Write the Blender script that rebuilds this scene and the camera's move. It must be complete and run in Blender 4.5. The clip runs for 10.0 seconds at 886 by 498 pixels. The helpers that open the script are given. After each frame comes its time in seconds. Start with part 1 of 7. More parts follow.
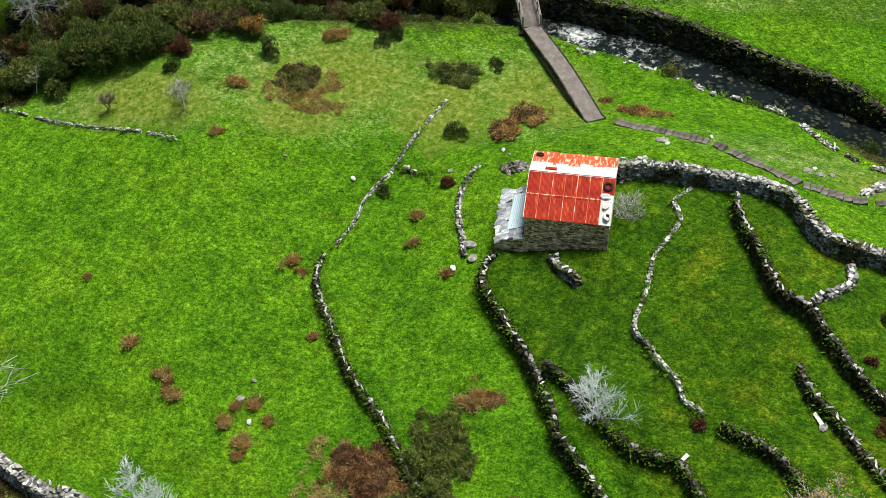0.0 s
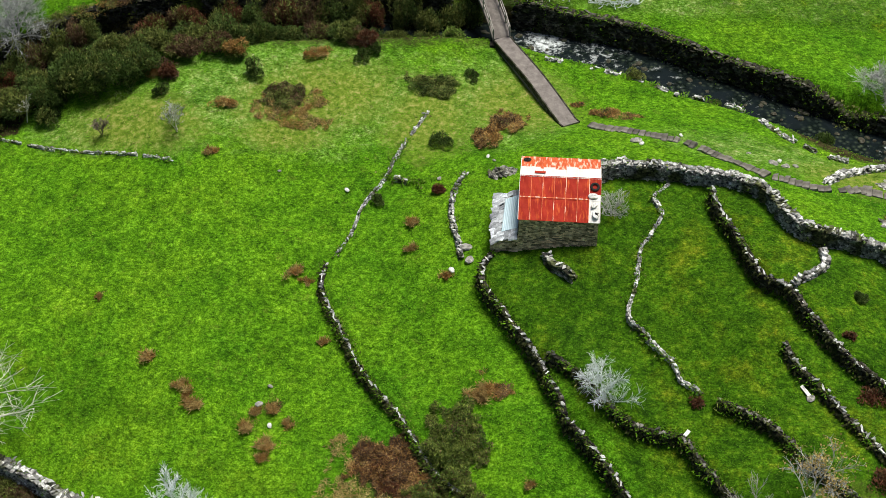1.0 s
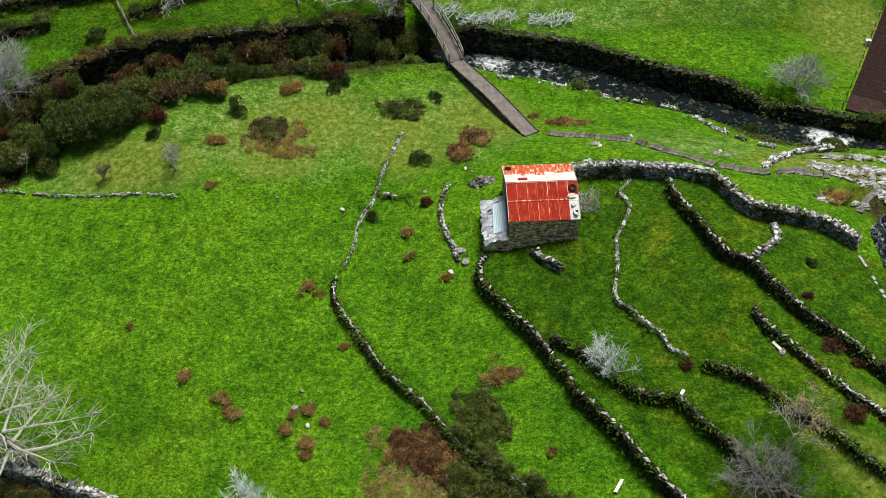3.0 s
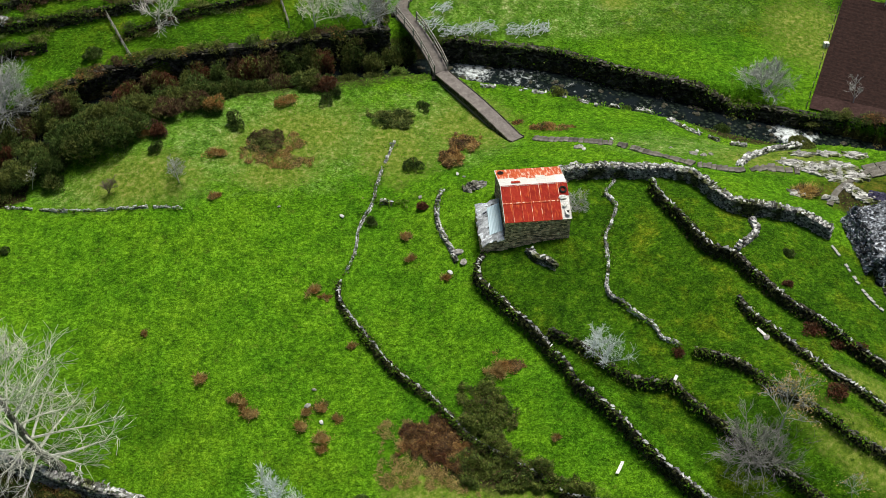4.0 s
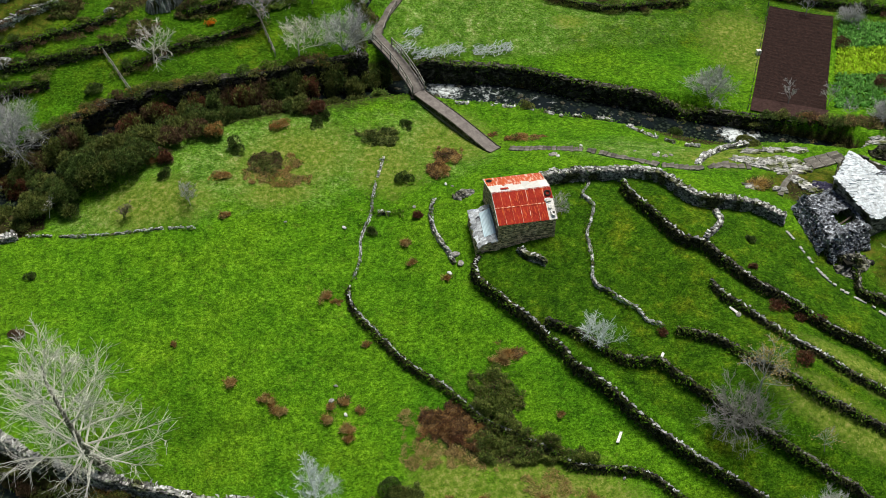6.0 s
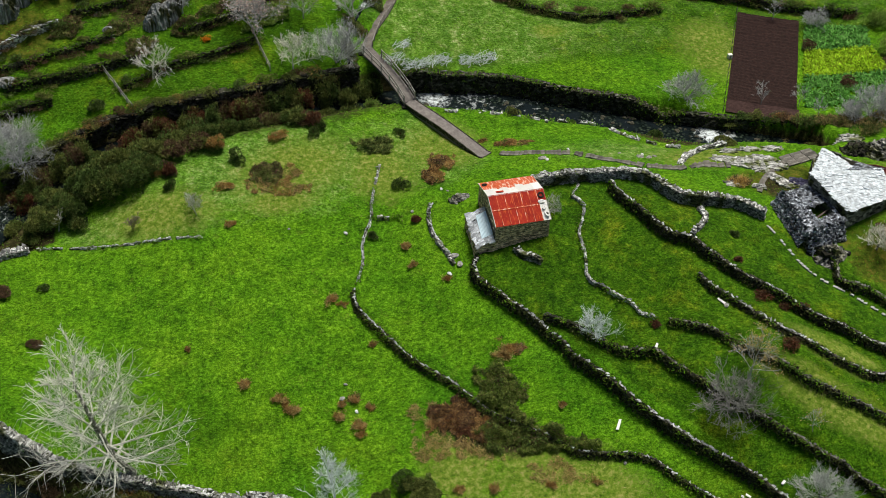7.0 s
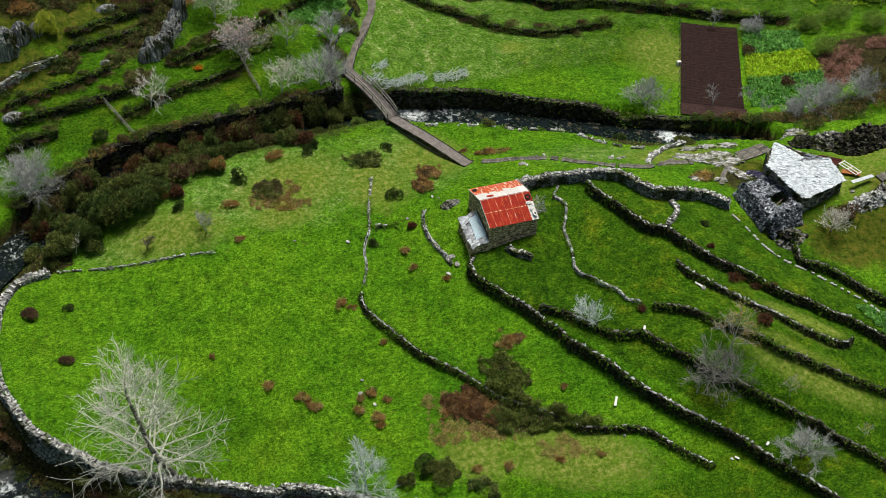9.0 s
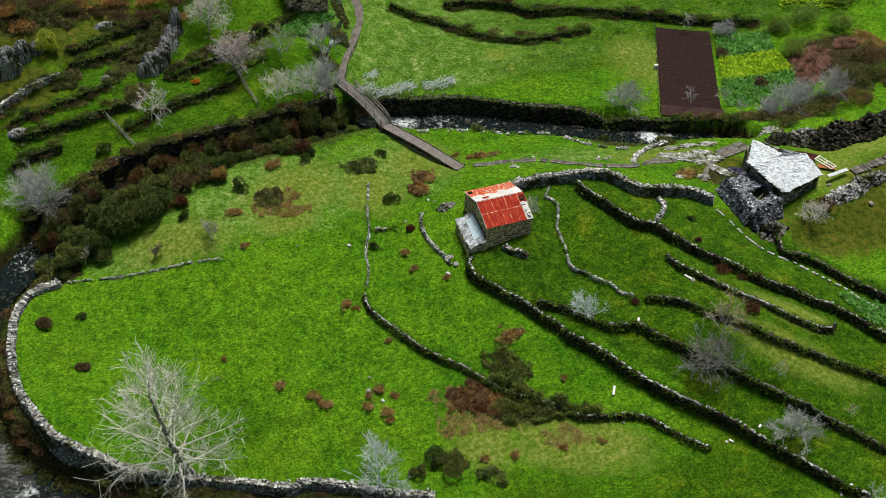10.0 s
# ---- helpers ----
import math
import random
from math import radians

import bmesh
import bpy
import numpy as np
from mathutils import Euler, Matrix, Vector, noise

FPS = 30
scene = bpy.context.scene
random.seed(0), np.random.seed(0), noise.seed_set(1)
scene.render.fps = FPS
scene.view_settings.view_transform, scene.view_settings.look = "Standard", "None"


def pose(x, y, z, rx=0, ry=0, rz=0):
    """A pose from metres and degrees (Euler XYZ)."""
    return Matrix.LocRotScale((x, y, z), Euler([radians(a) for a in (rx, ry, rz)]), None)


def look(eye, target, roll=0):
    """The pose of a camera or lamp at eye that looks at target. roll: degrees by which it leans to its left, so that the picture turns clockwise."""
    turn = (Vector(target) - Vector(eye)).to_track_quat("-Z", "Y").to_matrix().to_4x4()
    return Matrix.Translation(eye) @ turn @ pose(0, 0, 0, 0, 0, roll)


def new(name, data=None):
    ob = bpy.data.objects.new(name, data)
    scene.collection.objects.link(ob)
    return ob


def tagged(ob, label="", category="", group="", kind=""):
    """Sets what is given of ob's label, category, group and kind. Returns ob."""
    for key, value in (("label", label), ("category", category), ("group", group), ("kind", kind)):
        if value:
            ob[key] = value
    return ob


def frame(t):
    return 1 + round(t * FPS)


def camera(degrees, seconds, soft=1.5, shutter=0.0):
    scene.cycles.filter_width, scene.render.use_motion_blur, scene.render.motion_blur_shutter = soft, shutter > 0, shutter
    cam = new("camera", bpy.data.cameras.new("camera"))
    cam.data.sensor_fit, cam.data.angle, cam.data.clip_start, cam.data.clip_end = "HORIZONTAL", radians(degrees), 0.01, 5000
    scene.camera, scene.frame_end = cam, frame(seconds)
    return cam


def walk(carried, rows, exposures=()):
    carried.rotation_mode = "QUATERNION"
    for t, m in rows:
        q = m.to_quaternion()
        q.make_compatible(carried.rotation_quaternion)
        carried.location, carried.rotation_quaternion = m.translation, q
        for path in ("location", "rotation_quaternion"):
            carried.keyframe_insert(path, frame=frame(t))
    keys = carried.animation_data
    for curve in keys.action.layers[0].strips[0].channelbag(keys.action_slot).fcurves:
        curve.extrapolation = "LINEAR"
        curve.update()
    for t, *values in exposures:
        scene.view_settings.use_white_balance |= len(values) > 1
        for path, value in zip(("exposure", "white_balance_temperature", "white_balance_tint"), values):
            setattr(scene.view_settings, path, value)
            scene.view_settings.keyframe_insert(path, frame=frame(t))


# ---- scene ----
# ---------------------------------------------------------------- camera
cam = camera(34.0, 10.0, soft=0.6)
PATH = [
    (0.0, (2.37, -69.52, 62.98), (-14.06, 17.54, -17.95), -1.39),
    (0.5, (-0.60, -72.05, 65.25), (-12.86, 15.56, -15.82), -1.02),
    (1.0, (-3.63, -74.57, 67.50), (-11.91, 13.42, -13.67), -0.73),
    (1.5, (-6.73, -77.04, 69.72), (-11.21, 11.23, -11.44), -0.50),
    (2.0, (-9.87, -79.46, 71.91), (-10.70, 8.99, -9.19), -0.32),
    (2.5, (-13.03, -81.81, 74.05), (-10.42, 6.67, -6.96), -0.12),
    (4.0, (-22.29, -88.32, 80.18), (-10.58, -0.17, -0.40), 1.07),
    (4.5, (-25.36, -90.37, 82.12), (-10.96, -2.44, 1.73), 1.44),
    (5.0, (-28.43, -92.38, 84.04), (-11.48, -4.67, 3.92), 1.77),
    (5.5, (-31.53, -94.34, 85.92), (-12.11, -6.92, 6.05), 2.10),
    (7.0, (-41.14, -99.81, 91.14), (-14.69, -13.34, 12.25), 2.79),
    (7.5, (-44.47, -101.45, 92.66), (-15.76, -15.37, 14.14), 3.02),
    (8.0, (-47.85, -103.04, 94.13), (-16.88, -17.37, 16.01), 3.19),
    (8.5, (-51.27, -104.57, 95.55), (-18.11, -19.33, 17.87), 3.31),
    (9.0, (-54.72, -106.05, 96.93), (-19.40, -21.27, 19.70), 3.38),
    (9.5, (-58.20, -107.50, 98.29), (-20.81, -23.20, 21.50), 3.44),
    (10.0, (-61.69, -108.92, 99.63), (-22.31, -25.13, 23.29), 3.47),
]
walk(cam, [(t, look(eye, target, roll)) for t, eye, target, roll in PATH], exposures=[(0, 0.06), (2.5, -0.13), (5, -0.24), (10, -0.31)])

# ---------------------------------------------------------------- light: bright overcast
world = bpy.data.worlds.new("sky")
scene.world = world
world.use_nodes = True
wn = world.node_tree.nodes
sky = wn.new("ShaderNodeTexSky")
sky.sky_type, sky.sun_disc = "NISHITA", False
sky.sun_elevation, sky.sun_rotation = radians(73), radians(50)
sky.air_density, sky.dust_density = 1.0, 3.0
world.node_tree.links.new(sky.outputs[0], wn["Background"].inputs[0])
wn["Background"].inputs[1].default_value = 0.053
sun = new("sun", bpy.data.lights.new("sun", "SUN"))
sun.data.energy, sun.data.angle, sun.data.color = 4.6, radians(24), (1.0, 0.96, 0.84)
sun.matrix_basis = look((0, 0, 0), (-0.22, -0.19, -1.0))


# ---------------------------------------------------------------- materials
def material(name, colours, scale=1.0, rough=0.9, bump=0.3, bump_scale=None, random_by=None, spread=0.35,
             metal=0.0, patch=None, patch_scale=0.15, fine=None):
    """Colours mixed by noise at two scales; random_by 'island' or 'object' varies the tone piece by piece."""
    m = bpy.data.materials.new(name)
    m.use_nodes = True
    nt = m.node_tree
    n, link = nt.nodes, nt.links.new
    bsdf = n["Principled BSDF"]
    bsdf.inputs["Roughness"].default_value = rough
    bsdf.inputs["Metallic"].default_value = metal
    bsdf.inputs["Specular IOR Level"].default_value = 0.25
    tc = n.new("ShaderNodeTexCoord")
    big = n.new("ShaderNodeTexNoise")
    big.inputs["Scale"].default_value, big.inputs["Detail"].default_value = scale, 8
    big.inputs["Roughness"].default_value = 0.65
    link(tc.outputs["Object"], big.inputs["Vector"])
    ramp = n.new("ShaderNodeValToRGB")
    els = ramp.color_ramp.elements
    while len(els) < len(colours):
        els.new(0.5)
    for i, c in enumerate(colours):
        els[i].position = 0.3 + 0.4 * i / max(1, len(colours) - 1)
        els[i].color = (*c, 1)
    link(big.outputs["Fac"], ramp.inputs["Fac"])
    out = ramp.outputs["Color"]
    if patch:
        pn = n.new("ShaderNodeTexNoise")
        pn.inputs["Scale"].default_value, pn.inputs["Detail"].default_value = patch_scale, 6
        link(tc.outputs["Object"], pn.inputs["Vector"])
        pr = n.new("ShaderNodeValToRGB")
        pr.color_ramp.elements[0].position, pr.color_ramp.elements[1].position = 0.5, 0.62
        link(pn.outputs["Fac"], pr.inputs["Fac"])
        mx = n.new("ShaderNodeMix")
        mx.data_type = "RGBA"
        link(pr.outputs["Color"], mx.inputs["Factor"])
        link(out, mx.inputs["A"])
        mx.inputs["B"].default_value = (*patch, 1)
        out = mx.outputs["Result"]
    if random_by:
        if random_by == "island":
            rnd = n.new("ShaderNodeNewGeometry").outputs["Random Per Island"]
        else:
            rnd = n.new("ShaderNodeObjectInfo").outputs["Random"]
        mr = n.new("ShaderNodeMapRange")
        mr.inputs["To Min"].default_value, mr.inputs["To Max"].default_value = 1 - spread, 1 + spread
        link(rnd, mr.inputs["Value"])
        hs = n.new("ShaderNodeHueSaturation")
        link(out, hs.inputs["Color"])
        link(mr.outputs["Result"], hs.inputs["Value"])
        out = hs.outputs["Color"]
    link(out, bsdf.inputs["Base Color"])
    if bump:
        bn = n.new("ShaderNodeTexNoise")
        bn.inputs["Scale"].default_value, bn.inputs["Detail"].default_value = bump_scale or scale * 4, 6
        link(tc.outputs["Object"], bn.inputs["Vector"])
        bp = n.new("ShaderNodeBump")
        bp.inputs["Strength"].default_value, bp.inputs["Distance"].default_value = bump, 0.1
        link(bn.outputs["Fac"], bp.inputs["Height"])
        link(bp.outputs["Normal"], bsdf.inputs["Normal"])
    return m


def ground_material():
    """Pasture: lush greens mottled by noise; attributes 'dry', 'wild', 'moor' and 'soil' say what grows where, 'short'
    where the turf is darker.
    """
    m = bpy.data.materials.new("pasture")
    m.use_nodes = True
    nt = m.node_tree
    n, link = nt.nodes, nt.links.new
    bsdf = n["Principled BSDF"]
    bsdf.inputs["Roughness"].default_value = 0.95
    bsdf.inputs["Specular IOR Level"].default_value = 0.1
    tc = n.new("ShaderNodeTexCoord")

    def noise_node(scale, detail=6, rough=0.6, stretch=None):
        t = n.new("ShaderNodeTexNoise")
        t.inputs["Scale"].default_value, t.inputs["Detail"].default_value = scale, detail
        t.inputs["Roughness"].default_value = rough
        if stretch:
            mp = n.new("ShaderNodeMapping")
            mp.inputs["Scale"].default_value = stretch
            mp.inputs["Rotation"].default_value = (0, 0, 0.35)
            link(tc.outputs["Object"], mp.inputs["Vector"])
            link(mp.outputs["Vector"], t.inputs["Vector"])
        else:
            link(tc.outputs["Object"], t.inputs["Vector"])
        return t.outputs["Fac"]

    def ramp_node(fac, stops):
        r = n.new("ShaderNodeValToRGB")
        while len(r.color_ramp.elements) < len(stops):
            r.color_ramp.elements.new(0.5)
        for e, (p, c) in zip(r.color_ramp.elements, stops):
            e.position, e.color = p, (*c, 1)
        link(fac, r.inputs["Fac"])
        return r.outputs["Color"]

    def mix(fac, a, b, kind="MIX"):
        x = n.new("ShaderNodeMix")
        x.data_type, x.blend_type = "RGBA", kind
        if isinstance(fac, float):
            x.inputs["Factor"].default_value = fac
        else:
            link(fac, x.inputs["Factor"])
        link(a, x.inputs["A"])
        if isinstance(b, tuple):
            x.inputs["B"].default_value = (*b, 1)
        else:
            link(b, x.inputs["B"])
        return x.outputs["Result"]

    def attribute(name):
        a = n.new("ShaderNodeAttribute")
        a.attribute_name = name
        return a.outputs["Fac"]

    def broken(name, scale, lo, hi):
        """An attribute with an uneven, patchy border."""
        ma = n.new("ShaderNodeMath")
        ma.operation = "ADD"
        link(attribute(name), ma.inputs[0])
        link(noise_node(scale, 7, 0.7), ma.inputs[1])
        mr = n.new("ShaderNodeMapRange")
        mr.inputs["From Min"].default_value, mr.inputs["From Max"].default_value = lo, hi
        link(ma.outputs[0], mr.inputs["Value"])
        return mr.outputs["Result"]

    grass = ramp_node(noise_node(1.7, 9, 0.72), [(0.36, (0.042, 0.120, 0.003)), (0.5, (0.080, 0.216, 0.004)), (0.64, (0.126, 0.296, 0.007))])
    broad = ramp_node(noise_node(0.12, 7, 0.62), [(0.34, (0.60, 0.74, 0.7)), (0.5, (1.0, 1.0, 1.0)), (0.66, (1.28, 1.10, 1.25))])
    grass = mix(1.0, grass, broad, "MULTIPLY")
    sward = ramp_node(noise_node(0.55, 6, 0.65, (0.9, 1.2, 1.0)), [(0.34, (0.66, 0.72, 0.7)), (0.5, (1.0, 1.0, 1.0)), (0.66, (1.20, 1.15, 1.4))])
    grass = mix(1.0, grass, sward, "MULTIPLY")
    fleck = ramp_node(noise_node(3.6, 5, 0.7, (0.9, 1.25, 1.0)), [(0.37, (0.48, 0.54, 0.42)), (0.5, (0.94, 0.94, 0.94)), (0.63, (1.50, 1.42, 2.2))])
    grass = mix(1.0, grass, fleck, "MULTIPLY")
    grain = ramp_node(noise_node(8.5, 3, 0.6), [(0.37, (0.60, 0.64, 0.5)), (0.5, (0.97, 0.97, 0.97)), (0.63, (1.42, 1.34, 1.9))])
    thatch = n.new("ShaderNodeMapRange")
    thatch.inputs["From Min"].default_value, thatch.inputs["From Max"].default_value = 0.56, 0.74
    thatch.inputs["To Max"].default_value = 0.55
    link(noise_node(0.9, 9, 0.75), thatch.inputs["Value"])
    grass = mix(thatch.outputs["Result"], grass, (0.150, 0.190, 0.022))
    grass = mix(1.0, grass, grain, "MULTIPLY")
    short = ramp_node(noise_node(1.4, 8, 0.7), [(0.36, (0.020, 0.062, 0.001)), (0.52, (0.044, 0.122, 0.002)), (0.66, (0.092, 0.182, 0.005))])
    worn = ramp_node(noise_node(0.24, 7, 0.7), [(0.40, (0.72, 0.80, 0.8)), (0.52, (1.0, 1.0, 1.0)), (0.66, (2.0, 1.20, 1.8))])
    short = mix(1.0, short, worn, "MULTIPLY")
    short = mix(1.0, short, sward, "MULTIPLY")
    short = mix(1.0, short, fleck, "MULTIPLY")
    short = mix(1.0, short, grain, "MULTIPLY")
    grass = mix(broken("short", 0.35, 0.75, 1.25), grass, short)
    wild = ramp_node(noise_node(1.1, 8, 0.75), [(0.36, (0.052, 0.125, 0.010)), (0.47, (0.105, 0.225, 0.022)), (0.56, (0.190, 0.300, 0.050)), (0.68, (0.37, 0.385, 0.15))])
    wild = mix(1.0, wild, sward, "MULTIPLY")
    wild = mix(1.0, wild, fleck, "MULTIPLY")
    wild = mix(1.0, wild, grain, "MULTIPLY")
    grass = mix(broken("wild", 0.3, 0.75, 1.35), grass, wild)
    dry = ramp_node(noise_node(2.2, 8, 0.75), [(0.36, (0.060, 0.115, 0.010)), (0.5, (0.145, 0.220, 0.022)), (0.66, (0.33, 0.32, 0.10))])
    grass = mix(broken("dry", 0.5, 0.8, 1.5), grass, dry)
    moor = ramp_node(noise_node(1.3, 8, 0.75), [(0.36, (0.024, 0.040, 0.003)), (0.5, (0.070, 0.100, 0.008)), (0.64, (0.15, 0.125, 0.020))])
    grass = mix(broken("moor", 0.5, 0.85, 1.3), grass, moor)
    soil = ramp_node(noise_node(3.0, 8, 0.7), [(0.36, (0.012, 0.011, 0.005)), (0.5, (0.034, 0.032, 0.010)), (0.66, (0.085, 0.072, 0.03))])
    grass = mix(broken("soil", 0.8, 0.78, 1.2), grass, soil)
    link(grass, bsdf.inputs["Base Color"])
    bp = n.new("ShaderNodeBump")
    bp.inputs["Strength"].default_value, bp.inputs["Distance"].default_value = 0.7, 0.16
    link(noise_node(2.6, 4, 0.6), bp.inputs["Height"])
    link(bp.outputs["Normal"], bsdf.inputs["Normal"])
    return m


PASTURE = ground_material()
STONE = material("dry_stone", [(0.045, 0.044, 0.040), (0.17, 0.166, 0.155), (0.44, 0.43, 0.41)], 2.5, 0.9, 0.5, 9, "island", 0.95, patch=(0.055, 0.062, 0.020), patch_scale=0.6)
# mossy stone; the wall faces' shade is also put into this dark colour
DARK_STONE = material("shaded_mossy_stone", [(0.009, 0.009, 0.006), (0.036, 0.034, 0.025), (0.15, 0.144, 0.122)], 2.5, 0.92, 0.5, 9, "island", 0.95, patch=(0.016, 0.022, 0.005), patch_scale=0.9)
PALE_STONE = material("lichened_stone", [(0.18, 0.18, 0.175), (0.44, 0.445, 0.44), (0.70, 0.71, 0.71)], 3, 0.88, 0.5, 9, "island", 0.7, patch=(0.07, 0.08, 0.03), patch_scale=0.8)
HUT_STONE = material("schist_wall", [(0.15, 0.095, 0.060), (0.56, 0.41, 0.285), (0.82, 0.68, 0.53)], 3, 0.88, 0.5, 10, "island", 0.8)
SLAB = material("grey_slab", [(0.07, 0.064, 0.056), (0.14, 0.130, 0.116), (0.25, 0.238, 0.215)], 1.6, 0.8, 0.3, 12, "object", 0.4)
SLATE = material("pale_slate", [(0.30, 0.335, 0.375), (0.70, 0.76, 0.82), (0.82, 0.88, 0.94)], 3, 0.5, 0.5, 12, "island", 0.24)
DARK_SLATE = material("worn_slate", [(0.022, 0.024, 0.028), (0.15, 0.165, 0.195), (0.58, 0.63, 0.70)], 4, 0.6, 0.5, 12, "island", 1.0)
WALL_STONE = material("grey_wall_stone", [(0.07, 0.070, 0.067), (0.30, 0.30, 0.295), (0.68, 0.685, 0.69)], 2.5, 0.9, 0.5, 9, "island", 0.9, patch=(0.075, 0.085, 0.035), patch_scale=0.6)
# pale lichened caps; the brightness of lit wall tops is partly in the colour
CAP_STONE = material("pale_capstone", [(0.20, 0.202, 0.20), (0.46, 0.465, 0.465), (0.76, 0.77, 0.78)], 4, 0.88, 0.5, 9, "object", 0.75, patch=(0.085, 0.095, 0.04), patch_scale=1.2)
MOSSY_CAP = material("mossy_capstone", [(0.055, 0.055, 0.045), (0.16, 0.155, 0.14), (0.40, 0.39, 0.36)], 4, 0.9, 0.5, 9, "object", 0.9, patch=(0.05, 0.065, 0.02), patch_scale=1.2)
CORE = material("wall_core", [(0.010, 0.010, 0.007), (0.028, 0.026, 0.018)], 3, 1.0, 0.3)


# ---------------------------------------------------------------- building helpers
def part(name, bm, mat, parent=None, label=""):
    """Links a bmesh as one mesh object under a thing or a part."""
    me = bpy.data.meshes.new(name)
    bm.to_mesh(me)
    bm.free()
    me.materials.append(mat)
    ob = new(name, me)
    ob.parent = parent
    if label:
        ob["label"] = label
    return ob


def mesh_part(name, verts, faces, mat, parent=None, label="", smooth=False):
    me = bpy.data.meshes.new(name)
    me.from_pydata(verts.tolist() if isinstance(verts, np.ndarray) else [tuple(v) for v in verts], [], faces.tolist() if isinstance(faces, np.ndarray) else [tuple(f) for f in faces])
    me.materials.append(mat)
    if smooth:
        me.polygons.foreach_set("use_smooth", [True] * len(me.polygons))
    ob = new(name, me)
    ob.parent = parent
    if label:
        ob["label"] = label
    return ob


def thing(name, label, category, at=(0, 0, 0), group="", kind=""):
    ob = new(name)
    ob.location = at
    return tagged(ob, label, category, group, kind)


def box(bm, x0, y0, z0, x1, y1, z1):
    vs = [bm.verts.new(p) for p in ((x0, y0, z0), (x1, y0, z0), (x1, y1, z0), (x0, y1, z0), (x0, y0, z1), (x1, y0, z1), (x1, y1, z1), (x0, y1, z1))]
    for f in ((0, 3, 2, 1), (4, 5, 6, 7), (0, 1, 5, 4), (1, 2, 6, 5), (2, 3, 7, 6), (3, 0, 4, 7)):
        bm.faces.new([vs[i] for i in f])


CUBE = np.array([(-1, -1, -1), (1, -1, -1), (1, 1, -1), (-1, 1, -1), (-1, -1, 1), (1, -1, 1), (1, 1, 1), (-1, 1, 1)], float) * 0.5
CUBE_FACES = np.array([(0, 3, 2, 1), (4, 5, 6, 7), (0, 1, 5, 4), (1, 2, 6, 5), (2, 3, 7, 6), (3, 0, 4, 7)])


def stones(centres, sizes, yaws, rng, rough=0.16, tilt=0.12):
    """Uneven blocks: their joined vertices and faces."""
    c, s, a = np.asarray(centres, float), np.asarray(sizes, float), np.asarray(yaws, float)
    n = len(c)
    v = CUBE[None] + rng.normal(0, rough * 0.5, (n, 8, 3))
    v = v * s[:, None, :]
    tx, ty = rng.normal(0, tilt, n)[:, None], rng.normal(0, tilt, n)[:, None]
    z = v[..., 2] + v[..., 0] * tx + v[..., 1] * ty
    ca, sa = np.cos(a)[:, None], np.sin(a)[:, None]
    x = v[..., 0] * ca - v[..., 1] * sa
    y = v[..., 0] * sa + v[..., 1] * ca
    v = np.stack([x, y, z], -1) + c[:, None, :]
    f = CUBE_FACES[None] + 8 * np.arange(n)[:, None, None]
    return v.reshape(-1, 3), f.reshape(-1, 4)


# ---------------------------------------------------------------- plan of the valley
# ground levels (x, y, z) by area
FIELD_LEVELS = [(-21.8, 0.6, -4.5), (-22.5, -9.5, -7.8), (-30.8, -6.2, -7), (-34.7, 16.2, -1.3), (-29.3, 10, -2.3), (-27.5, 18.9, -0.9), (-48, 15, -5), (-48.1, -10.8, -9.3), (-45.2, -12.1, -10.1), (-41.0, -13.8, -10.6), (-37.8, -15.2, -10.9), (-33.7, -17.1, -11.1), (-30.2, -18.0, -11.0), (-25.0, -21.5, -10.6), (-51.6, -5, -7.2), (-12, -21, -8.4), (-16.3, 6, -2.7), (-12, 11.4, -1.4), (-13, 1.7, -3), (-9.6, 8.3, -1)]
TERRACE_LEVELS = [(-4.5, -9.0, -4.0), (0.8, -19.7, -6.6), (7.4, -28, -8.8), (13.5, -28, -7.4), (0.4, -13.0, -2.6), (3, -13.9, -3.2), (7.9, -12.6, -1.9), (-1.5, -2.6, -1.2), (2.5, -1.7, -0.7), (0, 0, -0.1), (-7.3, -0.3, -1.6), (12.3, -9.7, 0.3), (13.6, -12.5, -0.9), (12.8, -4.9, 1.5), (15, -2.4, 2.0), (4.8, 5.0, 0.7), (7.7, 3.6, 1.3), (22.6, -1.5, 0.4), (16.9, -19.1, -1.2), (25, -20.9, -3.2), (10.2, -20.4, -3.2), (35, -9.5, -2.2), (33, -6.7, 0.3), (37, -6.4, 0.7), (42, -5.2, 1.1), (30.4, -7.4, -0.9)]
RIVERSIDE_LEVELS = [(-3, 7.5, 0.7), (2.6, 10.5, 1), (12.3, 6.4, 1.9), (-1.6, 15.3, -1.3), (9.8, 18, -1.5), (22, 9, 0.2), (30, 4, 0.2), (-8, 19, -1.0), (-18, 20, -0.6), (40, 2, 0), (17, 14.6, -1.9), (21, 12.9, -2.0), (24.0, 12.2, -1.7), (27.6, 10.6, -0.2), (31.5, 8.8, 0.1), (36, 7.0, 0.2)]
FAR_LEVELS = [(3.1, 28.2, 0.4), (-7.4, 30, 2.4), (24.8, 22, -1.0), (28, 18.5, -1.2), (35.5, 14.5, -1.5), (38, 36, -0.6), (45, 34, -0.8), (-6.6, 29.2, 0.9), (1.4, 27.7, 0.4), (8.7, 24.8, 0), (15.9, 21.2, -0.1), (20.9, 18.8, -0.6), (-27.7, 34.6, 4.2), (-37, 27.7, 0.8), (-49, 26, -1.5), (-50, 45, 11), (-25, 60, 15), (10, 55, 5), (50, 60, 4), (60, 25, 2), (60, -10, 2), (-70, 30, 4)]
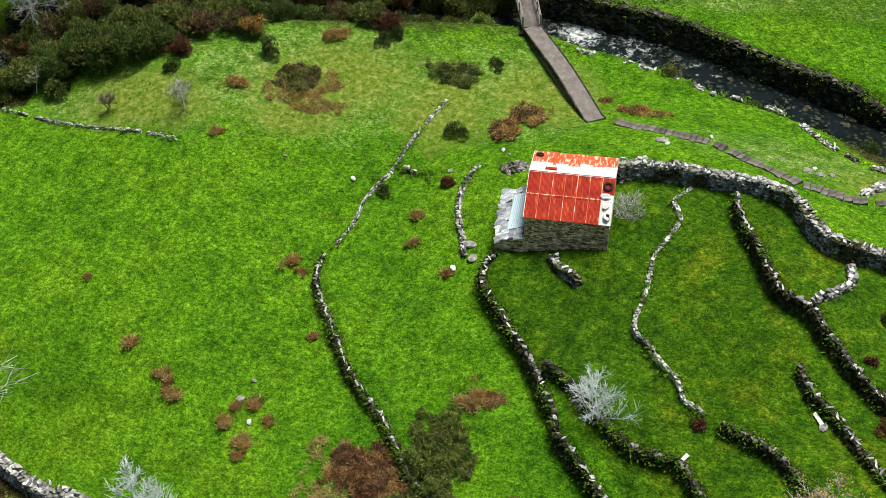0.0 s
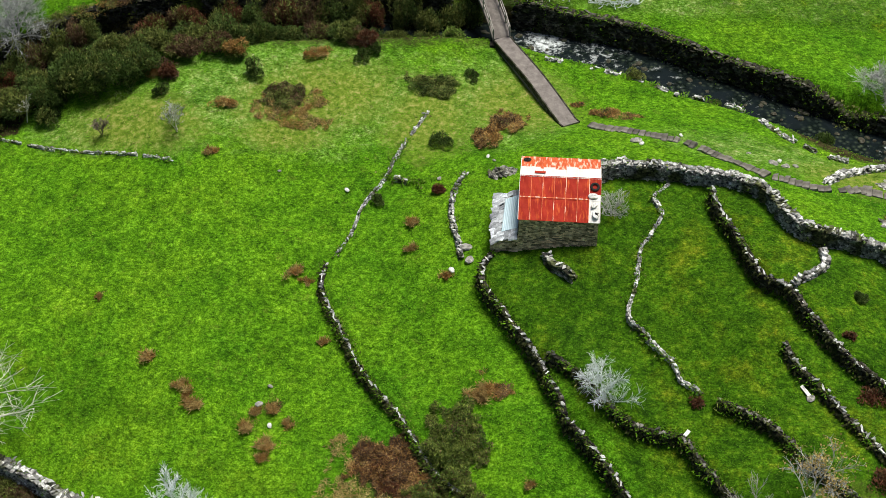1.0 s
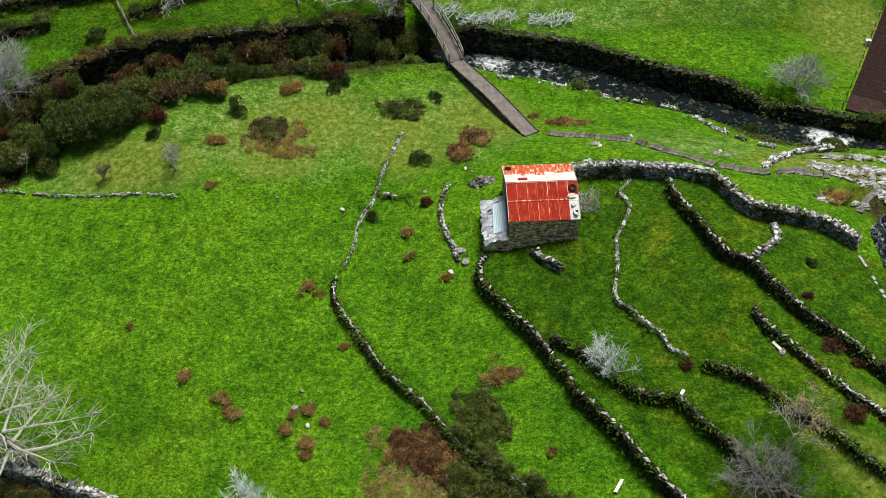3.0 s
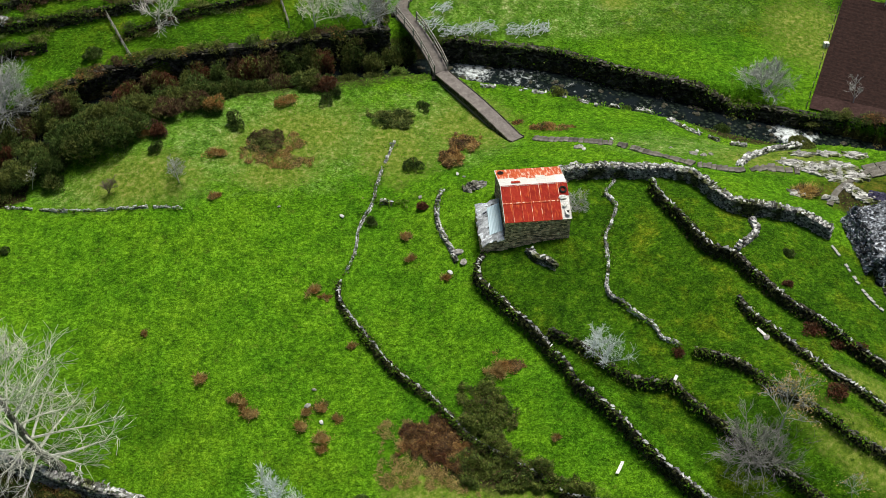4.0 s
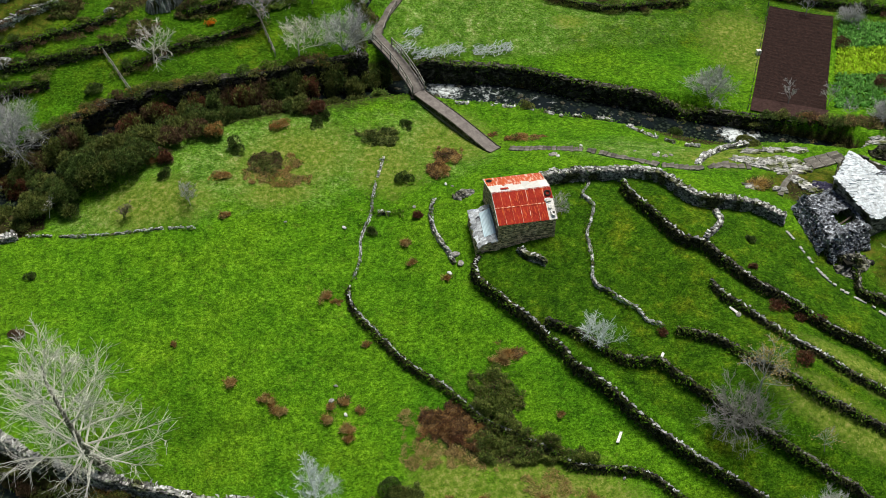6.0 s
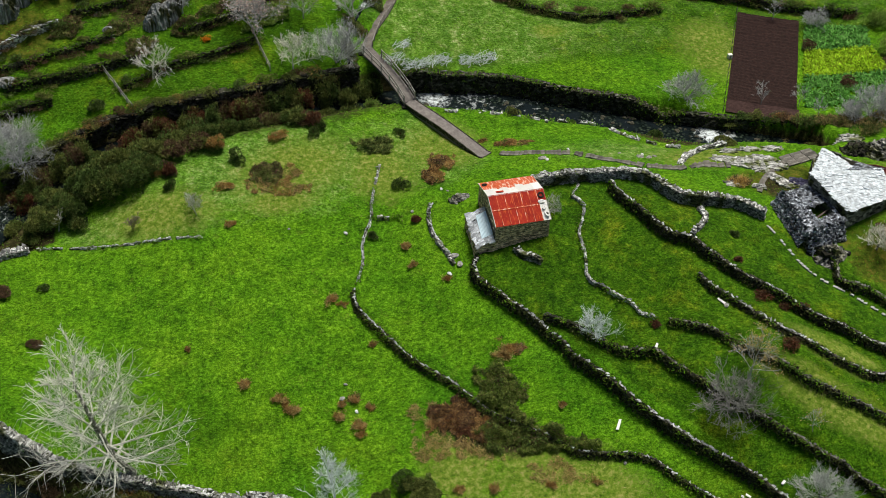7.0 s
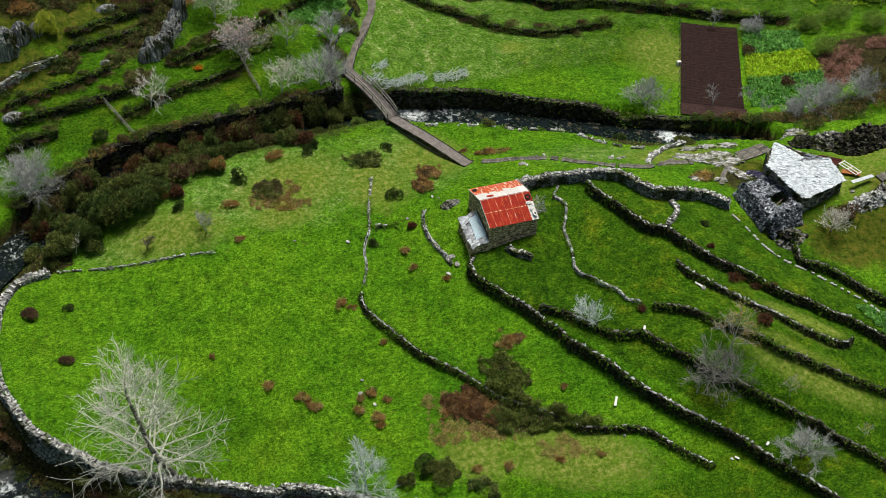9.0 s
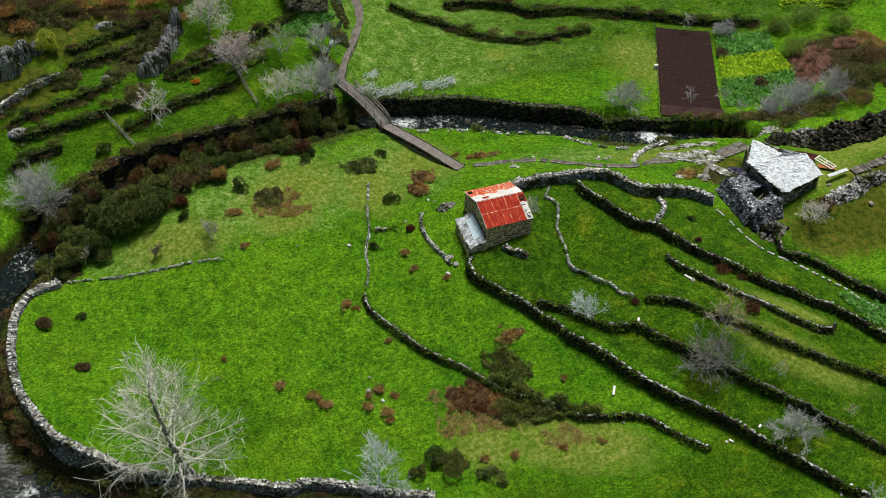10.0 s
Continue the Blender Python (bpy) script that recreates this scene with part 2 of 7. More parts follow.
OUTER_LEVELS = [(-75, -5, -9), (-60, -30, -13.5), (-20, -45, -13), (25, -45, -11), (60, -40, -4), (-300, 0, 60), (-200, 250, 90), (100, 300, 70), (300, 100, 70), (300, -150, 30), (0, -300, -30), (-250, -250, 10)]

# wall lines; those that hold up a terrace have the higher ground on their left
BOUNDARY = [(-49.2, 14.2), (-52.2, 13.6), (-53.9, 12.0), (-55.0, 9.7), (-55.8, 6.8), (-56.2, 3.5), (-56.1, 0.8), (-55.2, -2.5), (-54.2, -5.2), (-52.4, -7.3), (-50.2, -9.2), (-48.1, -10.8), (-45.2, -12.1), (-41.0, -13.8), (-37.8, -15.2), (-33.7, -17.1), (-32.2, -17.2), (-30.2, -18.0), (-27.1, -20.0), (-24.8, -21.7), (-21.1, -23.6)]
FIELD_NORTH_WALL = [(-48.2, 14.4), (-45.4, 13.4), (-40.8, 11.8), (-36.7, 10.9), (-32.6, 10.1)]
MID_TOP_WALL = [(-13.1, 15.7), (-14.7, 11.8), (-15.8, 8.4), (-17.1, 5.9), (-17.7, 3.4), (-18.6, 1.6)]
MID_WALL = [(-19.0, 0.6), (-19.2, -0.9), (-18.5, -2.6), (-17.2, -4.8), (-15.7, -7.5), (-14.0, -9.7), (-12.5, -11.4), (-11.2, -13.4), (-9.9, -15.4), (-7.8, -17.3), (-5.7, -19.0), (-4.1, -20.3), (-3.5, -21.0), (-0.6, -21.9), (1.6, -22.6), (3.2, -23.8), (4.6, -25.5), (6.1, -27.1), (7.5, -28.3)]
MAIN_WALL = [(-7.0, -0.3), (-7.7, -1.4), (-7.4, -2.7), (-6.0, -4.7), (-4.6, -6.7), (-3.4, -8.5), (-2.9, -9.6), (-1.8, -11.8), (-1.5, -13.2), (-0.0, -14.9), (1.7, -17.0), (3.2, -19.2), (4.8, -21.4), (6.6, -23.5), (8.4, -25.2), (10.5, -27.1), (11.9, -28.7), (13.2, -30.4), (14.6, -32.1), (15.8, -33.8), (17.1, -35.6), (18.1, -36.9), (19.9, -39.0)]
SECOND_WALL = [(-2.8, -8.4), (-1.2, -9.8), (-0.4, -10.8), (0.8, -12.3), (2.7, -13.9), (4.7, -14.4), (5.8, -14.8), (7.0, -16.6), (8.3, -18.5), (9.9, -20.5), (11.6, -22.2), (13.4, -24.0), (15.0, -25.4), (16.6, -26.8), (18.7, -28.7), (20.0, -30.5), (21.7, -32.1), (23.3, -34.1), (24.2, -35.3)]
INNER_WALL = [(5.0, 5.7), (4.0, 4.3), (4.5, 2.7), (3.9, 1.0), (3.1, -0.4), (2.8, -2.3), (2.6, -3.8), (2.2, -6.0), (3.1, -7.2), (4.2, -8.8), (5.1, -9.8), (5.6, -11.0), (6.7, -11.9)]
LOWER_INNER_WALL = [(8.0, -12.5), (9.7, -13.5), (11.3, -14.7), (12.7, -16.5), (14.1, -18.1), (16.1, -19.9), (17.7, -21.4), (20.1, -23.0), (22.5, -24.5), (24.2, -25.8), (26.6, -27.3), (28.3, -28.8)]
THIRD_WALL = [(12.2, -9.0), (12.8, -10.4), (14.3, -12.0), (15.6, -14.0), (16.9, -15.8), (17.8, -17.0), (19.5, -18.3), (21.1, -19.8), (23.0, -21.0), (24.9, -21.9), (26.1, -21.5)]
UPPER_WALL = [(8.1, 4.4), (8.5, 2.1), (9.4, -0.1), (10.2, -2.5), (11.0, -4.2), (12.6, -5.4), (13.7, -7.2), (15.1, -9.1), (16.4, -10.5), (18.3, -12.1), (19.7, -13.9), (21.2, -15.6), (23.7, -17.0), (25.4, -18.5), (27.3, -19.6), (28.8, -21.2), (30.2, -23.0), (31.2, -24.3)]
LOOP_WALL = [(12.7, -5.2), (13.9, -4.2), (15.0, -3.0), (15.0, -1.6)]
NORTH_WALL = [(0.1, 6.2), (1.1, 6.6), (2.5, 6.7), (4.7, 6.6), (6.5, 6.1), (8.4, 5.4), (9.7, 4.5), (11.4, 3.5), (12.9, 0.7), (14.6, -0.7), (17.4, -1.0), (19.6, -1.7), (21.4, -2.9)]
PATH_EDGE = [(21.3, -4.2), (21.8, -6.4), (22.5, -8.8), (23.5, -10.6), (26.2, -12.6), (27.5, -14.0), (29.1, -15.6), (30.6, -17.3), (31.5, -19.2), (33.1, -21.4)]
RUIN_WALL = [(24.8, -7.0), (26.5, -9.2), (26.0, -11.5), (28.3, -12.6), (29.9, -14.2), (31.5, -16.5), (33.1, -18.5), (34.2, -19.8)]
SHORT_WALL = [(-9.6, 8.0), (-10.2, 6.7), (-10.4, 4.8), (-10.2, 3.0), (-9.8, 1.7), (-9.4, 0.4)]
FIELD_STUB = [(-15.7, 8.5), (-12.8, 7.5)]
HUT_STUB = [(-3.4, -0.6), (-3.0, -1.4), (-2.3, -1.9), (-1.6, -2.5)]
FAR_BANK = [(-6.9, 28.9), (-2.7, 27.9), (1.5, 27.2), (5.3, 25.9), (8.8, 24.0), (12.5, 22.3), (16.0, 20.6), (18.4, 19.3), (21.0, 18.1), (24.7, 16.6), (29.2, 15.1), (34.0, 13.1)]
FAR_BANK_WEST = [(-12.5, 29.0), (-18.5, 28.5), (-22.5, 28.1), (-25.6, 27.9), (-28.8, 27.8), (-31.9, 27.6), (-34.1, 27.9), (-36.9, 27.3), (-40.0, 27.2), (-42.0, 26.7), (-44.4, 25.9), (-46.8, 25.2), (-50.8, 23.4)]
CURVED_ROW = [(16.1, 6.1), (17.8, 8.0), (20.4, 9.7), (23.1, 10.4)]
RIVER = [(33.6, 10.4), (30.2, 11.9), (24.6, 14.7), (20.3, 16.9), (15.3, 19.1), (11.8, 20.8), (8.0, 22.1), (4.4, 24.0), (0.7, 25.3), (-3.3, 26.2), (-7.2, 27.5), (-11, 27.3), (-18.5, 26.6), (-25.6, 26.0), (-31.9, 25.7), (-36.9, 25.4), (-42, 24.7), (-46.5, 23.2), (-50.0, 21.3), (-53.2, 18.6), (-57.1, 15.0), (-60.7, 6.4), (-61.1, -2.0), (-58.3, -8.0), (-54.2, -13.2), (-47.7, -18.3)]
NEAR_BANK = [(19.0, 11.0), (14.6, 14.2), (12.0, 17.2), (9.9, 18.9), (6.5, 19.0), (2.9, 20.7), (-0.8, 22.0), (-4.7, 22.7), (-7.2, 23.7)]
STEPS = [(-0.5, 14.0), (1.3, 12.7), (3.7, 11.7), (6.6, 10.8), (8.9, 8.8), (11.7, 6.0), (12.8, 5.5), (15.5, 5.0), (18.9, 5.7)]
CURVED_KERB = [(22.6, 0.7), (23.8, 2.4), (25.7, 4.0), (27.9, 5.3)]
FAR_TERRACE = [(0.5, 43.6), (2.9, 41.8), (5.8, 40.1), (8.7, 38.2), (11.6, 36.5), (15.3, 35.3), (20.0, 35.5), (25.7, 36.2)]
FAR_TERRACE_TOP = [(8.1, 43.5), (12.8, 43.5), (17.1, 42.3), (19.6, 40.6), (23.6, 40.8), (28.7, 39.7), (33.9, 38.0), (37.3, 36.9), (43.8, 34.0), (49.1, 31.2)]
HILL_ONE = [(-50.6, 29.5), (-47.9, 30.4), (-45.3, 30.6)]
HILL_TWO = [(-49.2, 32.3), (-45.9, 32.6), (-42.8, 32.9), (-39.8, 33.1), (-35.5, 33.5)]
HILL_THREE = [(-50.6, 35.0), (-48.1, 36.2), (-45.3, 37.2), (-43.0, 37.7)]
HILL_FOUR = [(-37.4, 30.8), (-34.6, 31.5), (-31.3, 32.3), (-27.2, 32.9), (-23.4, 33.9)]
HILL_FIVE = [(-41.6, 39.0), (-39.2, 39.4), (-36.4, 39.8), (-33.4, 40.4)]
HILL_EIGHT = [(-41.0, 40.3), (-37.7, 41.4), (-33.0, 42.4), (-28.3, 44.2)]
HILL_NINE = [(-49.6, 34.0), (-46.0, 34.6), (-42.0, 35.3), (-38.0, 36.2)]
HILL_SIX = [(-30.2, 35.9), (-26.1, 36.7), (-21.5, 38.7), (-17.7, 40.3), (-13.3, 42.2)]
TERRACES = [(MID_WALL, 0.55), (MAIN_WALL, 1.2), (SECOND_WALL, 0.8), (INNER_WALL, 0.35), (LOWER_INNER_WALL, 0.7), (THIRD_WALL, 0.7), (UPPER_WALL, 1.2),
            (NORTH_WALL, 0.7), (RUIN_WALL, 1.0), (FAR_TERRACE, 0.8), (FAR_TERRACE_TOP, 1.2), (HILL_ONE, 0.8), (HILL_TWO, 1.0), (HILL_THREE, 0.8),
            (HILL_FOUR, 0.8), (HILL_FIVE, 0.8), (HILL_SIX, 1.0), (HILL_EIGHT, 0.8), (HILL_NINE, 0.7), (BOUNDARY, 0.5)]
RIVER_HALF = 1.6


def river_half(x, y):
    """The stream is wider along its lower reach."""
    x, y = np.asarray(x, float), np.asarray(y, float)
    return RIVER_HALF + np.where(x < -44, np.interp(y, [-7, 3], [2.0, 0.0]), 0.0)


def water_level(x, y):
    x, y = np.asarray(x, float), np.asarray(y, float)
    near = np.interp(x, [-50, -44, -35, -20, -9, 8, 24, 37], [-4.6, -2.9, -1.5, -1.0, -1.6, -2.2, -2.8, -3.0])
    west = np.interp(y, [-18, -8, 5, 20], [-12.4, -11.7, -9.2, -5.0])
    return np.where((x < -46) & (y < 22), west, near)


LEVEL_POINTS = np.array(FIELD_LEVELS + TERRACE_LEVELS + RIVERSIDE_LEVELS + FAR_LEVELS + OUTER_LEVELS)


def spline_weights(p):
    n = len(p)
    a = np.zeros((n + 3, n + 3))
    a[:n, :n] = -np.sqrt((p[:, None, 0] - p[None, :, 0]) ** 2 + (p[:, None, 1] - p[None, :, 1]) ** 2 + 9) + 0.8 * np.eye(n)
    a[:n, n], a[:n, n + 1:] = 1, p[:, :2]
    a[n:, :n] = a[:n, n:].T
    return np.linalg.solve(a, np.r_[p[:, 2], 0, 0, 0])


LEVEL_WEIGHTS = spline_weights(LEVEL_POINTS)


def line_distance(x, y, line):
    """Distance to a line, positive on its left; how far past its ends; and the share along it."""
    best, side, past = np.full(x.shape, 1e9), np.ones(x.shape), np.zeros(x.shape)
    p = np.asarray(line, float)
    for i in range(len(p) - 1):
        d = p[i + 1] - p[i]
        ln = math.hypot(*d)
        u = ((x - p[i, 0]) * d[0] + (y - p[i, 1]) * d[1]) / ln
        v = ((y - p[i, 1]) * d[0] - (x - p[i, 0]) * d[1]) / ln
        over = np.maximum(np.maximum(-u, u - ln), 0)
        dist = np.hypot(v, over)
        take = dist < best - 1e-9
        end = np.where(((i == 0) & (u < 0)) | ((i == len(p) - 2) & (u > ln)), over, 0)
        best, side, past = np.where(take, dist, best), np.where(take, np.sign(v), side), np.where(take, end, past)
    return best, side, past


def ground_z(x, y, carve=True):
    """Height of the ground: a smooth valley, stepped at the terrace walls, with the river's bed cut in."""
    x, y = np.atleast_1d(np.asarray(x, float)), np.atleast_1d(np.asarray(y, float))
    z = LEVEL_WEIGHTS[-3] + LEVEL_WEIGHTS[-2] * x + LEVEL_WEIGHTS[-1] * y
    for (px, py, _), w in zip(LEVEL_POINTS, LEVEL_WEIGHTS):
        z = z - w * np.sqrt((x - px) ** 2 + (y - py) ** 2 + 9)
    for line, h in TERRACES:
        d, side, past = line_distance(x, y, line)
        band = np.clip(1 - d / 3.5, 0, 1) * np.clip(1 - past / 1.2, 0, 1)
        z = z + 0.5 * h * np.clip((side * d + 0.12) / 0.2, -1, 1) * band
    if carve:
        d, side, past = line_distance(x, y, RIVER)
        lev = water_level(x, y)
        share = np.clip((d - river_half(x, y)) / np.where(side > 0, 1.9, 0.4), 0, 1)
        share = share * share * (3 - 2 * share)
        z = np.where(past > 30, z, np.minimum(z, (lev - 0.5) * (1 - share) + np.maximum(z, lev + 0.3) * share))
    return z


def surface_z(x, y):
    """Height of the turf itself, with its small humps."""
    near = (np.abs(x) < 70) & (np.abs(y) < 66)
    return ground_z(x, y) + np.where(near, [0.05 * noise.noise((a * 0.7, b * 0.7, 0)) + 0.10 * noise.noise((a * 0.22, b * 0.22, 5)) for a, b in zip(x, y)], 0)


def gz(x, y):
    return float(ground_z(x, y)[0])


# ---------------------------------------------------------------- ground
def spread_axis(lo, hi, step):
    mid = np.arange(lo, hi + step, step)
    out = np.cumsum(step * 1.25 ** np.arange(1, 34))
    return np.concatenate([lo - out[::-1], mid, mid[-1] + out])


def ellipse(x, y, cx, cy, rx, ry, turn=0.0):
    c, s = math.cos(radians(turn)), math.sin(radians(turn))
    u, v = ((x - cx) * c + (y - cy) * s) / rx, (-(x - cx) * s + (y - cy) * c) / ry
    return np.clip(1.5 - np.hypot(u, v), 0, 1)


def inside(x, y, line):
    """1 within a closed line."""
    hit = np.zeros(x.shape, bool)
    p = list(line)
    for (x0, y0), (x1, y1) in zip(p, p[1:] + p[:1]):
        cross = ((y0 > y) != (y1 > y)) & (x < (x1 - x0) * (y - y0) / (y1 - y0 + 1e-12) + x0)
        hit ^= cross
    return hit.astype(float)


def build_ground():
    xs, ys = spread_axis(-66, 64, 0.42), spread_axis(-46, 62, 0.42)
    gx, gy = np.meshgrid(xs, ys)
    x, y = gx.ravel(), gy.ravel()
    z = surface_z(x, y)
    nx, ny = len(xs), len(ys)
    i = np.arange(nx * ny).reshape(ny, nx)
    faces = np.stack([i[:-1, :-1], i[:-1, 1:], i[1:, 1:], i[1:, :-1]], -1).reshape(-1, 4)
    me = bpy.data.meshes.new("ground")
    me.from_pydata(np.stack([x, y, z], 1).tolist(), [], faces.tolist())
    me.polygons.foreach_set("use_smooth", [True] * len(me.polygons))
    me.materials.append(PASTURE)
    dry = np.zeros(x.shape)
    for e in DRY_PATCHES:
        dry = np.maximum(dry, ellipse(x, y, *e))
    soil = np.zeros(x.shape)
    for e in SOIL_PATCHES:
        soil = np.maximum(soil, ellipse(x, y, *e))
    d, side, past = line_distance(x, y, RIVER)
    soil = np.maximum(soil, np.clip(1.3 - (d - river_half(x, y)) / np.where(side > 0, 0.8, 0.35), 0, 1))
    d, side, past = line_distance(x, y, BOUNDARY)
    soil = np.maximum(soil, np.where((side < 0) & (past < 3), np.clip(1.5 - d / 6, 0, .8), 0))
    # dark band on the lower side of the taller terrace walls
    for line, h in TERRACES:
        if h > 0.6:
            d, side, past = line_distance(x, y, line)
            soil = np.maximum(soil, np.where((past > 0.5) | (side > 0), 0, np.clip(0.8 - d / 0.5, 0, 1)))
    # darker turf on the terraces, strongest in the hut's yard
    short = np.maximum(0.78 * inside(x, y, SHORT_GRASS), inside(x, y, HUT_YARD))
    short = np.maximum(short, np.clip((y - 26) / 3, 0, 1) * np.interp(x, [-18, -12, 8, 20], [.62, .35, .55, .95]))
    # lens edge falloff and boundary-wall shade, painted in as darker turf
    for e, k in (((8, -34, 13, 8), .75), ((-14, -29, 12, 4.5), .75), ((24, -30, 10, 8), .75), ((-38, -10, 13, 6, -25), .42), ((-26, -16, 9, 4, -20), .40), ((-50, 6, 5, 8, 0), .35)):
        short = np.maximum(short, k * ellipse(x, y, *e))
    wild = 0.62 * np.clip((y - 26) / 3, 0, 1) * np.clip((x + 12) / 4, 0, 1) * np.interp(x, [8, 26], [1, .5])
    for e in ((-24, 17, 13, 6, 0), (-8, 17, 6, 6, 0), (-38, 14, 8, 2.6, -8), (14, 10, 9, 3, -15)):
        wild = np.maximum(wild, 0.8 * ellipse(x, y, *e))
    moor = np.zeros(x.shape)
    for e in MOOR_PATCHES:
        moor = np.maximum(moor, ellipse(x, y, *e))
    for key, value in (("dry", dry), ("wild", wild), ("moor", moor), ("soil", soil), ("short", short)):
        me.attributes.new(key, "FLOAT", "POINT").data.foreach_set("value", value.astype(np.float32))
    return tagged(new("ground", me), "lush green pasture in stepped terraces with drier patches", "ground", kind="structure")


DRY_PATCHES = [(-22, 17, 7, 4, 10), (-13, 15, 4, 5, 0), (-6, 17, 5, 4, 0), (-24, 13, 4, 2, 0), (-7, -22, 5, 3, -40), (-14, -20, 4, 3, -30), (-3, -24, 6, 3, -30), (-36, 14, 6, 3, -10),
               (20, 8, 6, 3, 0), (21, -19, 4, 1.4, -40), (20, -24, 8, 2.0, -40), (23.4, -19.8, 3.0, .8, -40), (-6, -24, 7, 2.4, -25), (11, 33, 2, 1.2, 0), (38, -3, 5, 4, 0), (30, 28, 5, 6, 0), (44, 2, 8, 4, 0)]
SOIL_PATCHES = [(-66, -8, 6, 14, 0), (-60, -21, 9, 6, 0), (-66, 9, 5, 12, 0), (-57, 18, 4, 4, 0), (-53.5, -9, 1.5, 6, 45), (-21.6, -9.9, .7, .5, 0), (-12, -16, 3.0, 2.2, -40), (-9.5, -17.5, 3.5, 2, -40), (53, 19, 6, 5, 0), (25, 1.5, 1.6, 2, 0), (-33, 39, 4, 2, 10), (-46, 46, 6, 3, 0), (18.3, 14.4, 4.5, 1.3, -33), (-26, 25, 18, 2.5, 0), (-46, 21, 6, 4, 20)]
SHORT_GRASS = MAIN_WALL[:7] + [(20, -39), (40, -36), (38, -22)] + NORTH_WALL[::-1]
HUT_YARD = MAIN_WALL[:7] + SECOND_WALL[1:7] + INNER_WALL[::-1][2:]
MOOR_PATCHES = [(36, -10, 9, 3.6, -20), (45, -8, 9, 6, 0), (31, -11, 4, 2, -35), (26, 2.5, 5, 2.5, 0), (-42, 44, 12, 5, 0), (-48, 37, 5, 3, 0), (47, -14, 8, 4, 0)]
build_ground()


# ---------------------------------------------------------------- river
def resample(line, step):
    p = [Vector((*q, 0)) for q in line]
    out = []
    for i in range(len(p) - 1):
        a, b, c, d = p[max(i - 1, 0)], p[i], p[i + 1], p[min(i + 2, len(p) - 1)]
        n = max(1, int(math.ceil((c - b).length / step)))
        for k in range(n):
            t = k / n
            out.append(0.5 * ((2 * b) + (c - a) * t + (2 * a - 5 * b + 4 * c - d) * t * t + (3 * b - a - 3 * c + d) * t ** 3))
    out.append(p[-1])
    return np.array([(q.x, q.y) for q in out])


def normals(p):
    d = np.gradient(p, axis=0)
    d /= np.linalg.norm(d, axis=1)[:, None] + 1e-9
    return np.stack([-d[:, 1], d[:, 0]], 1)


def water_material():
    m = bpy.data.materials.new("stream_water")
    m.use_nodes = True
    nt = m.node_tree
    n, link = nt.nodes, nt.links.new
    b = n["Principled BSDF"]
    tc = n.new("ShaderNodeTexCoord")
    foam = n.new("ShaderNodeTexNoise")
    foam.inputs["Scale"].default_value, foam.inputs["Detail"].default_value, foam.inputs["Roughness"].default_value = 1.6, 9, 0.75
    foam.inputs["Distortion"].default_value = 0.2
    link(tc.outputs["Object"], foam.inputs["Vector"])
    at = n.new("ShaderNodeAttribute")
    at.attribute_name = "rapid"
    ad = n.new("ShaderNodeMath")
    link(foam.outputs["Fac"], ad.inputs[0])
    link(at.outputs["Fac"], ad.inputs[1])
    r = n.new("ShaderNodeValToRGB")
    e = r.color_ramp.elements
    e[0].position, e[0].color = 0.66, (0, 0, 0, 1)
    e[1].position, e[1].color = 0.84, (1, 1, 1, 1)
    link(ad.outputs[0], r.inputs["Fac"])
    # the stony bed seen through the water
    cobble = n.new("ShaderNodeTexVoronoi")
    cobble.inputs["Scale"].default_value = 2.4
    link(tc.outputs["Object"], cobble.inputs["Vector"])
    bed_colour = n.new("ShaderNodeValToRGB")
    be = bed_colour.color_ramp.elements
    be[0].position, be[0].color = 0.12, (0.062, 0.078, 0.048, 1)
    be[1].position, be[1].color = 0.55, (0.006, 0.010, 0.009, 1)
    bm_ = be.new(0.3)
    bm_.color = (0.022, 0.032, 0.026, 1)
    link(cobble.outputs["Distance"], bed_colour.inputs["Fac"])
    deep = n.new("ShaderNodeTexNoise")
    deep.inputs["Scale"].default_value, deep.inputs["Detail"].default_value = 0.5, 5
    link(tc.outputs["Object"], deep.inputs["Vector"])
    pool = n.new("ShaderNodeMapRange")
    pool.inputs["From Min"].default_value, pool.inputs["From Max"].default_value = 0.42, 0.6
    link(deep.outputs["Fac"], pool.inputs["Value"])
    bed_mix = n.new("ShaderNodeMix")
    bed_mix.data_type = "RGBA"
    link(pool.outputs["Result"], bed_mix.inputs["Factor"])
    link(bed_colour.outputs["Color"], bed_mix.inputs["A"])
    bed_mix.inputs["B"].default_value = (0.010, 0.015, 0.018, 1)
    white = n.new("ShaderNodeMix")
    white.data_type = "RGBA"
    link(r.outputs["Color"], white.inputs["Factor"])
    link(bed_mix.outputs["Result"], white.inputs["A"])
    white.inputs["B"].default_value = (0.74, 0.80, 0.83, 1)
    link(white.outputs["Result"], b.inputs["Base Color"])
    b.inputs["Roughness"].default_value = 0.08
    b.inputs["Specular IOR Level"].default_value = 0.11
    bp = n.new("ShaderNodeBump")
    bp.inputs["Strength"].default_value, bp.inputs["Distance"].default_value = 0.35, 0.15
    wv = n.new("ShaderNodeTexNoise")
    wv.inputs["Scale"].default_value, wv.inputs["Detail"].default_value = 2.6, 5
    link(tc.outputs["Object"], wv.inputs["Vector"])
    link(wv.outputs["Fac"], bp.inputs["Height"])
    link(bp.outputs["Normal"], b.inputs["Normal"])
    return m


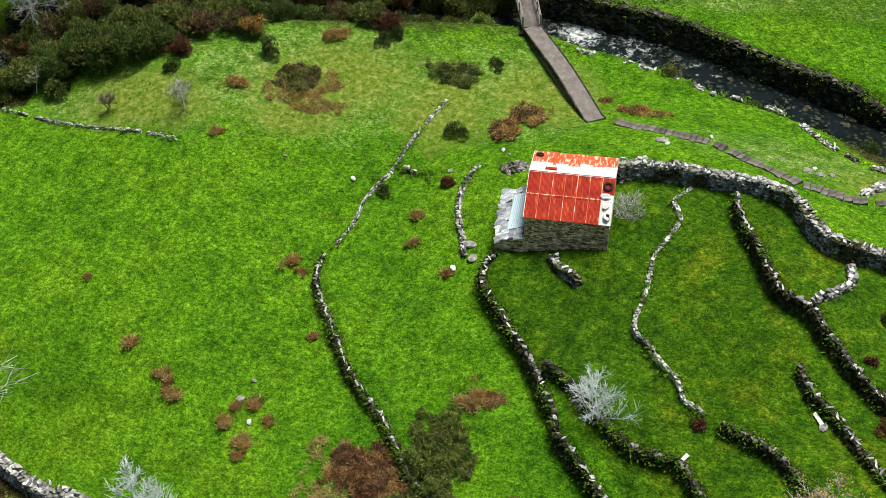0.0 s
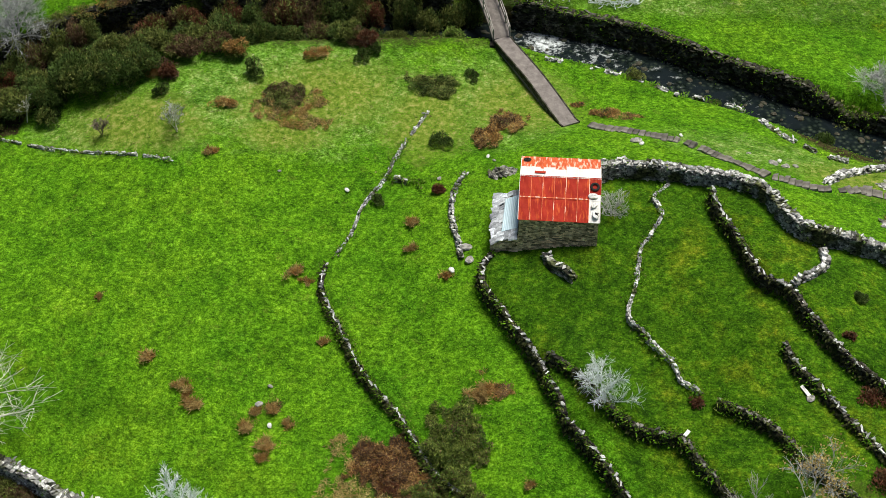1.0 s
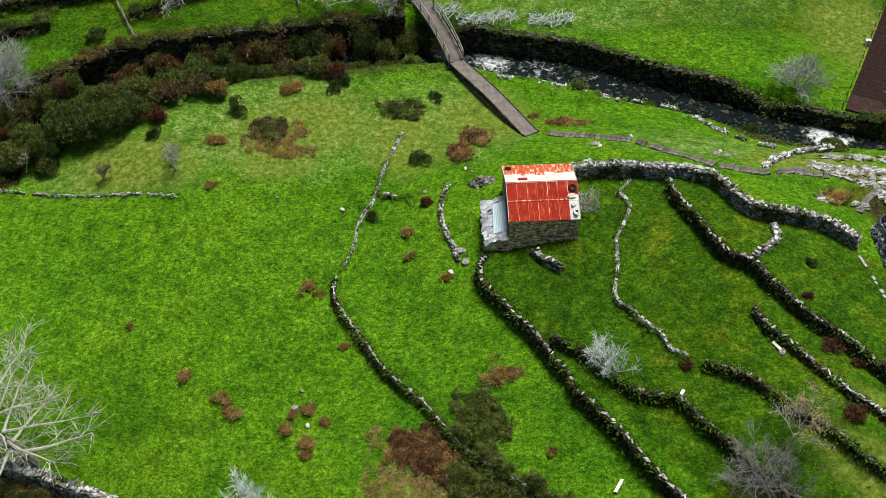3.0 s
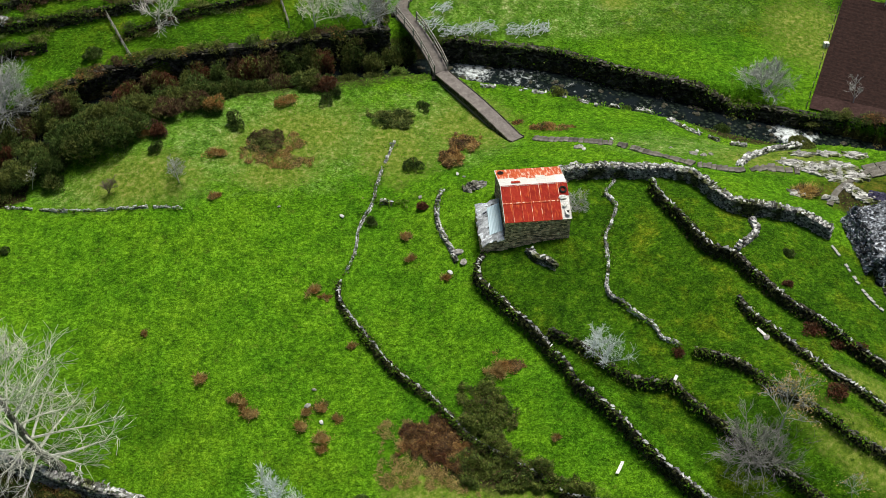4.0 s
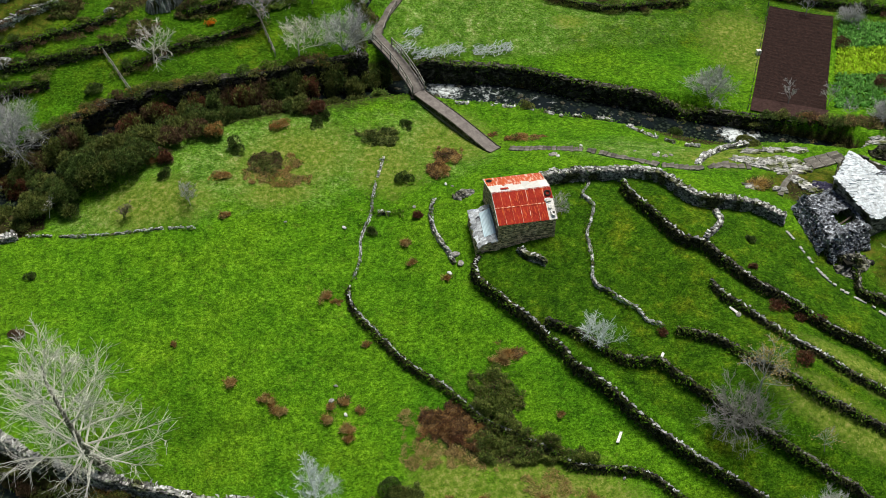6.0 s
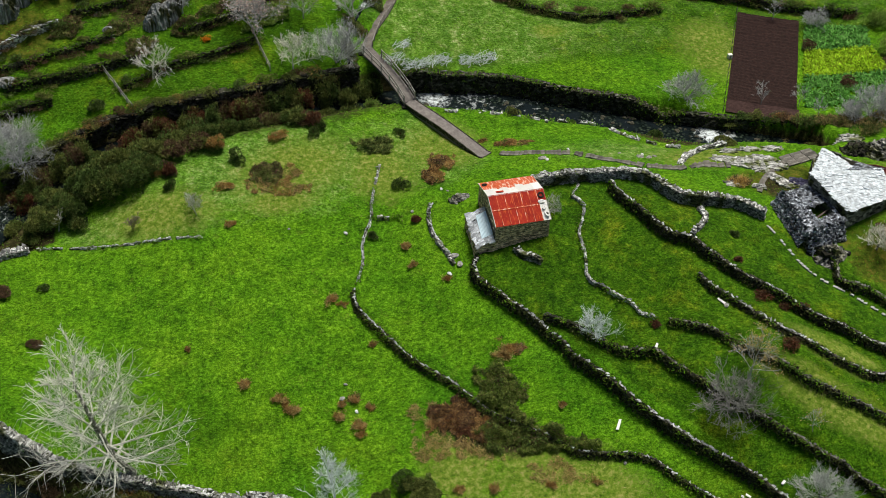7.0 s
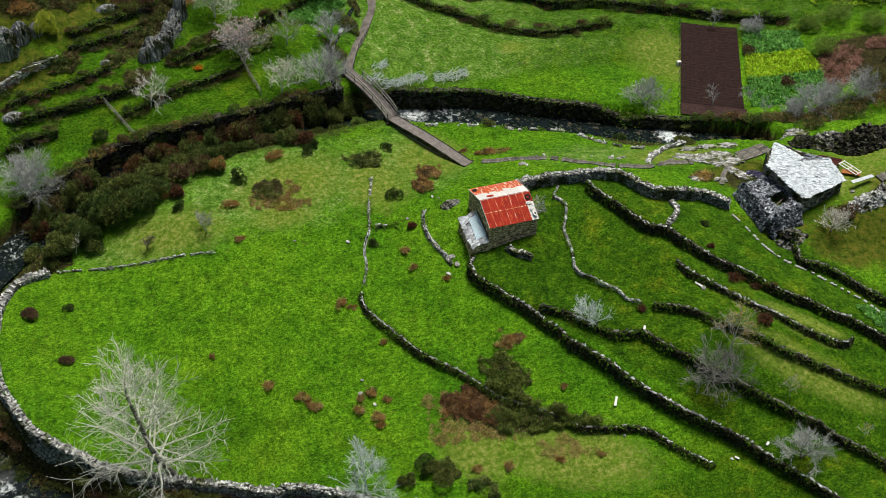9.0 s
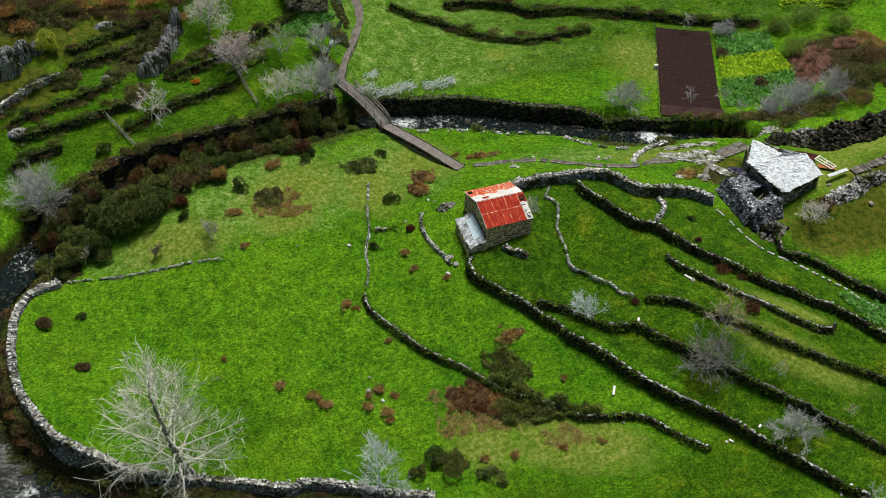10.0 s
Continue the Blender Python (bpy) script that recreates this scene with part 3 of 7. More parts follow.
def build_river():
    p = resample(RIVER, 0.5)
    nr = normals(p)
    lev = water_level(p[:, 0], p[:, 1])
    k = np.linspace(-1, 1, 9)[None] * (river_half(p[:, 0], p[:, 1])[:, None] + 0.9)
    xy = p[:, None, :] + nr[:, None, :] * k[:, :, None]
    z = lev[:, None] + 0 * k
    z = z + np.array([[0.05 * noise.noise((a * 1.3, b * 1.3, 2)) for a, b in row] for row in xy])
    n, m = xy.shape[:2]
    v = np.concatenate([xy, z[..., None]], -1).reshape(-1, 3)
    i = np.arange(n * m).reshape(n, m)
    f = np.stack([i[:-1, :-1], i[:-1, 1:], i[1:, 1:], i[1:, :-1]], -1).reshape(-1, 4)
    ob = mesh_part("water", v, f, water_material(), smooth=True)
    rapid = np.zeros(len(v))
    for cx, cy, r, a in RAPIDS:
        rapid = np.maximum(rapid, a * np.exp(-((v[:, 0] - cx) ** 2 + (v[:, 1] - cy) ** 2) / r ** 2))
    ob.data.attributes.new("rapid", "FLOAT", "POINT").data.foreach_set("value", rapid.astype(np.float32))
    return tagged(ob, "dark clear stream with white rapids over a stony bed", "river", kind="structure")


RAPIDS = [(-4.5, 26.8, 2.6, 0.28), (0, 25.6, 4, 0.16), (5, 23.8, 4, 0.10), (23.8, 15.1, 1.5, 0.36), (25.6, 14.2, 1.1, 0.32), (-52, 20, 3, 0.15), (-57.5, -7.4, 1.4, 0.26), (-55.9, -9.4, 1.3, 0.2), (-50.5, 23.0, 2, 0.2), (12, 20.5, 3, 0.08)]
build_river()


# ---------------------------------------------------------------- dry stone walls
def stone_wall(line, label, above=0.35, thick=0.55, course=0.2, long=0.38, mat=STONE, cap=None, seed=1, cap_size=0.45, drop=0.0, cap_skip=0.0, name="stone_wall", shift=0.0, sunk=None, turfy=0.0):
    """A wall of uneven stones along a line, from the lower ground to a little above the higher."""
    rng = np.random.default_rng(seed)
    p = resample(line, long * 0.92)
    nr = normals(p)
    p = p - nr * shift + nr * np.array([0.10 * noise.noise((q[0] * 0.55, q[1] * 0.55, seed)) + 0.05 * noise.noise((q[0] * 1.7, q[1] * 1.7, seed)) for q in p])[:, None]
    half = thick / 2
    za = ground_z(p[:, 0] + nr[:, 0] * (half + .25), p[:, 1] + nr[:, 1] * (half + .25))
    zb = ground_z(p[:, 0] - nr[:, 0] * (half + .25), p[:, 1] - nr[:, 1] * (half + .25))
    low, high = np.minimum(za, zb) - 0.15 - drop, np.maximum(za, zb)
    k = np.arange(len(p))
    top = high + above * (0.85 + 0.3 * np.array([noise.noise((i * 0.23, seed * 3.1, 0)) for i in k])) + rng.normal(0, 0.03, len(p))
    top[0] -= above * 0.4
    top[-1] -= above * 0.4
    yaw = np.arctan2(-nr[:, 0], nr[:, 1])
    root = thing(name, label, "wall", (p[0, 0], p[0, 1], low[0]))
    off = np.array([p[0, 0], p[0, 1], low[0]])
    cs, ss, ys = [], [], []
    bare = np.array([sunk is None or noise.noise((q[0] * 0.8, q[1] * 0.8, seed * 1.7)) > sunk for q in p])
    for i in range(len(p)):
        if not bare[i]:
            continue
        n = max(1, int(round((top[i] - low[i]) / course)))
        for j in range(n):
            z = low[i] + (j + 0.5) * (top[i] - low[i]) / n
            for sd in (-1, 1):
                lean = 0.12 * (1 - j / n)
                o = sd * (half * 0.55 + lean * 0.5) + rng.normal(0, 0.025)
                along = (0.5 if j % 2 else 0.0) * long
                cs.append((p[i, 0] + nr[i, 0] * o + nr[i, 1] * along, p[i, 1] + nr[i, 1] * o - nr[i, 0] * along, z))
                ss.append((long * rng.uniform(0.45, 1.35), half * rng.uniform(0.7, 1.35), (top[i] - low[i]) / n * rng.uniform(0.5, 1.1)))
                ys.append(yaw[i] + rng.normal(0, 0.1))
    v, f = stones(cs, ss, ys, rng)
    ob = mesh_part("wall_stones", v - off, f, mat, root)
    tagged(ob, kind="stuff")
    # near-black core that fills the joints
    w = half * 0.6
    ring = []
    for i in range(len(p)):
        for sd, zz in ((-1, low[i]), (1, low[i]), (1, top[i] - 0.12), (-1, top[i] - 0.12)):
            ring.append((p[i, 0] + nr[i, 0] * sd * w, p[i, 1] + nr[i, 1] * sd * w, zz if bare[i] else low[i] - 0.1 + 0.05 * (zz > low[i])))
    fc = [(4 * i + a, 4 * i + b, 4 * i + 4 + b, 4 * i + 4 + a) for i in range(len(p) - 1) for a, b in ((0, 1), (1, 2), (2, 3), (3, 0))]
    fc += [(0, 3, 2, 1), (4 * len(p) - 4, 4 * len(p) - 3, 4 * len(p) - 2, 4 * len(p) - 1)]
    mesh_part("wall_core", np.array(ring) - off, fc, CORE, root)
    if cap:
        q = resample(line, cap_size * 0.95)
        qn = normals(q)
        q = q - qn * shift
        qt = np.interp(np.linspace(0, 1, len(q)), np.linspace(0, 1, len(p)), top)
        drift = np.array([noise.noise((a * 0.35, b * 0.35, seed * 2.3)) for a, b in q])
        keep = rng.random(len(q)) >= cap_skip - 0.9 * drift
        if sunk is not None:
            keep &= np.array([noise.noise((a * 0.8, b * 0.8, seed * 1.7)) > sunk for a, b in q])
        q, qn, qt = q[keep], qn[keep], qt[keep]
        shapes = []
        for s in range(7):
            vv, ff = stones([(0, 0, 0)], [(cap_size * (0.40 + 0.20 * s), min(thick, 0.42) * (0.95 - 0.10 * s) * (0.7 if s % 2 else 1.1), 0.05 + 0.02 * ((s * 3) % 7))], [0], rng, 0.42, 0.15)
            me = bpy.data.meshes.new("capstone")
            me.from_pydata(vv.tolist(), [], ff.tolist())
            me.materials.append(cap)
            shapes.append(me)
        far = list(range(len(q)))
        for i in far:
            c = new("capstone", shapes[rng.integers(7)])
            c.parent = root
            o = rng.normal(0, 0.24 * thick)
            c.matrix_basis = Matrix.Translation((q[i, 0] + qn[i, 0] * o - off[0], q[i, 1] + qn[i, 1] * o - off[1], qt[i] + 0.03 - off[2])) @ Euler(
                (rng.normal(0, 0.22), rng.normal(0, 0.22), math.atan2(-qn[i, 0], qn[i, 1]) + rng.normal(0, 0.4))).to_matrix().to_4x4()
    if turfy:
        OVERGROWN.append((p, nr, low, top, thick, turfy, seed))
    return root


OVERGROWN = []


# ---------------------------------------------------------------- the walls of the valley
WALL_LIST = [
    (BOUNDARY, "thick grey dry-stone boundary wall round the big meadow", dict(turfy=0.1, above=0.8, thick=0.7, mat=WALL_STONE, cap=CAP_STONE, course=0.10, long=0.2, seed=11, cap_skip=0.3, cap_size=0.26)),
    (FIELD_NORTH_WALL, "low half-sunk row of pale field stones", dict(sunk=-0.4, turfy=0.3, above=0.07, thick=0.17, mat=PALE_STONE, cap=CAP_STONE, course=0.14, long=0.25, seed=12, cap_skip=0.45, cap_size=0.26)),
    (MID_TOP_WALL, "low row of pale stones sunk in the grass", dict(sunk=-0.36, turfy=0.35, above=0.08, thick=0.17, mat=PALE_STONE, cap=CAP_STONE, course=0.14, long=0.25, seed=13, cap_skip=0.55, cap_size=0.26)),
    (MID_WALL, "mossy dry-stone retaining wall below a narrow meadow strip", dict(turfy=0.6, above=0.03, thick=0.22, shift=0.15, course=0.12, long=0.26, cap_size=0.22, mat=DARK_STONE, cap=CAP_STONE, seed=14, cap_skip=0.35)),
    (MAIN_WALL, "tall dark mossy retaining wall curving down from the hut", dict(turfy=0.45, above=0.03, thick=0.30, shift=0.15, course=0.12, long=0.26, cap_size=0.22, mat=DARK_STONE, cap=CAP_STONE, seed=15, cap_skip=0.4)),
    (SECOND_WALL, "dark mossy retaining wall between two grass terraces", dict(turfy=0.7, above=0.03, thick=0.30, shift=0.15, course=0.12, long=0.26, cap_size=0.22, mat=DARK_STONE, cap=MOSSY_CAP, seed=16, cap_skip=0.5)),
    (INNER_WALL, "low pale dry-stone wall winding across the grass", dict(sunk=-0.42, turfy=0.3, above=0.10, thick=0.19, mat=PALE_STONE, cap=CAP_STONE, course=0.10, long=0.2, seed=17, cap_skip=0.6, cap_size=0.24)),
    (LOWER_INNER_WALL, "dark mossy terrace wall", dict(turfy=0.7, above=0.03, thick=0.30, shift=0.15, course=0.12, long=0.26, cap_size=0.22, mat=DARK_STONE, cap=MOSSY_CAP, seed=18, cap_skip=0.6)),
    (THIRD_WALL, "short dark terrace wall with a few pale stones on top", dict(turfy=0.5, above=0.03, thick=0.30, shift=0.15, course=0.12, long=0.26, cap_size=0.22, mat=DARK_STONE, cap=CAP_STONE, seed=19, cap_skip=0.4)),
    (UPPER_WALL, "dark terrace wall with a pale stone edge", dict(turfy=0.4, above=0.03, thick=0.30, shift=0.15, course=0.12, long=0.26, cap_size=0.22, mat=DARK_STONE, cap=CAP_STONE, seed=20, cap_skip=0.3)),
    (LOOP_WALL, "short curved wall of pale stones", dict(above=0.35, thick=0.45, mat=WALL_STONE, cap=CAP_STONE, course=0.14, long=0.25, seed=21, cap_skip=0.35, cap_size=0.26)),
    (NORTH_WALL, "tall grey dry-stone wall running from the hut to the ruin", dict(turfy=0.12, above=0.9, thick=0.62, mat=WALL_STONE, cap=CAP_STONE, course=0.09, long=0.19, seed=22, cap_skip=0.25, cap_size=0.22)),
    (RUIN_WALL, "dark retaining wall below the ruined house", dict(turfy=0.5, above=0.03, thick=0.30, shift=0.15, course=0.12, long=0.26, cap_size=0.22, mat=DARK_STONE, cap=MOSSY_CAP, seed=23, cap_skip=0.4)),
    (SHORT_WALL, "short low curved wall beside the hut", dict(turfy=0.3, above=0.2, thick=0.3, mat=WALL_STONE, cap=CAP_STONE, course=0.14, long=0.25, seed=24, cap_skip=0.35, cap_size=0.26)),
    (FIELD_STUB, "few flat stones in the grass in a row", dict(sunk=0.0, turfy=0.5, above=0.15, thick=0.4, mat=WALL_STONE, cap=CAP_STONE, course=0.14, long=0.25, seed=25, cap_skip=0.3)),
    (HUT_STUB, "tumbled stub of stone wall before the hut", dict(above=0.45, thick=0.45, mat=WALL_STONE, cap=CAP_STONE, course=0.14, long=0.25, seed=26, cap_skip=0.35, cap_size=0.26)),
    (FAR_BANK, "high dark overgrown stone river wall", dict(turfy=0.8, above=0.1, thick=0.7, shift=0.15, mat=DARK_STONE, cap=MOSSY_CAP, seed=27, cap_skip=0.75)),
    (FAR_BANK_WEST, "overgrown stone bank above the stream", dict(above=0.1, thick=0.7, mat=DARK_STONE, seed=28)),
    (NEAR_BANK, "pale stones edging the near bank of the stream", dict(sunk=-0.05, turfy=0.3, above=0.10, thick=0.34, mat=PALE_STONE, cap=CAP_STONE, course=0.12, long=0.26, seed=41, cap_skip=0.4, cap_size=0.26)),
    (CURVED_ROW, "curved row of pale rocks above the stream", dict(above=0.3, thick=0.5, mat=PALE_STONE, cap=CAP_STONE, seed=29, cap_skip=0.35, cap_size=0.26)),
    (FAR_TERRACE, "dark mossy terrace wall across the far meadow", dict(turfy=0.9, above=0.0, thick=0.36, shift=0.2, mat=DARK_STONE, seed=30)),
    (FAR_TERRACE_TOP, "dark terrace wall at the top of the far meadow", dict(turfy=0.9, above=0.0, thick=0.36, shift=0.2, mat=DARK_STONE, seed=31)),
    (HILL_ONE, "overgrown hillside terrace wall", dict(turfy=0.9, above=0.0, thick=0.36, shift=0.2, mat=DARK_STONE, seed=32)),
    (HILL_TWO, "overgrown hillside terrace wall", dict(turfy=0.9, above=0.0, thick=0.36, shift=0.2, mat=DARK_STONE, seed=33)),
    (HILL_THREE, "low line of pale stones along a hillside terrace", dict(sunk=-0.45, turfy=0.4, above=0.15, thick=0.3, mat=PALE_STONE, cap=CAP_STONE, seed=34)),
    (HILL_FOUR, "overgrown hillside terrace wall", dict(turfy=0.9, above=0.0, thick=0.36, shift=0.2, mat=DARK_STONE, seed=35)),
    (HILL_FIVE, "overgrown hillside terrace wall", dict(turfy=0.9, above=0.0, thick=0.36, shift=0.2, mat=DARK_STONE, seed=36)),
    (HILL_SIX, "overgrown hillside terrace wall", dict(turfy=0.9, above=0.0, thick=0.36, shift=0.2, mat=DARK_STONE, seed=37)),
    (HILL_EIGHT, "overgrown hillside terrace wall", dict(turfy=.9, above=0.0, thick=0.36, shift=0.2, mat=DARK_STONE, seed=39)),
    (HILL_NINE, "overgrown hillside terrace wall", dict(turfy=.9, above=0.0, thick=0.36, shift=0.2, mat=DARK_STONE, seed=40)),
]
for line, label, how in WALL_LIST:
    stone_wall(line, label, **how)


# ---------------------------------------------------------------- the hut
HUT_W, HUT_D = 5.36, 5.95          # plan of the walls, from the front right corner at the origin
EAVE, RIDGE, BACK, RIDGE_Y = 1.92, 3.29, 2.44, 2.94


def coursed_face(a, b, low, top_of, rng, thick=0.45, course=0.09, long=0.27):
    """Flat schist stones laid in courses on a face from a to b; top_of(u) is its upper edge."""
    a, b = np.array(a, float), np.array(b, float)
    ln = np.linalg.norm(b - a)
    d = (b - a) / ln
    yaw = math.atan2(d[1], d[0])
    cs, ss, ys = [], [], []
    z, row = low, 0
    while z < low + 6:
        h = course * rng.uniform(0.75, 1.3)
        u = -rng.uniform(0, long)
        while u < ln:
            w = long * rng.uniform(0.55, 1.6)
            mid = min(max(u + w / 2, 0.02), ln - 0.02)
            w = min(w, 2 * mid, 2 * (ln - mid)) if (u < 0 or u + w > ln) else w
            if z + h * 0.6 < top_of(mid):
                q = a + d * mid + np.array([d[1], -d[0]]) * rng.normal(0, 0.015)
                cs.append((q[0], q[1], z + h / 2))
                ss.append((max(w, 0.1) * 1.02, 0.24, h * 1.04))
                ys.append(yaw)
            u += w
        z += h
        row += 1
    return stones(cs, ss, ys, rng, 0.10, 0.03)


def join_geo(parts):
    v, f, n = [], [], 0
    for a, b in parts:
        v.append(a)
        f.append(b + n)
        n += len(a)
    return np.concatenate(v), np.concatenate(f)


def rusty(name, colours, streak, amount):
    m = material(name, colours, 1.2, 0.6, 0.1, 20, "object", 0.10)
    n, link = m.node_tree.nodes, m.node_tree.links.new
    b = n["Principled BSDF"]
    src = b.inputs["Base Color"].links[0].from_socket
    tc = n.new("ShaderNodeTexCoord")
    mp = n.new("ShaderNodeMapping")
    mp.inputs["Scale"].default_value = (7, 1.1, 1.1)
    link(tc.outputs["Object"], mp.inputs["Vector"])
    t = n.new("ShaderNodeTexNoise")
    t.inputs["Scale"].default_value, t.inputs["Detail"].default_value = 1.0, 6
    link(mp.outputs["Vector"], t.inputs["Vector"])
    r = n.new("ShaderNodeMapRange")
    r.inputs["From Min"].default_value, r.inputs["From Max"].default_value = 0.62 - amount, 0.72 - amount
    link(t.outputs["Fac"], r.inputs["Value"])
    x = n.new("ShaderNodeMix")
    x.data_type = "RGBA"
    link(r.outputs["Result"], x.inputs["Factor"])
    link(src, x.inputs["A"])
    x.inputs["B"].default_value = (*streak, 1)
    link(x.outputs["Result"], b.inputs["Base Color"])
    return m


RED_SHEET = rusty("red_sheet", [(0.30, 0.020, 0.012), (0.40, 0.030, 0.016), (0.48, 0.05, 0.022)], (0.62, 0.11, 0.03), 0.06)
ORANGE_SHEET = rusty("orange_sheet", [(0.52, 0.075, 0.025), (0.62, 0.12, 0.04), (0.68, 0.18, 0.08)], (0.85, 0.62, 0.52), 0.10)
WHITE_SHEET = rusty("white_sheet", [(0.72, 0.70, 0.68), (0.82, 0.81, 0.79), (0.86, 0.85, 0.84)], (0.70, 0.38, 0.26), -0.04)
ZINC = rusty("zinc_sheet", [(0.46, 0.60, 0.70), (0.55, 0.70, 0.80), (0.62, 0.76, 0.85)], (0.58, 0.64, 0.70), -0.02)
TYRE = material("tyre_rubber", [(0.012, 0.012, 0.012), (0.03, 0.028, 0.026)], 6, 0.85, 0.3)
WOOD_DARK = material("weathered_wood", [(0.05, 0.038, 0.03), (0.11, 0.09, 0.075), (0.20, 0.17, 0.15)], 4, 0.85, 0.3, 14, "object", 0.3)
WOOD_GREY = material("grey_wood", [(0.16, 0.145, 0.13), (0.30, 0.28, 0.26), (0.44, 0.42, 0.40)], 4, 0.85, 0.3, 14, "object", 0.25)


def sheet(name, corners, mat, parent, waves=11, lift=0.0, label=""):
    """A corrugated sheet between four corners: upper left, upper right, lower right, lower left."""
    ul, ur, lr, ll = (Vector(c) for c in corners)
    nrm = (ur - ul).cross(ll - ul).normalized()
    if nrm.z < 0:
        nrm = -nrm
    k = waves * 2
    verts, faces = [], []
    for j in range(2):
        a, b = (ul, ur) if j == 0 else (ll, lr)
        for under in (0, 1):
            for i in range(k + 1):
                up = (0.022 if i % 2 else 0.0) + lift - 0.012 * under
                verts.append(a.lerp(b, i / k) + nrm * up)
    m = k + 1
    for i in range(k):
        faces.append((i, i + 1, 2 * m + i + 1, 2 * m + i))
        faces.append((m + i, 3 * m + i, 3 * m + i + 1, m + i + 1))
        faces.append((i, m + i, m + i + 1, i + 1))
        faces.append((2 * m + i, 2 * m + i + 1, 3 * m + i + 1, 3 * m + i))
    faces.append((0, 2 * m, 3 * m, m))
    faces.append((k, m + k, 3 * m + k, 2 * m + k))
    return mesh_part(name, verts, faces, mat, parent, label)


def hut():
    rng = np.random.default_rng(5)
    root = thing("stone_hut", "small schist hut with a rusty red corrugated roof", "hut", (0, 0, 0))

    def gable(u_y):
        return EAVE + (RIDGE - EAVE) * u_y / RIDGE_Y if u_y < RIDGE_Y else RIDGE - (RIDGE - BACK) * (u_y - RIDGE_Y) / (HUT_D - RIDGE_Y)

    low = -2.1
    faces = {"front_wall": ((-HUT_W, 0.12), (0, 0.12), lambda u: EAVE),
             "right_gable": ((-0.12, 0), (-0.12, HUT_D), gable),
             "back_wall": ((0, HUT_D - 0.12), (-HUT_W, HUT_D - 0.12), lambda u: BACK),
             "left_gable": ((-HUT_W + 0.12, HUT_D), (-HUT_W + 0.12, 0), lambda u: gable(HUT_D - u))}
    for name, (a, b, top) in faces.items():
        v, f = coursed_face(a, b, low, lambda u, t=top: t(u) - 0.03, rng)
        tagged(mesh_part(name, v, f, HUT_STONE, root, "coursed brown-grey schist"), kind="stuff")
    w, d = HUT_W - 0.2, HUT_D - 0.2
    core = [(-w, 0.2, low), (-0.2, 0.2, low), (-0.2, d, low), (-w, d, low), (-w, 0.2, EAVE - .08), (-0.2, 0.2, EAVE - .08), (-0.2, RIDGE_Y, RIDGE - .1), (-w, RIDGE_Y, RIDGE - .1), (-0.2, d, BACK - .08), (-w, d, BACK - .08)]
    mesh_part("wall_core", core, [(0, 3, 2, 1), (0, 1, 5, 4), (4, 5, 6, 7), (7, 6, 8, 9), (2, 3, 9, 8), (1, 2, 8, 6, 5), (3, 0, 4, 7, 9)], CORE, root)

    x0, x1 = -HUT_W - 0.12, 0.12
    ov = 0.14
    ridge = RIDGE + 0.06
    fe = EAVE + 0.06 - ov * (RIDGE - EAVE) / RIDGE_Y
    be = BACK + 0.06 - ov * (RIDGE - BACK) / (HUT_D - RIDGE_Y)
    cols = 7
    cw = (x1 - x0) / cols
    zf = lambda y: ridge + (fe - ridge) * (RIDGE_Y - y) / (RIDGE_Y + ov)
    zb = lambda y: ridge + (be - ridge) * (y - RIDGE_Y) / (HUT_D + ov - RIDGE_Y)
    for c in range(cols):
        a, b = x0 + c * cw - 0.02, x0 + (c + 1) * cw + 0.02
        for r, (ya, yb) in enumerate(((RIDGE_Y, 1.35), (1.47, -ov))):
            last = c == cols - 1
            y0 = ya - (1.05 if last and r == 0 else 0)
            mat = WHITE_SHEET if last else RED_SHEET
            jit = 0.012 * rng.uniform(-1, 1)
            sheet("roof_sheet", [(a, y0, zf(y0)), (b, y0, zf(y0)), (b, yb + jit, zf(yb)), (a, yb + jit, zf(yb))], mat, root, lift=0.02 * (1 - r) + 0.006 * (c % 2) + 0.006, label="white painted sheet" if last else "")
            if last and r == 0:
                sheet("roof_sheet", [(a, ya, zf(ya)), (b, ya, zf(ya)), (b, y0 - .1, zf(y0 - .1)), (a, y0 - .1, zf(y0 - .1))], RED_SHEET, root, lift=0.04)
        ym = RIDGE_Y + 1.15
        sheet("roof_sheet", [(a, HUT_D + ov, zb(HUT_D + ov)), (b, HUT_D + ov, zb(HUT_D + ov)), (b, ym, zb(ym)), (a, ym, zb(ym))], ORANGE_SHEET, root, lift=0.008 + 0.006 * (c % 2), label="orange rusted sheet")
        sheet("roof_sheet", [(a, ym + rng.uniform(0.1, 0.45), zb(ym + .25)), (b, ym + rng.uniform(0.1, 0.45), zb(ym + .25)), (b, RIDGE_Y - 0.12, zf(RIDGE_Y - .12) + 0.03), (a, RIDGE_Y - 0.12, zf(RIDGE_Y - .12) + 0.03)], WHITE_SHEET, root, lift=0.035 + 0.006 * (c % 2), label="white painted sheet")
    sheet("roof_patch", [(x0 + 1.0, RIDGE_Y + .62, zb(RIDGE_Y + .62)), (x0 + 1.75, RIDGE_Y + .62, zb(RIDGE_Y + .62)), (x0 + 1.75, RIDGE_Y + .3, zb(RIDGE_Y + .3)), (x0 + 1.0, RIDGE_Y + .3, zb(RIDGE_Y + .3))], RED_SHEET, root, 6, 0.075, "small red patch")
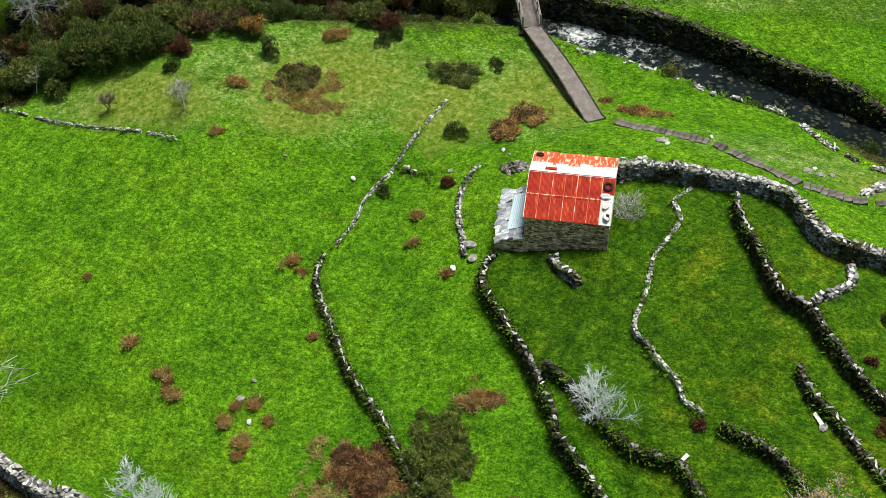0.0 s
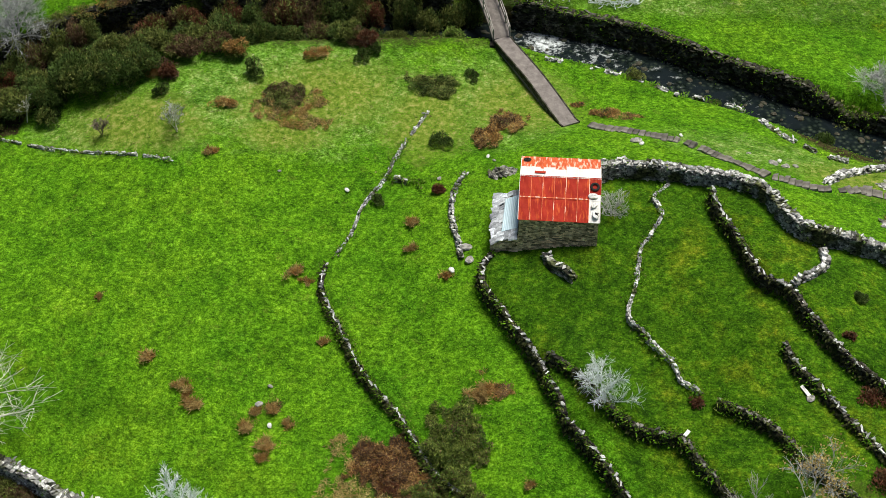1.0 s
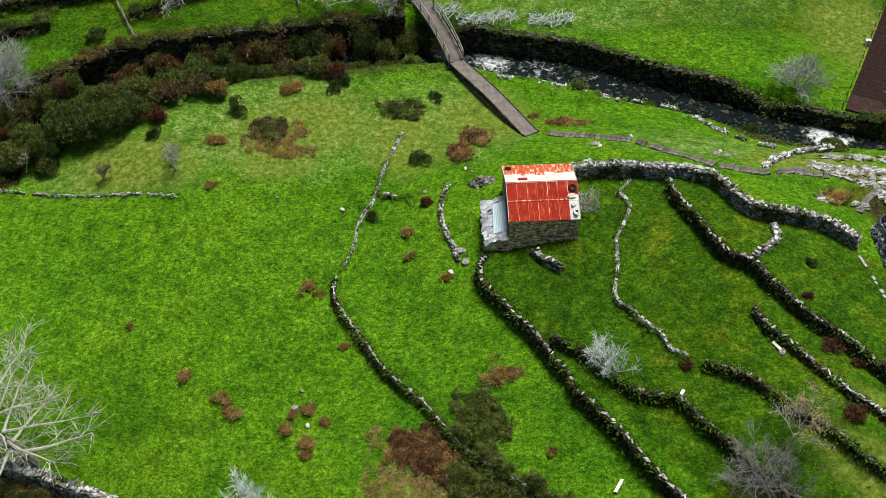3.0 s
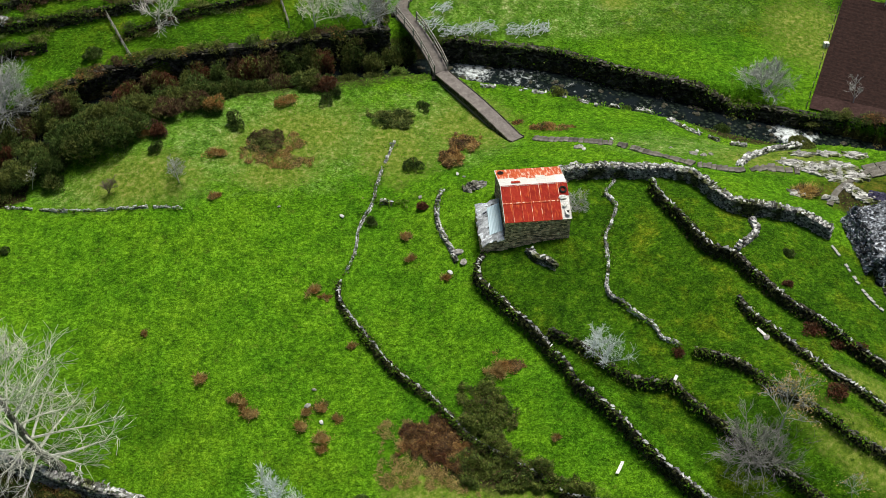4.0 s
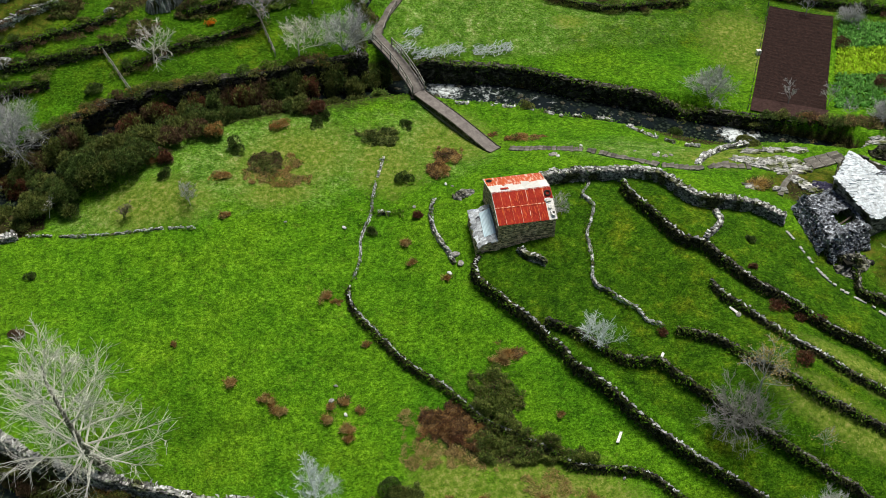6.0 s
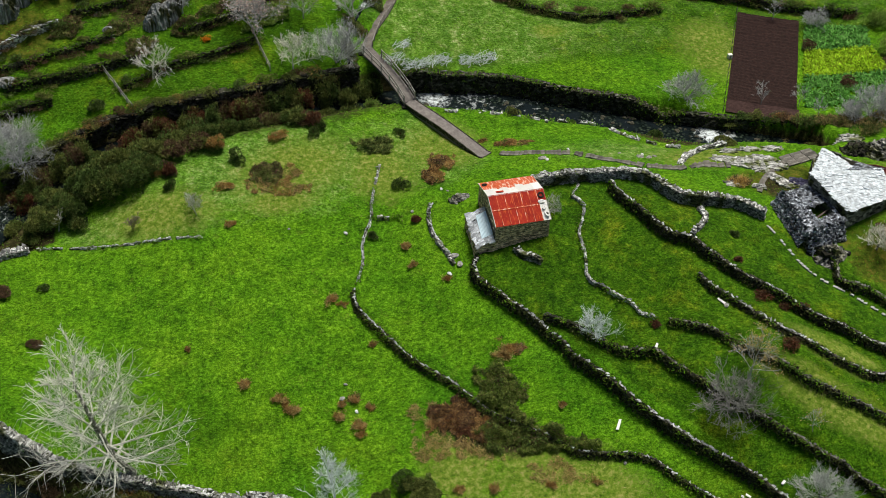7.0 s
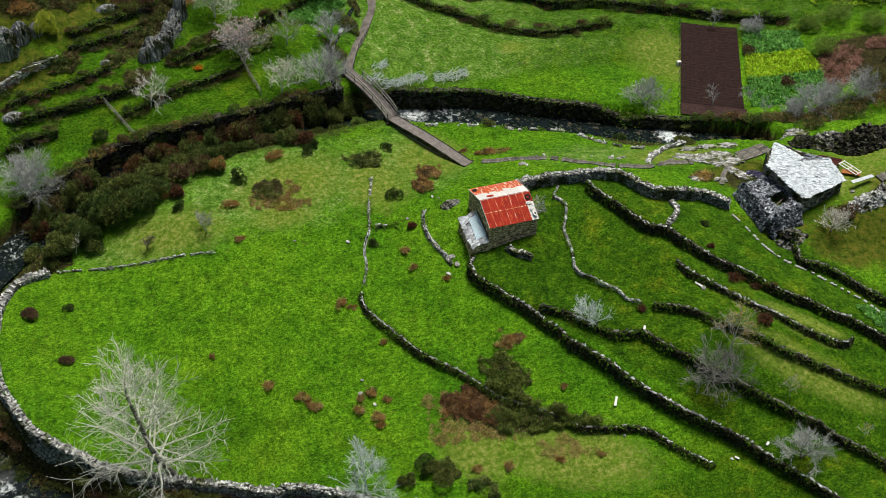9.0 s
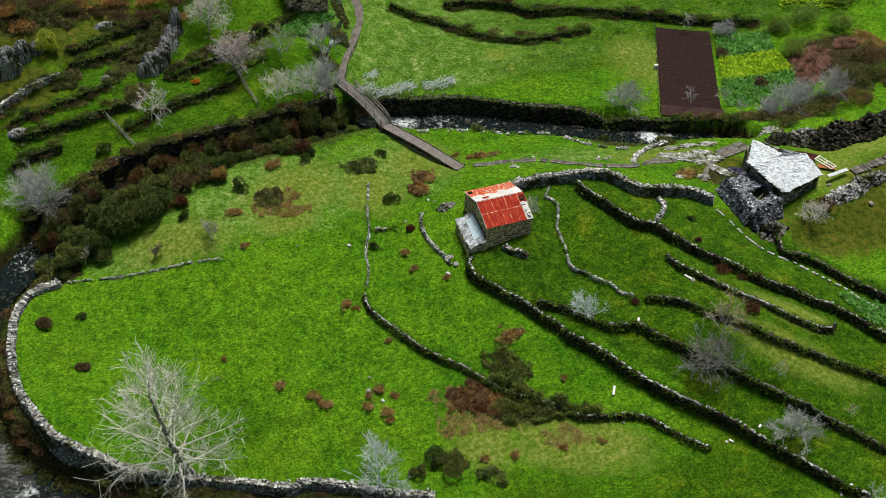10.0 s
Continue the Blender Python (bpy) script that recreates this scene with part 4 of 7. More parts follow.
    for c in range(1, cols):
        xx = x0 + c * cw
        vs = [(xx + sx, y, zf(y) + 0.055 + sz) for sx in (-0.022, 0.022) for y in (-ov, RIDGE_Y - .05) for sz in (0, .02)]
        mesh_part("seam", vs, [(0, 2, 3, 1), (4, 5, 7, 6), (0, 1, 5, 4), (2, 6, 7, 3), (0, 4, 6, 2), (1, 3, 7, 5)], ORANGE_SHEET, root)
    vs = [(xx, 1.42 + sy, zf(1.42 + sy) + 0.055 + sz) for xx in (x0, x1 - cw) for sy in (-.03, .03) for sz in (0, .015)]
    mesh_part("seam", vs, [(0, 2, 3, 1), (4, 5, 7, 6), (0, 1, 5, 4), (2, 6, 7, 3), (0, 4, 6, 2), (1, 3, 7, 5)], ORANGE_SHEET, root)
    # bargeboards
    for xx in (x0, x1):
        for (ya, za), (yb, zc) in (((-ov, fe), (RIDGE_Y, ridge)), ((RIDGE_Y, ridge), (HUT_D + ov, be))):
            vs = [(xx + s, y, z + h) for s in (-0.02, 0.02) for y, z in ((ya, za), (yb, zc)) for h in (-0.08, 0.05)]
            mesh_part("bargeboard", vs, [(0, 2, 3, 1), (4, 5, 7, 6), (0, 1, 5, 4), (2, 6, 7, 3), (0, 4, 6, 2), (1, 3, 7, 5)], WOOD_GREY if xx == x1 else WHITE_SHEET, root)
    return root, zf, zb, x0, x1, cw


HUT, ROOF_FRONT, ROOF_BACK, ROOF_X0, ROOF_X1, SHEET_W = hut()


def tyre(at, tilt, r=0.27, label="worn black tyre lying on the hut roof"):
    bm = bmesh.new()
    seg, ring = 18, 8
    vs = [[bm.verts.new(((r - 0.08 + 0.085 * math.cos(b)) * math.cos(a), (r - 0.08 + 0.085 * math.cos(b)) * math.sin(a), 0.06 * math.sin(b)))
           for b in (2 * math.pi * j / ring for j in range(ring))] for a in (2 * math.pi * i / seg for i in range(seg))]
    for i in range(seg):
        for j in range(ring):
            bm.faces.new((vs[i][j], vs[(i + 1) % seg][j], vs[(i + 1) % seg][(j + 1) % ring], vs[i][(j + 1) % ring]))
    ob = part("tyre", bm, TYRE)
    ob.matrix_basis = Matrix.Translation(at) @ Euler((tilt, 0, 0)).to_matrix().to_4x4()
    return tagged(ob, label, "tyre")


slope_f, slope_b = math.atan2(RIDGE - EAVE, RIDGE_Y), -math.atan2(RIDGE - BACK, HUT_D - RIDGE_Y)
tyre((ROOF_X0 + 0.42, HUT_D - 0.55, ROOF_BACK(HUT_D - 0.55) + 0.10), slope_b)
tyre((ROOF_X1 - 0.42, 2.25, ROOF_FRONT(2.25) + 0.13), slope_f, 0.33)


def rock(at, size, mat, label, seed, yaw=0.0, tilt=(0, 0), name="rock", category="rock", subdivide=2, rough=0.28, flat=False, group=""):
    rng = np.random.default_rng(seed)
    bm = bmesh.new()
    bmesh.ops.create_icosphere(bm, subdivisions=subdivide, radius=0.5)
    sh = rng.uniform(-20, 20, 3)
    for v in bm.verts:
        k = 1 + rough * noise.noise(v.co * 2.2 + Vector(sh)) + 0.5 * rough * noise.noise(v.co * 5 + Vector(sh))
        v.co = Vector((v.co.x * size[0], v.co.y * size[1], v.co.z * size[2])) * k
        if flat:
            v.co.z = max(min(v.co.z, size[2] * 0.33), -size[2] * 0.4)
    ob = part(name, bm, mat)
    ob.matrix_basis = Matrix.Translation(at) @ Euler((tilt[0], tilt[1], yaw)).to_matrix().to_4x4()
    return tagged(ob, label, category, group)


for i, (y, s) in enumerate(((1.62, 0.74), (1.0, 0.60), (0.36, 0.78))):
    rock((ROOF_X1 - 0.42 + 0.1 * (i - 1), y, ROOF_FRONT(y) + 0.10), (s, s * 0.62, 0.2), PALE_STONE, "grey flat stone weighing down the white roof sheet", 60 + i, 0.8 * i, (slope_f, 0), "weight_stone", "stone", flat=True, group="stones on the hut roof")
rock((ROOF_X1 - 0.30, 0.38, ROOF_FRONT(.38) + 0.13), (0.3, 0.3, 0.16), TYRE, "small dark stone on the white roof sheet", 66, 0, (slope_f, 0), "weight_stone", "stone", group="stones on the hut roof")


LEAN_SLATE = material("lean_to_slab", [(0.22, 0.235, 0.26), (0.46, 0.49, 0.54), (0.70, 0.74, 0.80)], 3, 0.7, 0.4, 12, "object", 0.45)


def lean_to():
    rng = np.random.default_rng(8)
    x0, x1, y1, low = -7.32, -HUT_W, 3.75, -2.9
    root = thing("lean_to", "low stone lean-to with slab edges and a pale metal roof sheet", "lean-to", (x0, 0, low))
    off = np.array([x0, 0, low])
    z_at = lambda x, y: -0.36 + 0.69 * (x - x0) / (x1 - x0) + 0.23 * y
    for name, a, b in (("front_wall", (x0, 0.10), (x1, 0.10)), ("side_wall", (x0 + 0.12, y1), (x0 + 0.12, 0)), ("back_wall", (x1, y1 - 0.12), (x0, y1 - 0.12))):
        aa, bb = np.array(a), np.array(b)
        ln = np.linalg.norm(bb - aa)
        top = lambda u, aa=aa, bb=bb, ln=ln: z_at(*(aa + (bb - aa) * u / ln)) - 0.05
        v, f = coursed_face(a, b, low, top, rng)
        tagged(mesh_part(name, v - off, f, HUT_STONE, root), kind="stuff")
    c = [(x0 + .25, .2, low), (x1, .2, low), (x1, y1 - .2, low), (x0 + .25, y1 - .2, low)]
    c += [(x, y, z_at(x, y) - .08) for x, y, _ in c]
    mesh_part("wall_core", np.array(c) - off, CUBE_FACES, CORE, root)
    # stone slabs round the edge of the roof
    shapes = []
    for x, y in [(x0 + 0.2, yy) for yy in np.arange(0.0, y1 + .1, 0.42)] + [(x0 + 0.55, yy) for yy in np.arange(0.1, y1 + .1, 0.5)] + [(xx, 0.02) for xx in np.arange(x0 + .7, x1 - .2, 0.42)] + [(xx, 0.4) for xx in np.arange(x0 + .7, x1 - .2, 0.45)] + [(xx, yy) for xx in np.arange(x0 + .7, x1, 0.4) for yy in (y1 - .55, y1 - .1)]:
        v, f = stones([(0, 0, 0)], [(rng.uniform(.42, .62), rng.uniform(.36, .52), .07)], [rng.uniform(-.4, .4)], rng, 0.25, 0.02)
        s = mesh_part("roof_slab", v, f, LEAN_SLATE, root)
        s.matrix_basis = Matrix.Translation((x - x0, y, z_at(x, y) - low + 0.04 + rng.uniform(0, .05))) @ Euler((0.22, -0.33, 0)).to_matrix().to_4x4()
    a = [(x0 + .85, 3.2), (x1 - .05, 3.35), (x1 - .12, .55), (x0 + .72, .5)]
    sheet("roof_sheet", [(x - x0, y, z_at(x, y) - low + 0.16) for x, y in a], ZINC, root, 9, label="pale blue-grey metal sheet")
    # flashing board along the gable
    vs = [(x1 - x0 + s, y, z_at(x1, y) - low + h) for s in (-0.10, 0.0) for y in (0.02, 3.4) for h in (0.1, 0.42)]
    mesh_part("flashing", vs, [(0, 2, 3, 1), (4, 5, 7, 6), (0, 1, 5, 4), (2, 6, 7, 3), (0, 4, 6, 2), (1, 3, 7, 5)], WOOD_DARK, root, "dark red-brown board")
    return root


lean_to()


# ---------------------------------------------------------------- footbridge, ramp and paths
CONCRETE = material("worn_concrete", [(0.12, 0.105, 0.10), (0.19, 0.17, 0.16), (0.27, 0.245, 0.23)], 1.8, 0.9, 0.3, 14, "object", 0.18)
PATH_EARTH = material("trodden_path", [(0.09, 0.078, 0.07), (0.17, 0.15, 0.135), (0.25, 0.225, 0.20)], 1.5, 0.95, 0.4, 10)
BROWN_EARTH = material("dug_soil", [(0.011, 0.005, 0.0045), (0.025, 0.012, 0.010), (0.048, 0.024, 0.020)], 3.5, 0.97, 1.0, 7)


def strip(line, width, zs, thick):
    """A slab that follows a line: vertices and faces."""
    p = np.asarray(line, float)
    nr = normals(p)
    v = []
    for (x, y), (a, b), z in zip(p, nr, zs):
        for sd, dz in ((-1, 0), (1, 0), (1, -thick), (-1, -thick)):
            v.append((x + a * sd * width / 2, y + b * sd * width / 2, z + dz))
    n = len(p)
    f = [(4 * i + a, 4 * i + b, 4 * i + 4 + b, 4 * i + 4 + a) for i in range(n - 1) for a, b in ((0, 1), (1, 2), (2, 3), (3, 0))]
    f += [(0, 3, 2, 1), (4 * n - 4, 4 * n - 3, 4 * n - 2, 4 * n - 1)]
    return v, f


def beam(bm, a, b, w, h=None):
    """A square bar from a to b."""
    a, b = Vector(a), Vector(b)
    d = (b - a).normalized()
    up = Vector((0, 0, 1)) if abs(d.z) < 0.9 else Vector((1, 0, 0))
    s = d.cross(up).normalized()
    u = s.cross(d)
    h = h or w
    vs = [bm.verts.new(q + s * (sx * w / 2) + u * (sy * h / 2)) for q in (a, b) for sx, sy in ((-1, -1), (1, -1), (1, 1), (-1, 1))]
    for f in ((0, 1, 2, 3), (7, 6, 5, 4), (0, 4, 5, 1), (1, 5, 6, 2), (2, 6, 7, 3), (3, 7, 4, 0)):
        bm.faces.new([vs[i] for i in f])


def footbridge():
    near, mid, far = (-7.9, 23.9), (-9.2, 27.3), (-11.1, 31.1)
    z0, z1 = 0.35, 2.9
    root = thing("footbridge", "narrow concrete footbridge with pale timber railings", "bridge", (*near, z0))
    off = np.array((*near, z0))
    line = resample([near, mid, far], 0.8)
    t = np.linspace(0, 1, len(line))
    zs = z0 + (z1 - z0) * t + 0.25 * np.sin(np.pi * t)
    v, f = strip(line, 1.5, zs, 0.28)
    mesh_part("deck", np.array(v) - off, f, CONCRETE, root)
    for sd in (-1, 1):
        nr = normals(line)
        edge = [Vector((*(line[i] + nr[i] * sd * 0.70), zs[i])) - Vector(off) for i in range(len(line))]
        span = edge if sd == 1 else edge[:-2]
        tops = []
        for q in span[::2]:
            bm = bmesh.new()
            beam(bm, q - Vector((0, 0, 0.05)), q + Vector((0, 0, 1.0)), 0.11)
            part("post", bm, WOOD_GREY, root)
            tops.append(q)
        for h in (0.5, 0.95):
            for a, b in zip(tops, tops[1:]):
                bm = bmesh.new()
                beam(bm, a + Vector((0, 0, h)), b + Vector((0, 0, h)), 0.07, 0.11)
                part("rail", bm, WOOD_GREY, root)
    # abutments
    for (x, y), z in ((near, z0), (far, z1)):
        bm = bmesh.new()
        box(bm, x - 0.9 - off[0], y - 0.7 - off[1], -4.2 - off[2], x + 0.9 - off[0], y + 0.7 - off[1], z - 0.3 - off[2])
        part("abutment", bm, DARK_STONE, root)
    return root


footbridge()
ramp_line = resample([(-2.0, 14.3), (-5.0, 19.6), (-7.9, 23.9)], 1.0)
ramp_z = np.maximum(ground_z(ramp_line[:, 0], ramp_line[:, 1], False) + 0.12, np.linspace(-1.0, 0.35, len(ramp_line)))
ramp_z[-1] = 0.35
ramp_root = thing("approach_ramp", "straight grey concrete ramp leading up to the footbridge", "ramp", (-2.0, 14.3, ramp_z[0]), kind="structure")
v, f = strip(ramp_line, 1.45, ramp_z, 0.9)
mesh_part("slab", np.array(v) - np.array(ramp_root.location), f, CONCRETE, ramp_root)
for sd in (-1, 1):
    k = ramp_line + normals(ramp_line) * sd * 0.72
    v, f = strip(k, 0.10, ramp_z + 0.05, 0.5)
    mesh_part("kerb", np.array(v) - np.array(ramp_root.location), f, DARK_STONE, ramp_root)

far_path = resample([(-11.1, 31.1), (-10.6, 32.4), (-9.5, 34.2), (-7.6, 36.7), (-5.6, 40.0), (-4.6, 42.2), (-4.3, 44.5), (-5.5, 49), (-9, 55)], 0.6)
v, f = strip(far_path, 1.3, np.maximum(ground_z(far_path[:, 0], far_path[:, 1], False) + 0.07, np.interp(far_path[:, 1], [31, 33], [2.9, -9])), 0.3)
tagged(mesh_part("path", v, f, PATH_EARTH), "narrow trodden earth path climbing beside a brook", "path", kind="structure")
fence_pts = resample([(-10.2, 31.5), (-8.7, 34.3), (-6.9, 36.6)], 1.3)
fence = thing("path_railing", "low pale timber railing along the path", "railing", (*fence_pts[0], gz(*fence_pts[0])))
o = Vector(fence.location)
prev = None
for x, y in fence_pts:
    q = Vector((x, y, gz(x, y))) - o
    bm = bmesh.new()
    beam(bm, q - Vector((0, 0, .2)), q + Vector((0, 0, .8)), 0.08)
    part("post", bm, WOOD_GREY, fence)
    if prev is not None:
        bm = bmesh.new()
        beam(bm, prev + Vector((0, 0, .75)), q + Vector((0, 0, .75)), 0.06)
        part("rail", bm, WOOD_GREY, fence)
    prev = q
brook = resample([(-6.4, 48), (-6.6, 42.5), (-7.8, 40.3), (-10.2, 37), (-12.2, 34), (-13.0, 31.5), (-13.2, 28.2)], 0.5)
bz = ground_z(brook[:, 0], brook[:, 1], False) + 0.05
bz[-4:] = np.linspace(bz[-5], -1.8, 4)
v, f = strip(brook, 0.5, bz, 0.2)
ob = mesh_part("brook", v, f, bpy.data.materials["stream_water"])
ob.data.attributes.new("rapid", "FLOAT", "POINT").data.foreach_set("value", np.array([0.05 + 0.2 * (24 < i // 4 < 28) for i in range(len(v))], np.float32))
tagged(ob, "thin brook tumbling into the stream", "water", kind="structure")


def slab_path(line, label, step, width, mat, seed, rise=0.06, skip=0.0, pitch=0.0):
    rng = np.random.default_rng(seed)
    p = resample(line, step)
    nr = normals(p)
    z = ground_z(p[:, 0], p[:, 1])
    root = thing("stone_path", label, "path", (*p[0], z[0]), kind="structure")
    for i in range(len(p) - 1):
        ln = math.hypot(*(p[i + 1] - p[i]))
        if rng.random() < skip:
            continue
        v, f = stones([(0, 0, 0)], [(ln * rng.uniform(0.86, 1.02), width * rng.uniform(0.75, 1.15), 0.22)], [0], rng, 0.12, 0.03)
        s = mesh_part("slab", v, f, mat, root)
        s.matrix_basis = Matrix.Translation((p[i, 0] - p[0, 0], p[i, 1] - p[0, 1], z[i] + rise + rng.normal(0, .02) - z[0])) @ Euler((rng.normal(0, .03), pitch + rng.normal(0, .05), math.atan2(-nr[i, 0], nr[i, 1]) + rng.normal(0, .08))).to_matrix().to_4x4()
    return root


slab_path(STEPS, "stepped path of grey stone slabs through the grass", 0.5, 0.72, SLAB, 41, 0.05, 0.06, -0.16)
slab_path([(18.9, 5.6), (20.4, 5.3), (21.6, 5.2)], "grey stone slabs leading onto bare rock", 0.9, 0.9, SLAB, 42)
slab_path(PATH_EDGE, "thin line of pale flat stones edging the terrace", 0.45, 0.24, PALE_STONE, 43, 0.03, 0.35)
slab_path([(40.0, -4.0), (42.5, -3.6), (45.2, -3.1), (49, -2.4)], "rough stone steps behind the slate-roofed house", 0.55, 1.2, SLAB, 44, 0.12)
v, f = strip(resample(CURVED_KERB, 0.4), 0.55, ground_z(*resample(CURVED_KERB, 0.4).T) + 0.12, 0.4)
tagged(mesh_part("channel", v, f, SLAB), "curved grey stone-edged channel", "channel", kind="structure")
pave = thing("paving", "weathered grey paving slabs before the slate-roofed house", "paving", (29.5, 5.6, gz(29.5, 5.6)), kind="structure")
rng = np.random.default_rng(71)
for i in range(3):
    for j in range(3):
        x, y = 27.9 + i * 1.35 + 0.2 * j, 5.3 + i * 0.25 - 0.55 * j + 0.5
        v, f = stones([(0, 0, 0)], [(1.3, 0.56, 0.14)], [0.2], rng, 0.08, 0.01)
        s = mesh_part("slab", v, f, SLAB, pave)
        s.location = Vector((x, y, gz(x, y) + 0.09)) - pave.location

LEDGE_STONE = material("pale_bedrock", [(0.20, 0.20, 0.185), (0.40, 0.40, 0.385), (0.64, 0.64, 0.63)], 3, 0.85, 0.6, 9, "island", 0.55, patch=(0.13, 0.15, 0.06), patch_scale=0.9)
# pale bare rock by the path, boulders and flat stones in the grass
for i, (x, y, a, b, c) in enumerate(((23.0, 5.6, 2.6, 1.2, .5), (25.2, 5.9, 2.2, 1.0, .5), (21.3, 6.6, 1.6, .9, .4), (26.3, 4.4, 1.2, .7, .4), (24.2, 4.2, .9, .6, .35), (22.6, 8.3, 1.1, .7, .4), (24.9, 8.2, 1.4, .6, .35),
                                     (27.3, 7.6, 1.2, .7, .4), (34.3, 8.8, 2.6, 1.3, .9), (36.2, 8.0, 2.2, 1.0, .8), (22.9, 1.4, .7, .5, .3), (25.3, 2.8, .9, .7, .4), (26.2, 1.6, 1.3, .8, .5), (20.2, 1.9, .9, .5, .35))):
    rng = np.random.default_rng(100 + i)
    n = int(38 * a * b) + 10
    u = rng.uniform(-1, 1, (n * 2, 2))
    u = u[np.hypot(u[:, 0], u[:, 1]) < 1][:n]
    qx, qy = x + u[:, 0] * a * .75, y + u[:, 1] * b * .8 - u[:, 0] * a * .18
    v, f = stones(np.stack([qx, qy, ground_z(qx, qy) + .04], 1), np.stack([rng.uniform(.25, .8, len(u)), rng.uniform(.12, .34, len(u)), rng.uniform(.10, .26, len(u))], 1), rng.normal(-.25, .22, len(u)), rng, .35, .16)
    ledge = thing("bedrock", "pale grey splintered bedrock breaking through the turf", "rock", (x, y, gz(x, y)), "bedrock by the path")
    tagged(mesh_part("rock_ledge", v - np.array(ledge.location), f, LEDGE_STONE, ledge), kind="stuff")
for i, (x, y, s) in enumerate(((2.8, 10.6, .9), (3.2, 10.2, .5), (12.6, 8.3, .8), (13.4, 7.9, .7), (13.1, 8.9, .5), (14.2, 8.3, .5), (11.0, 9.9, .4), (-8.1, 9.8, .4), (-7.6, 9.2, .3), (-6.9, 8.2, .45), (-6.6, 7.6, .4), (-7.3, 6.9, .35), (-22.6, -9.7, .6),
                               (-21.6, -11.3, .5), (-22.0, -8.4, .4), (13.5, -12.5, .7), (6.2, 12.2, .4), (1.0, -22.6, .5), (0.4, -22.9, .4), (9.5, -28.4, .35), (-9.1, 1.1, .9), (-8.8, .1, .8), (-10.0, -.6, .6), (36, -4.8, .6), (39.5, -8.5, .8), (-18.5, 7.4, .5), (-23.9, 9.1, .3), (-11.6, 7.9, .5))):
    rock((x, y, gz(x, y) + 0.05), (s, s * .7, s * .45), PALE_STONE if i % 3 == 1 else STONE, "weathered grey stone lying in the grass", 140 + i, i * 1.1, name="field_stone", category="stone", group="field stones")
for i in range(60):
    rng = np.random.default_rng(900 + i)
    k = rng.uniform(0, 1)
    rl = resample(RIVER[:12], 0.5)
    j = int(k * (len(rl) - 1))
    x, y = rl[j] + rng.uniform(-1.5, 1.5, 2)
    s = rng.uniform(.25, .75)
    rock((x, y, float(water_level(x, y)) + 0.02), (s, s * .8, s * .5), DARK_STONE, "wet mossy boulder in the stream", 300 + i, i, name="boulder", category="boulder", subdivide=2, group="stream boulders")

# slab stones standing on the lower terraces
for (x, y, ln, a) in ((0.8, -19.7, 1.1, 1.0), (13.0, -28.8, 0.5, 0.6), (10.0, -28.5, 0.45, 2.2), (17.8, -37.4, 0.6, 1.3), (5.9, -14.6, 0.5, 1.0), (13.2, -12.0, 0.8, 2.1)):
    rng = np.random.default_rng(int(x * 10) + 500)
    v, f = stones([(0, 0, 0)], [(ln * 1.1, 0.24, 0.07)], [0], rng, 0.08, 0.03)
    ob = mesh_part("pale_slab", v, f, WHITE_SHEET)
    ob.matrix_basis = Matrix.Translation((x, y, gz(x, y) + 0.10)) @ Euler((0.1, -0.05, a)).to_matrix().to_4x4()
    tagged(ob, "small whitish board lying on the turf", "board", "pale boards")


# ---------------------------------------------------------------- slate-roofed house and the ruin beside it
def slate_slope(corners, mat, parent, seed, size=0.5, lift=0.0, hole=None, thick=0.05, mess=0.07):
    """Rows of overlapping stone slates on a four-cornered slope: upper left, upper right, lower right, lower left."""
    rng = np.random.default_rng(seed)
    ul, ur, lr, ll = (np.array(c, float) for c in corners)
    rows = max(2, int(np.linalg.norm(ll - ul) / (size * 0.62)))
    n = np.cross(ur - ul, ll - ul)
    n /= np.linalg.norm(n)
    n = n if n[2] > 0 else -n
    cs, ss, ys = [], [], []
    yaw = math.atan2((ur - ul)[1], (ur - ul)[0])
    v_all, f_all, cnt = [], [], 0
    for r in range(rows + 1):
        t = r / rows
        a, b = ul + (ll - ul) * t, ur + (lr - ur) * t
        ln = np.linalg.norm(b - a)
        k = max(1, int(ln / (size * 0.8)))
        for c in range(k + 1):
            u = min(max((c + (0.5 if r % 2 else 0) + rng.normal(0, .12)) / k, 0), 1)
            p = a + (b - a) * u
            if hole is not None and abs(u - hole[0]) < hole[2] and abs(t - hole[1]) < hole[3]:
                continue
            ex, ey = (b - a) / ln, (ll - ul) / np.linalg.norm(ll - ul)
            w, h = size * rng.uniform(.7, 1.25), size * rng.uniform(.8, 1.3)
            q = CUBE * np.array([w, h, thick]) * (1 + rng.normal(0, .12, (8, 3)))
            tilt = 0.10 + rng.normal(0, mess)
            turn = rng.normal(0, mess * 1.6)
            q = np.stack([q[:, 0] * math.cos(turn) - q[:, 1] * math.sin(turn), q[:, 0] * math.sin(turn) + q[:, 1] * math.cos(turn), q[:, 2] + q[:, 0] * rng.normal(0, mess)], 1)
            vv = p + q[:, :1] * ex + q[:, 1:2] * ey + (q[:, 2:] + q[:, 1:2] * tilt + lift + rng.uniform(0, .04)) * n
            v_all.append(vv)
            f_all.append(CUBE_FACES + cnt)
            cnt += 8
    return tagged(mesh_part("slate_covering", np.concatenate(v_all), np.concatenate(f_all), mat, parent), kind="stuff")


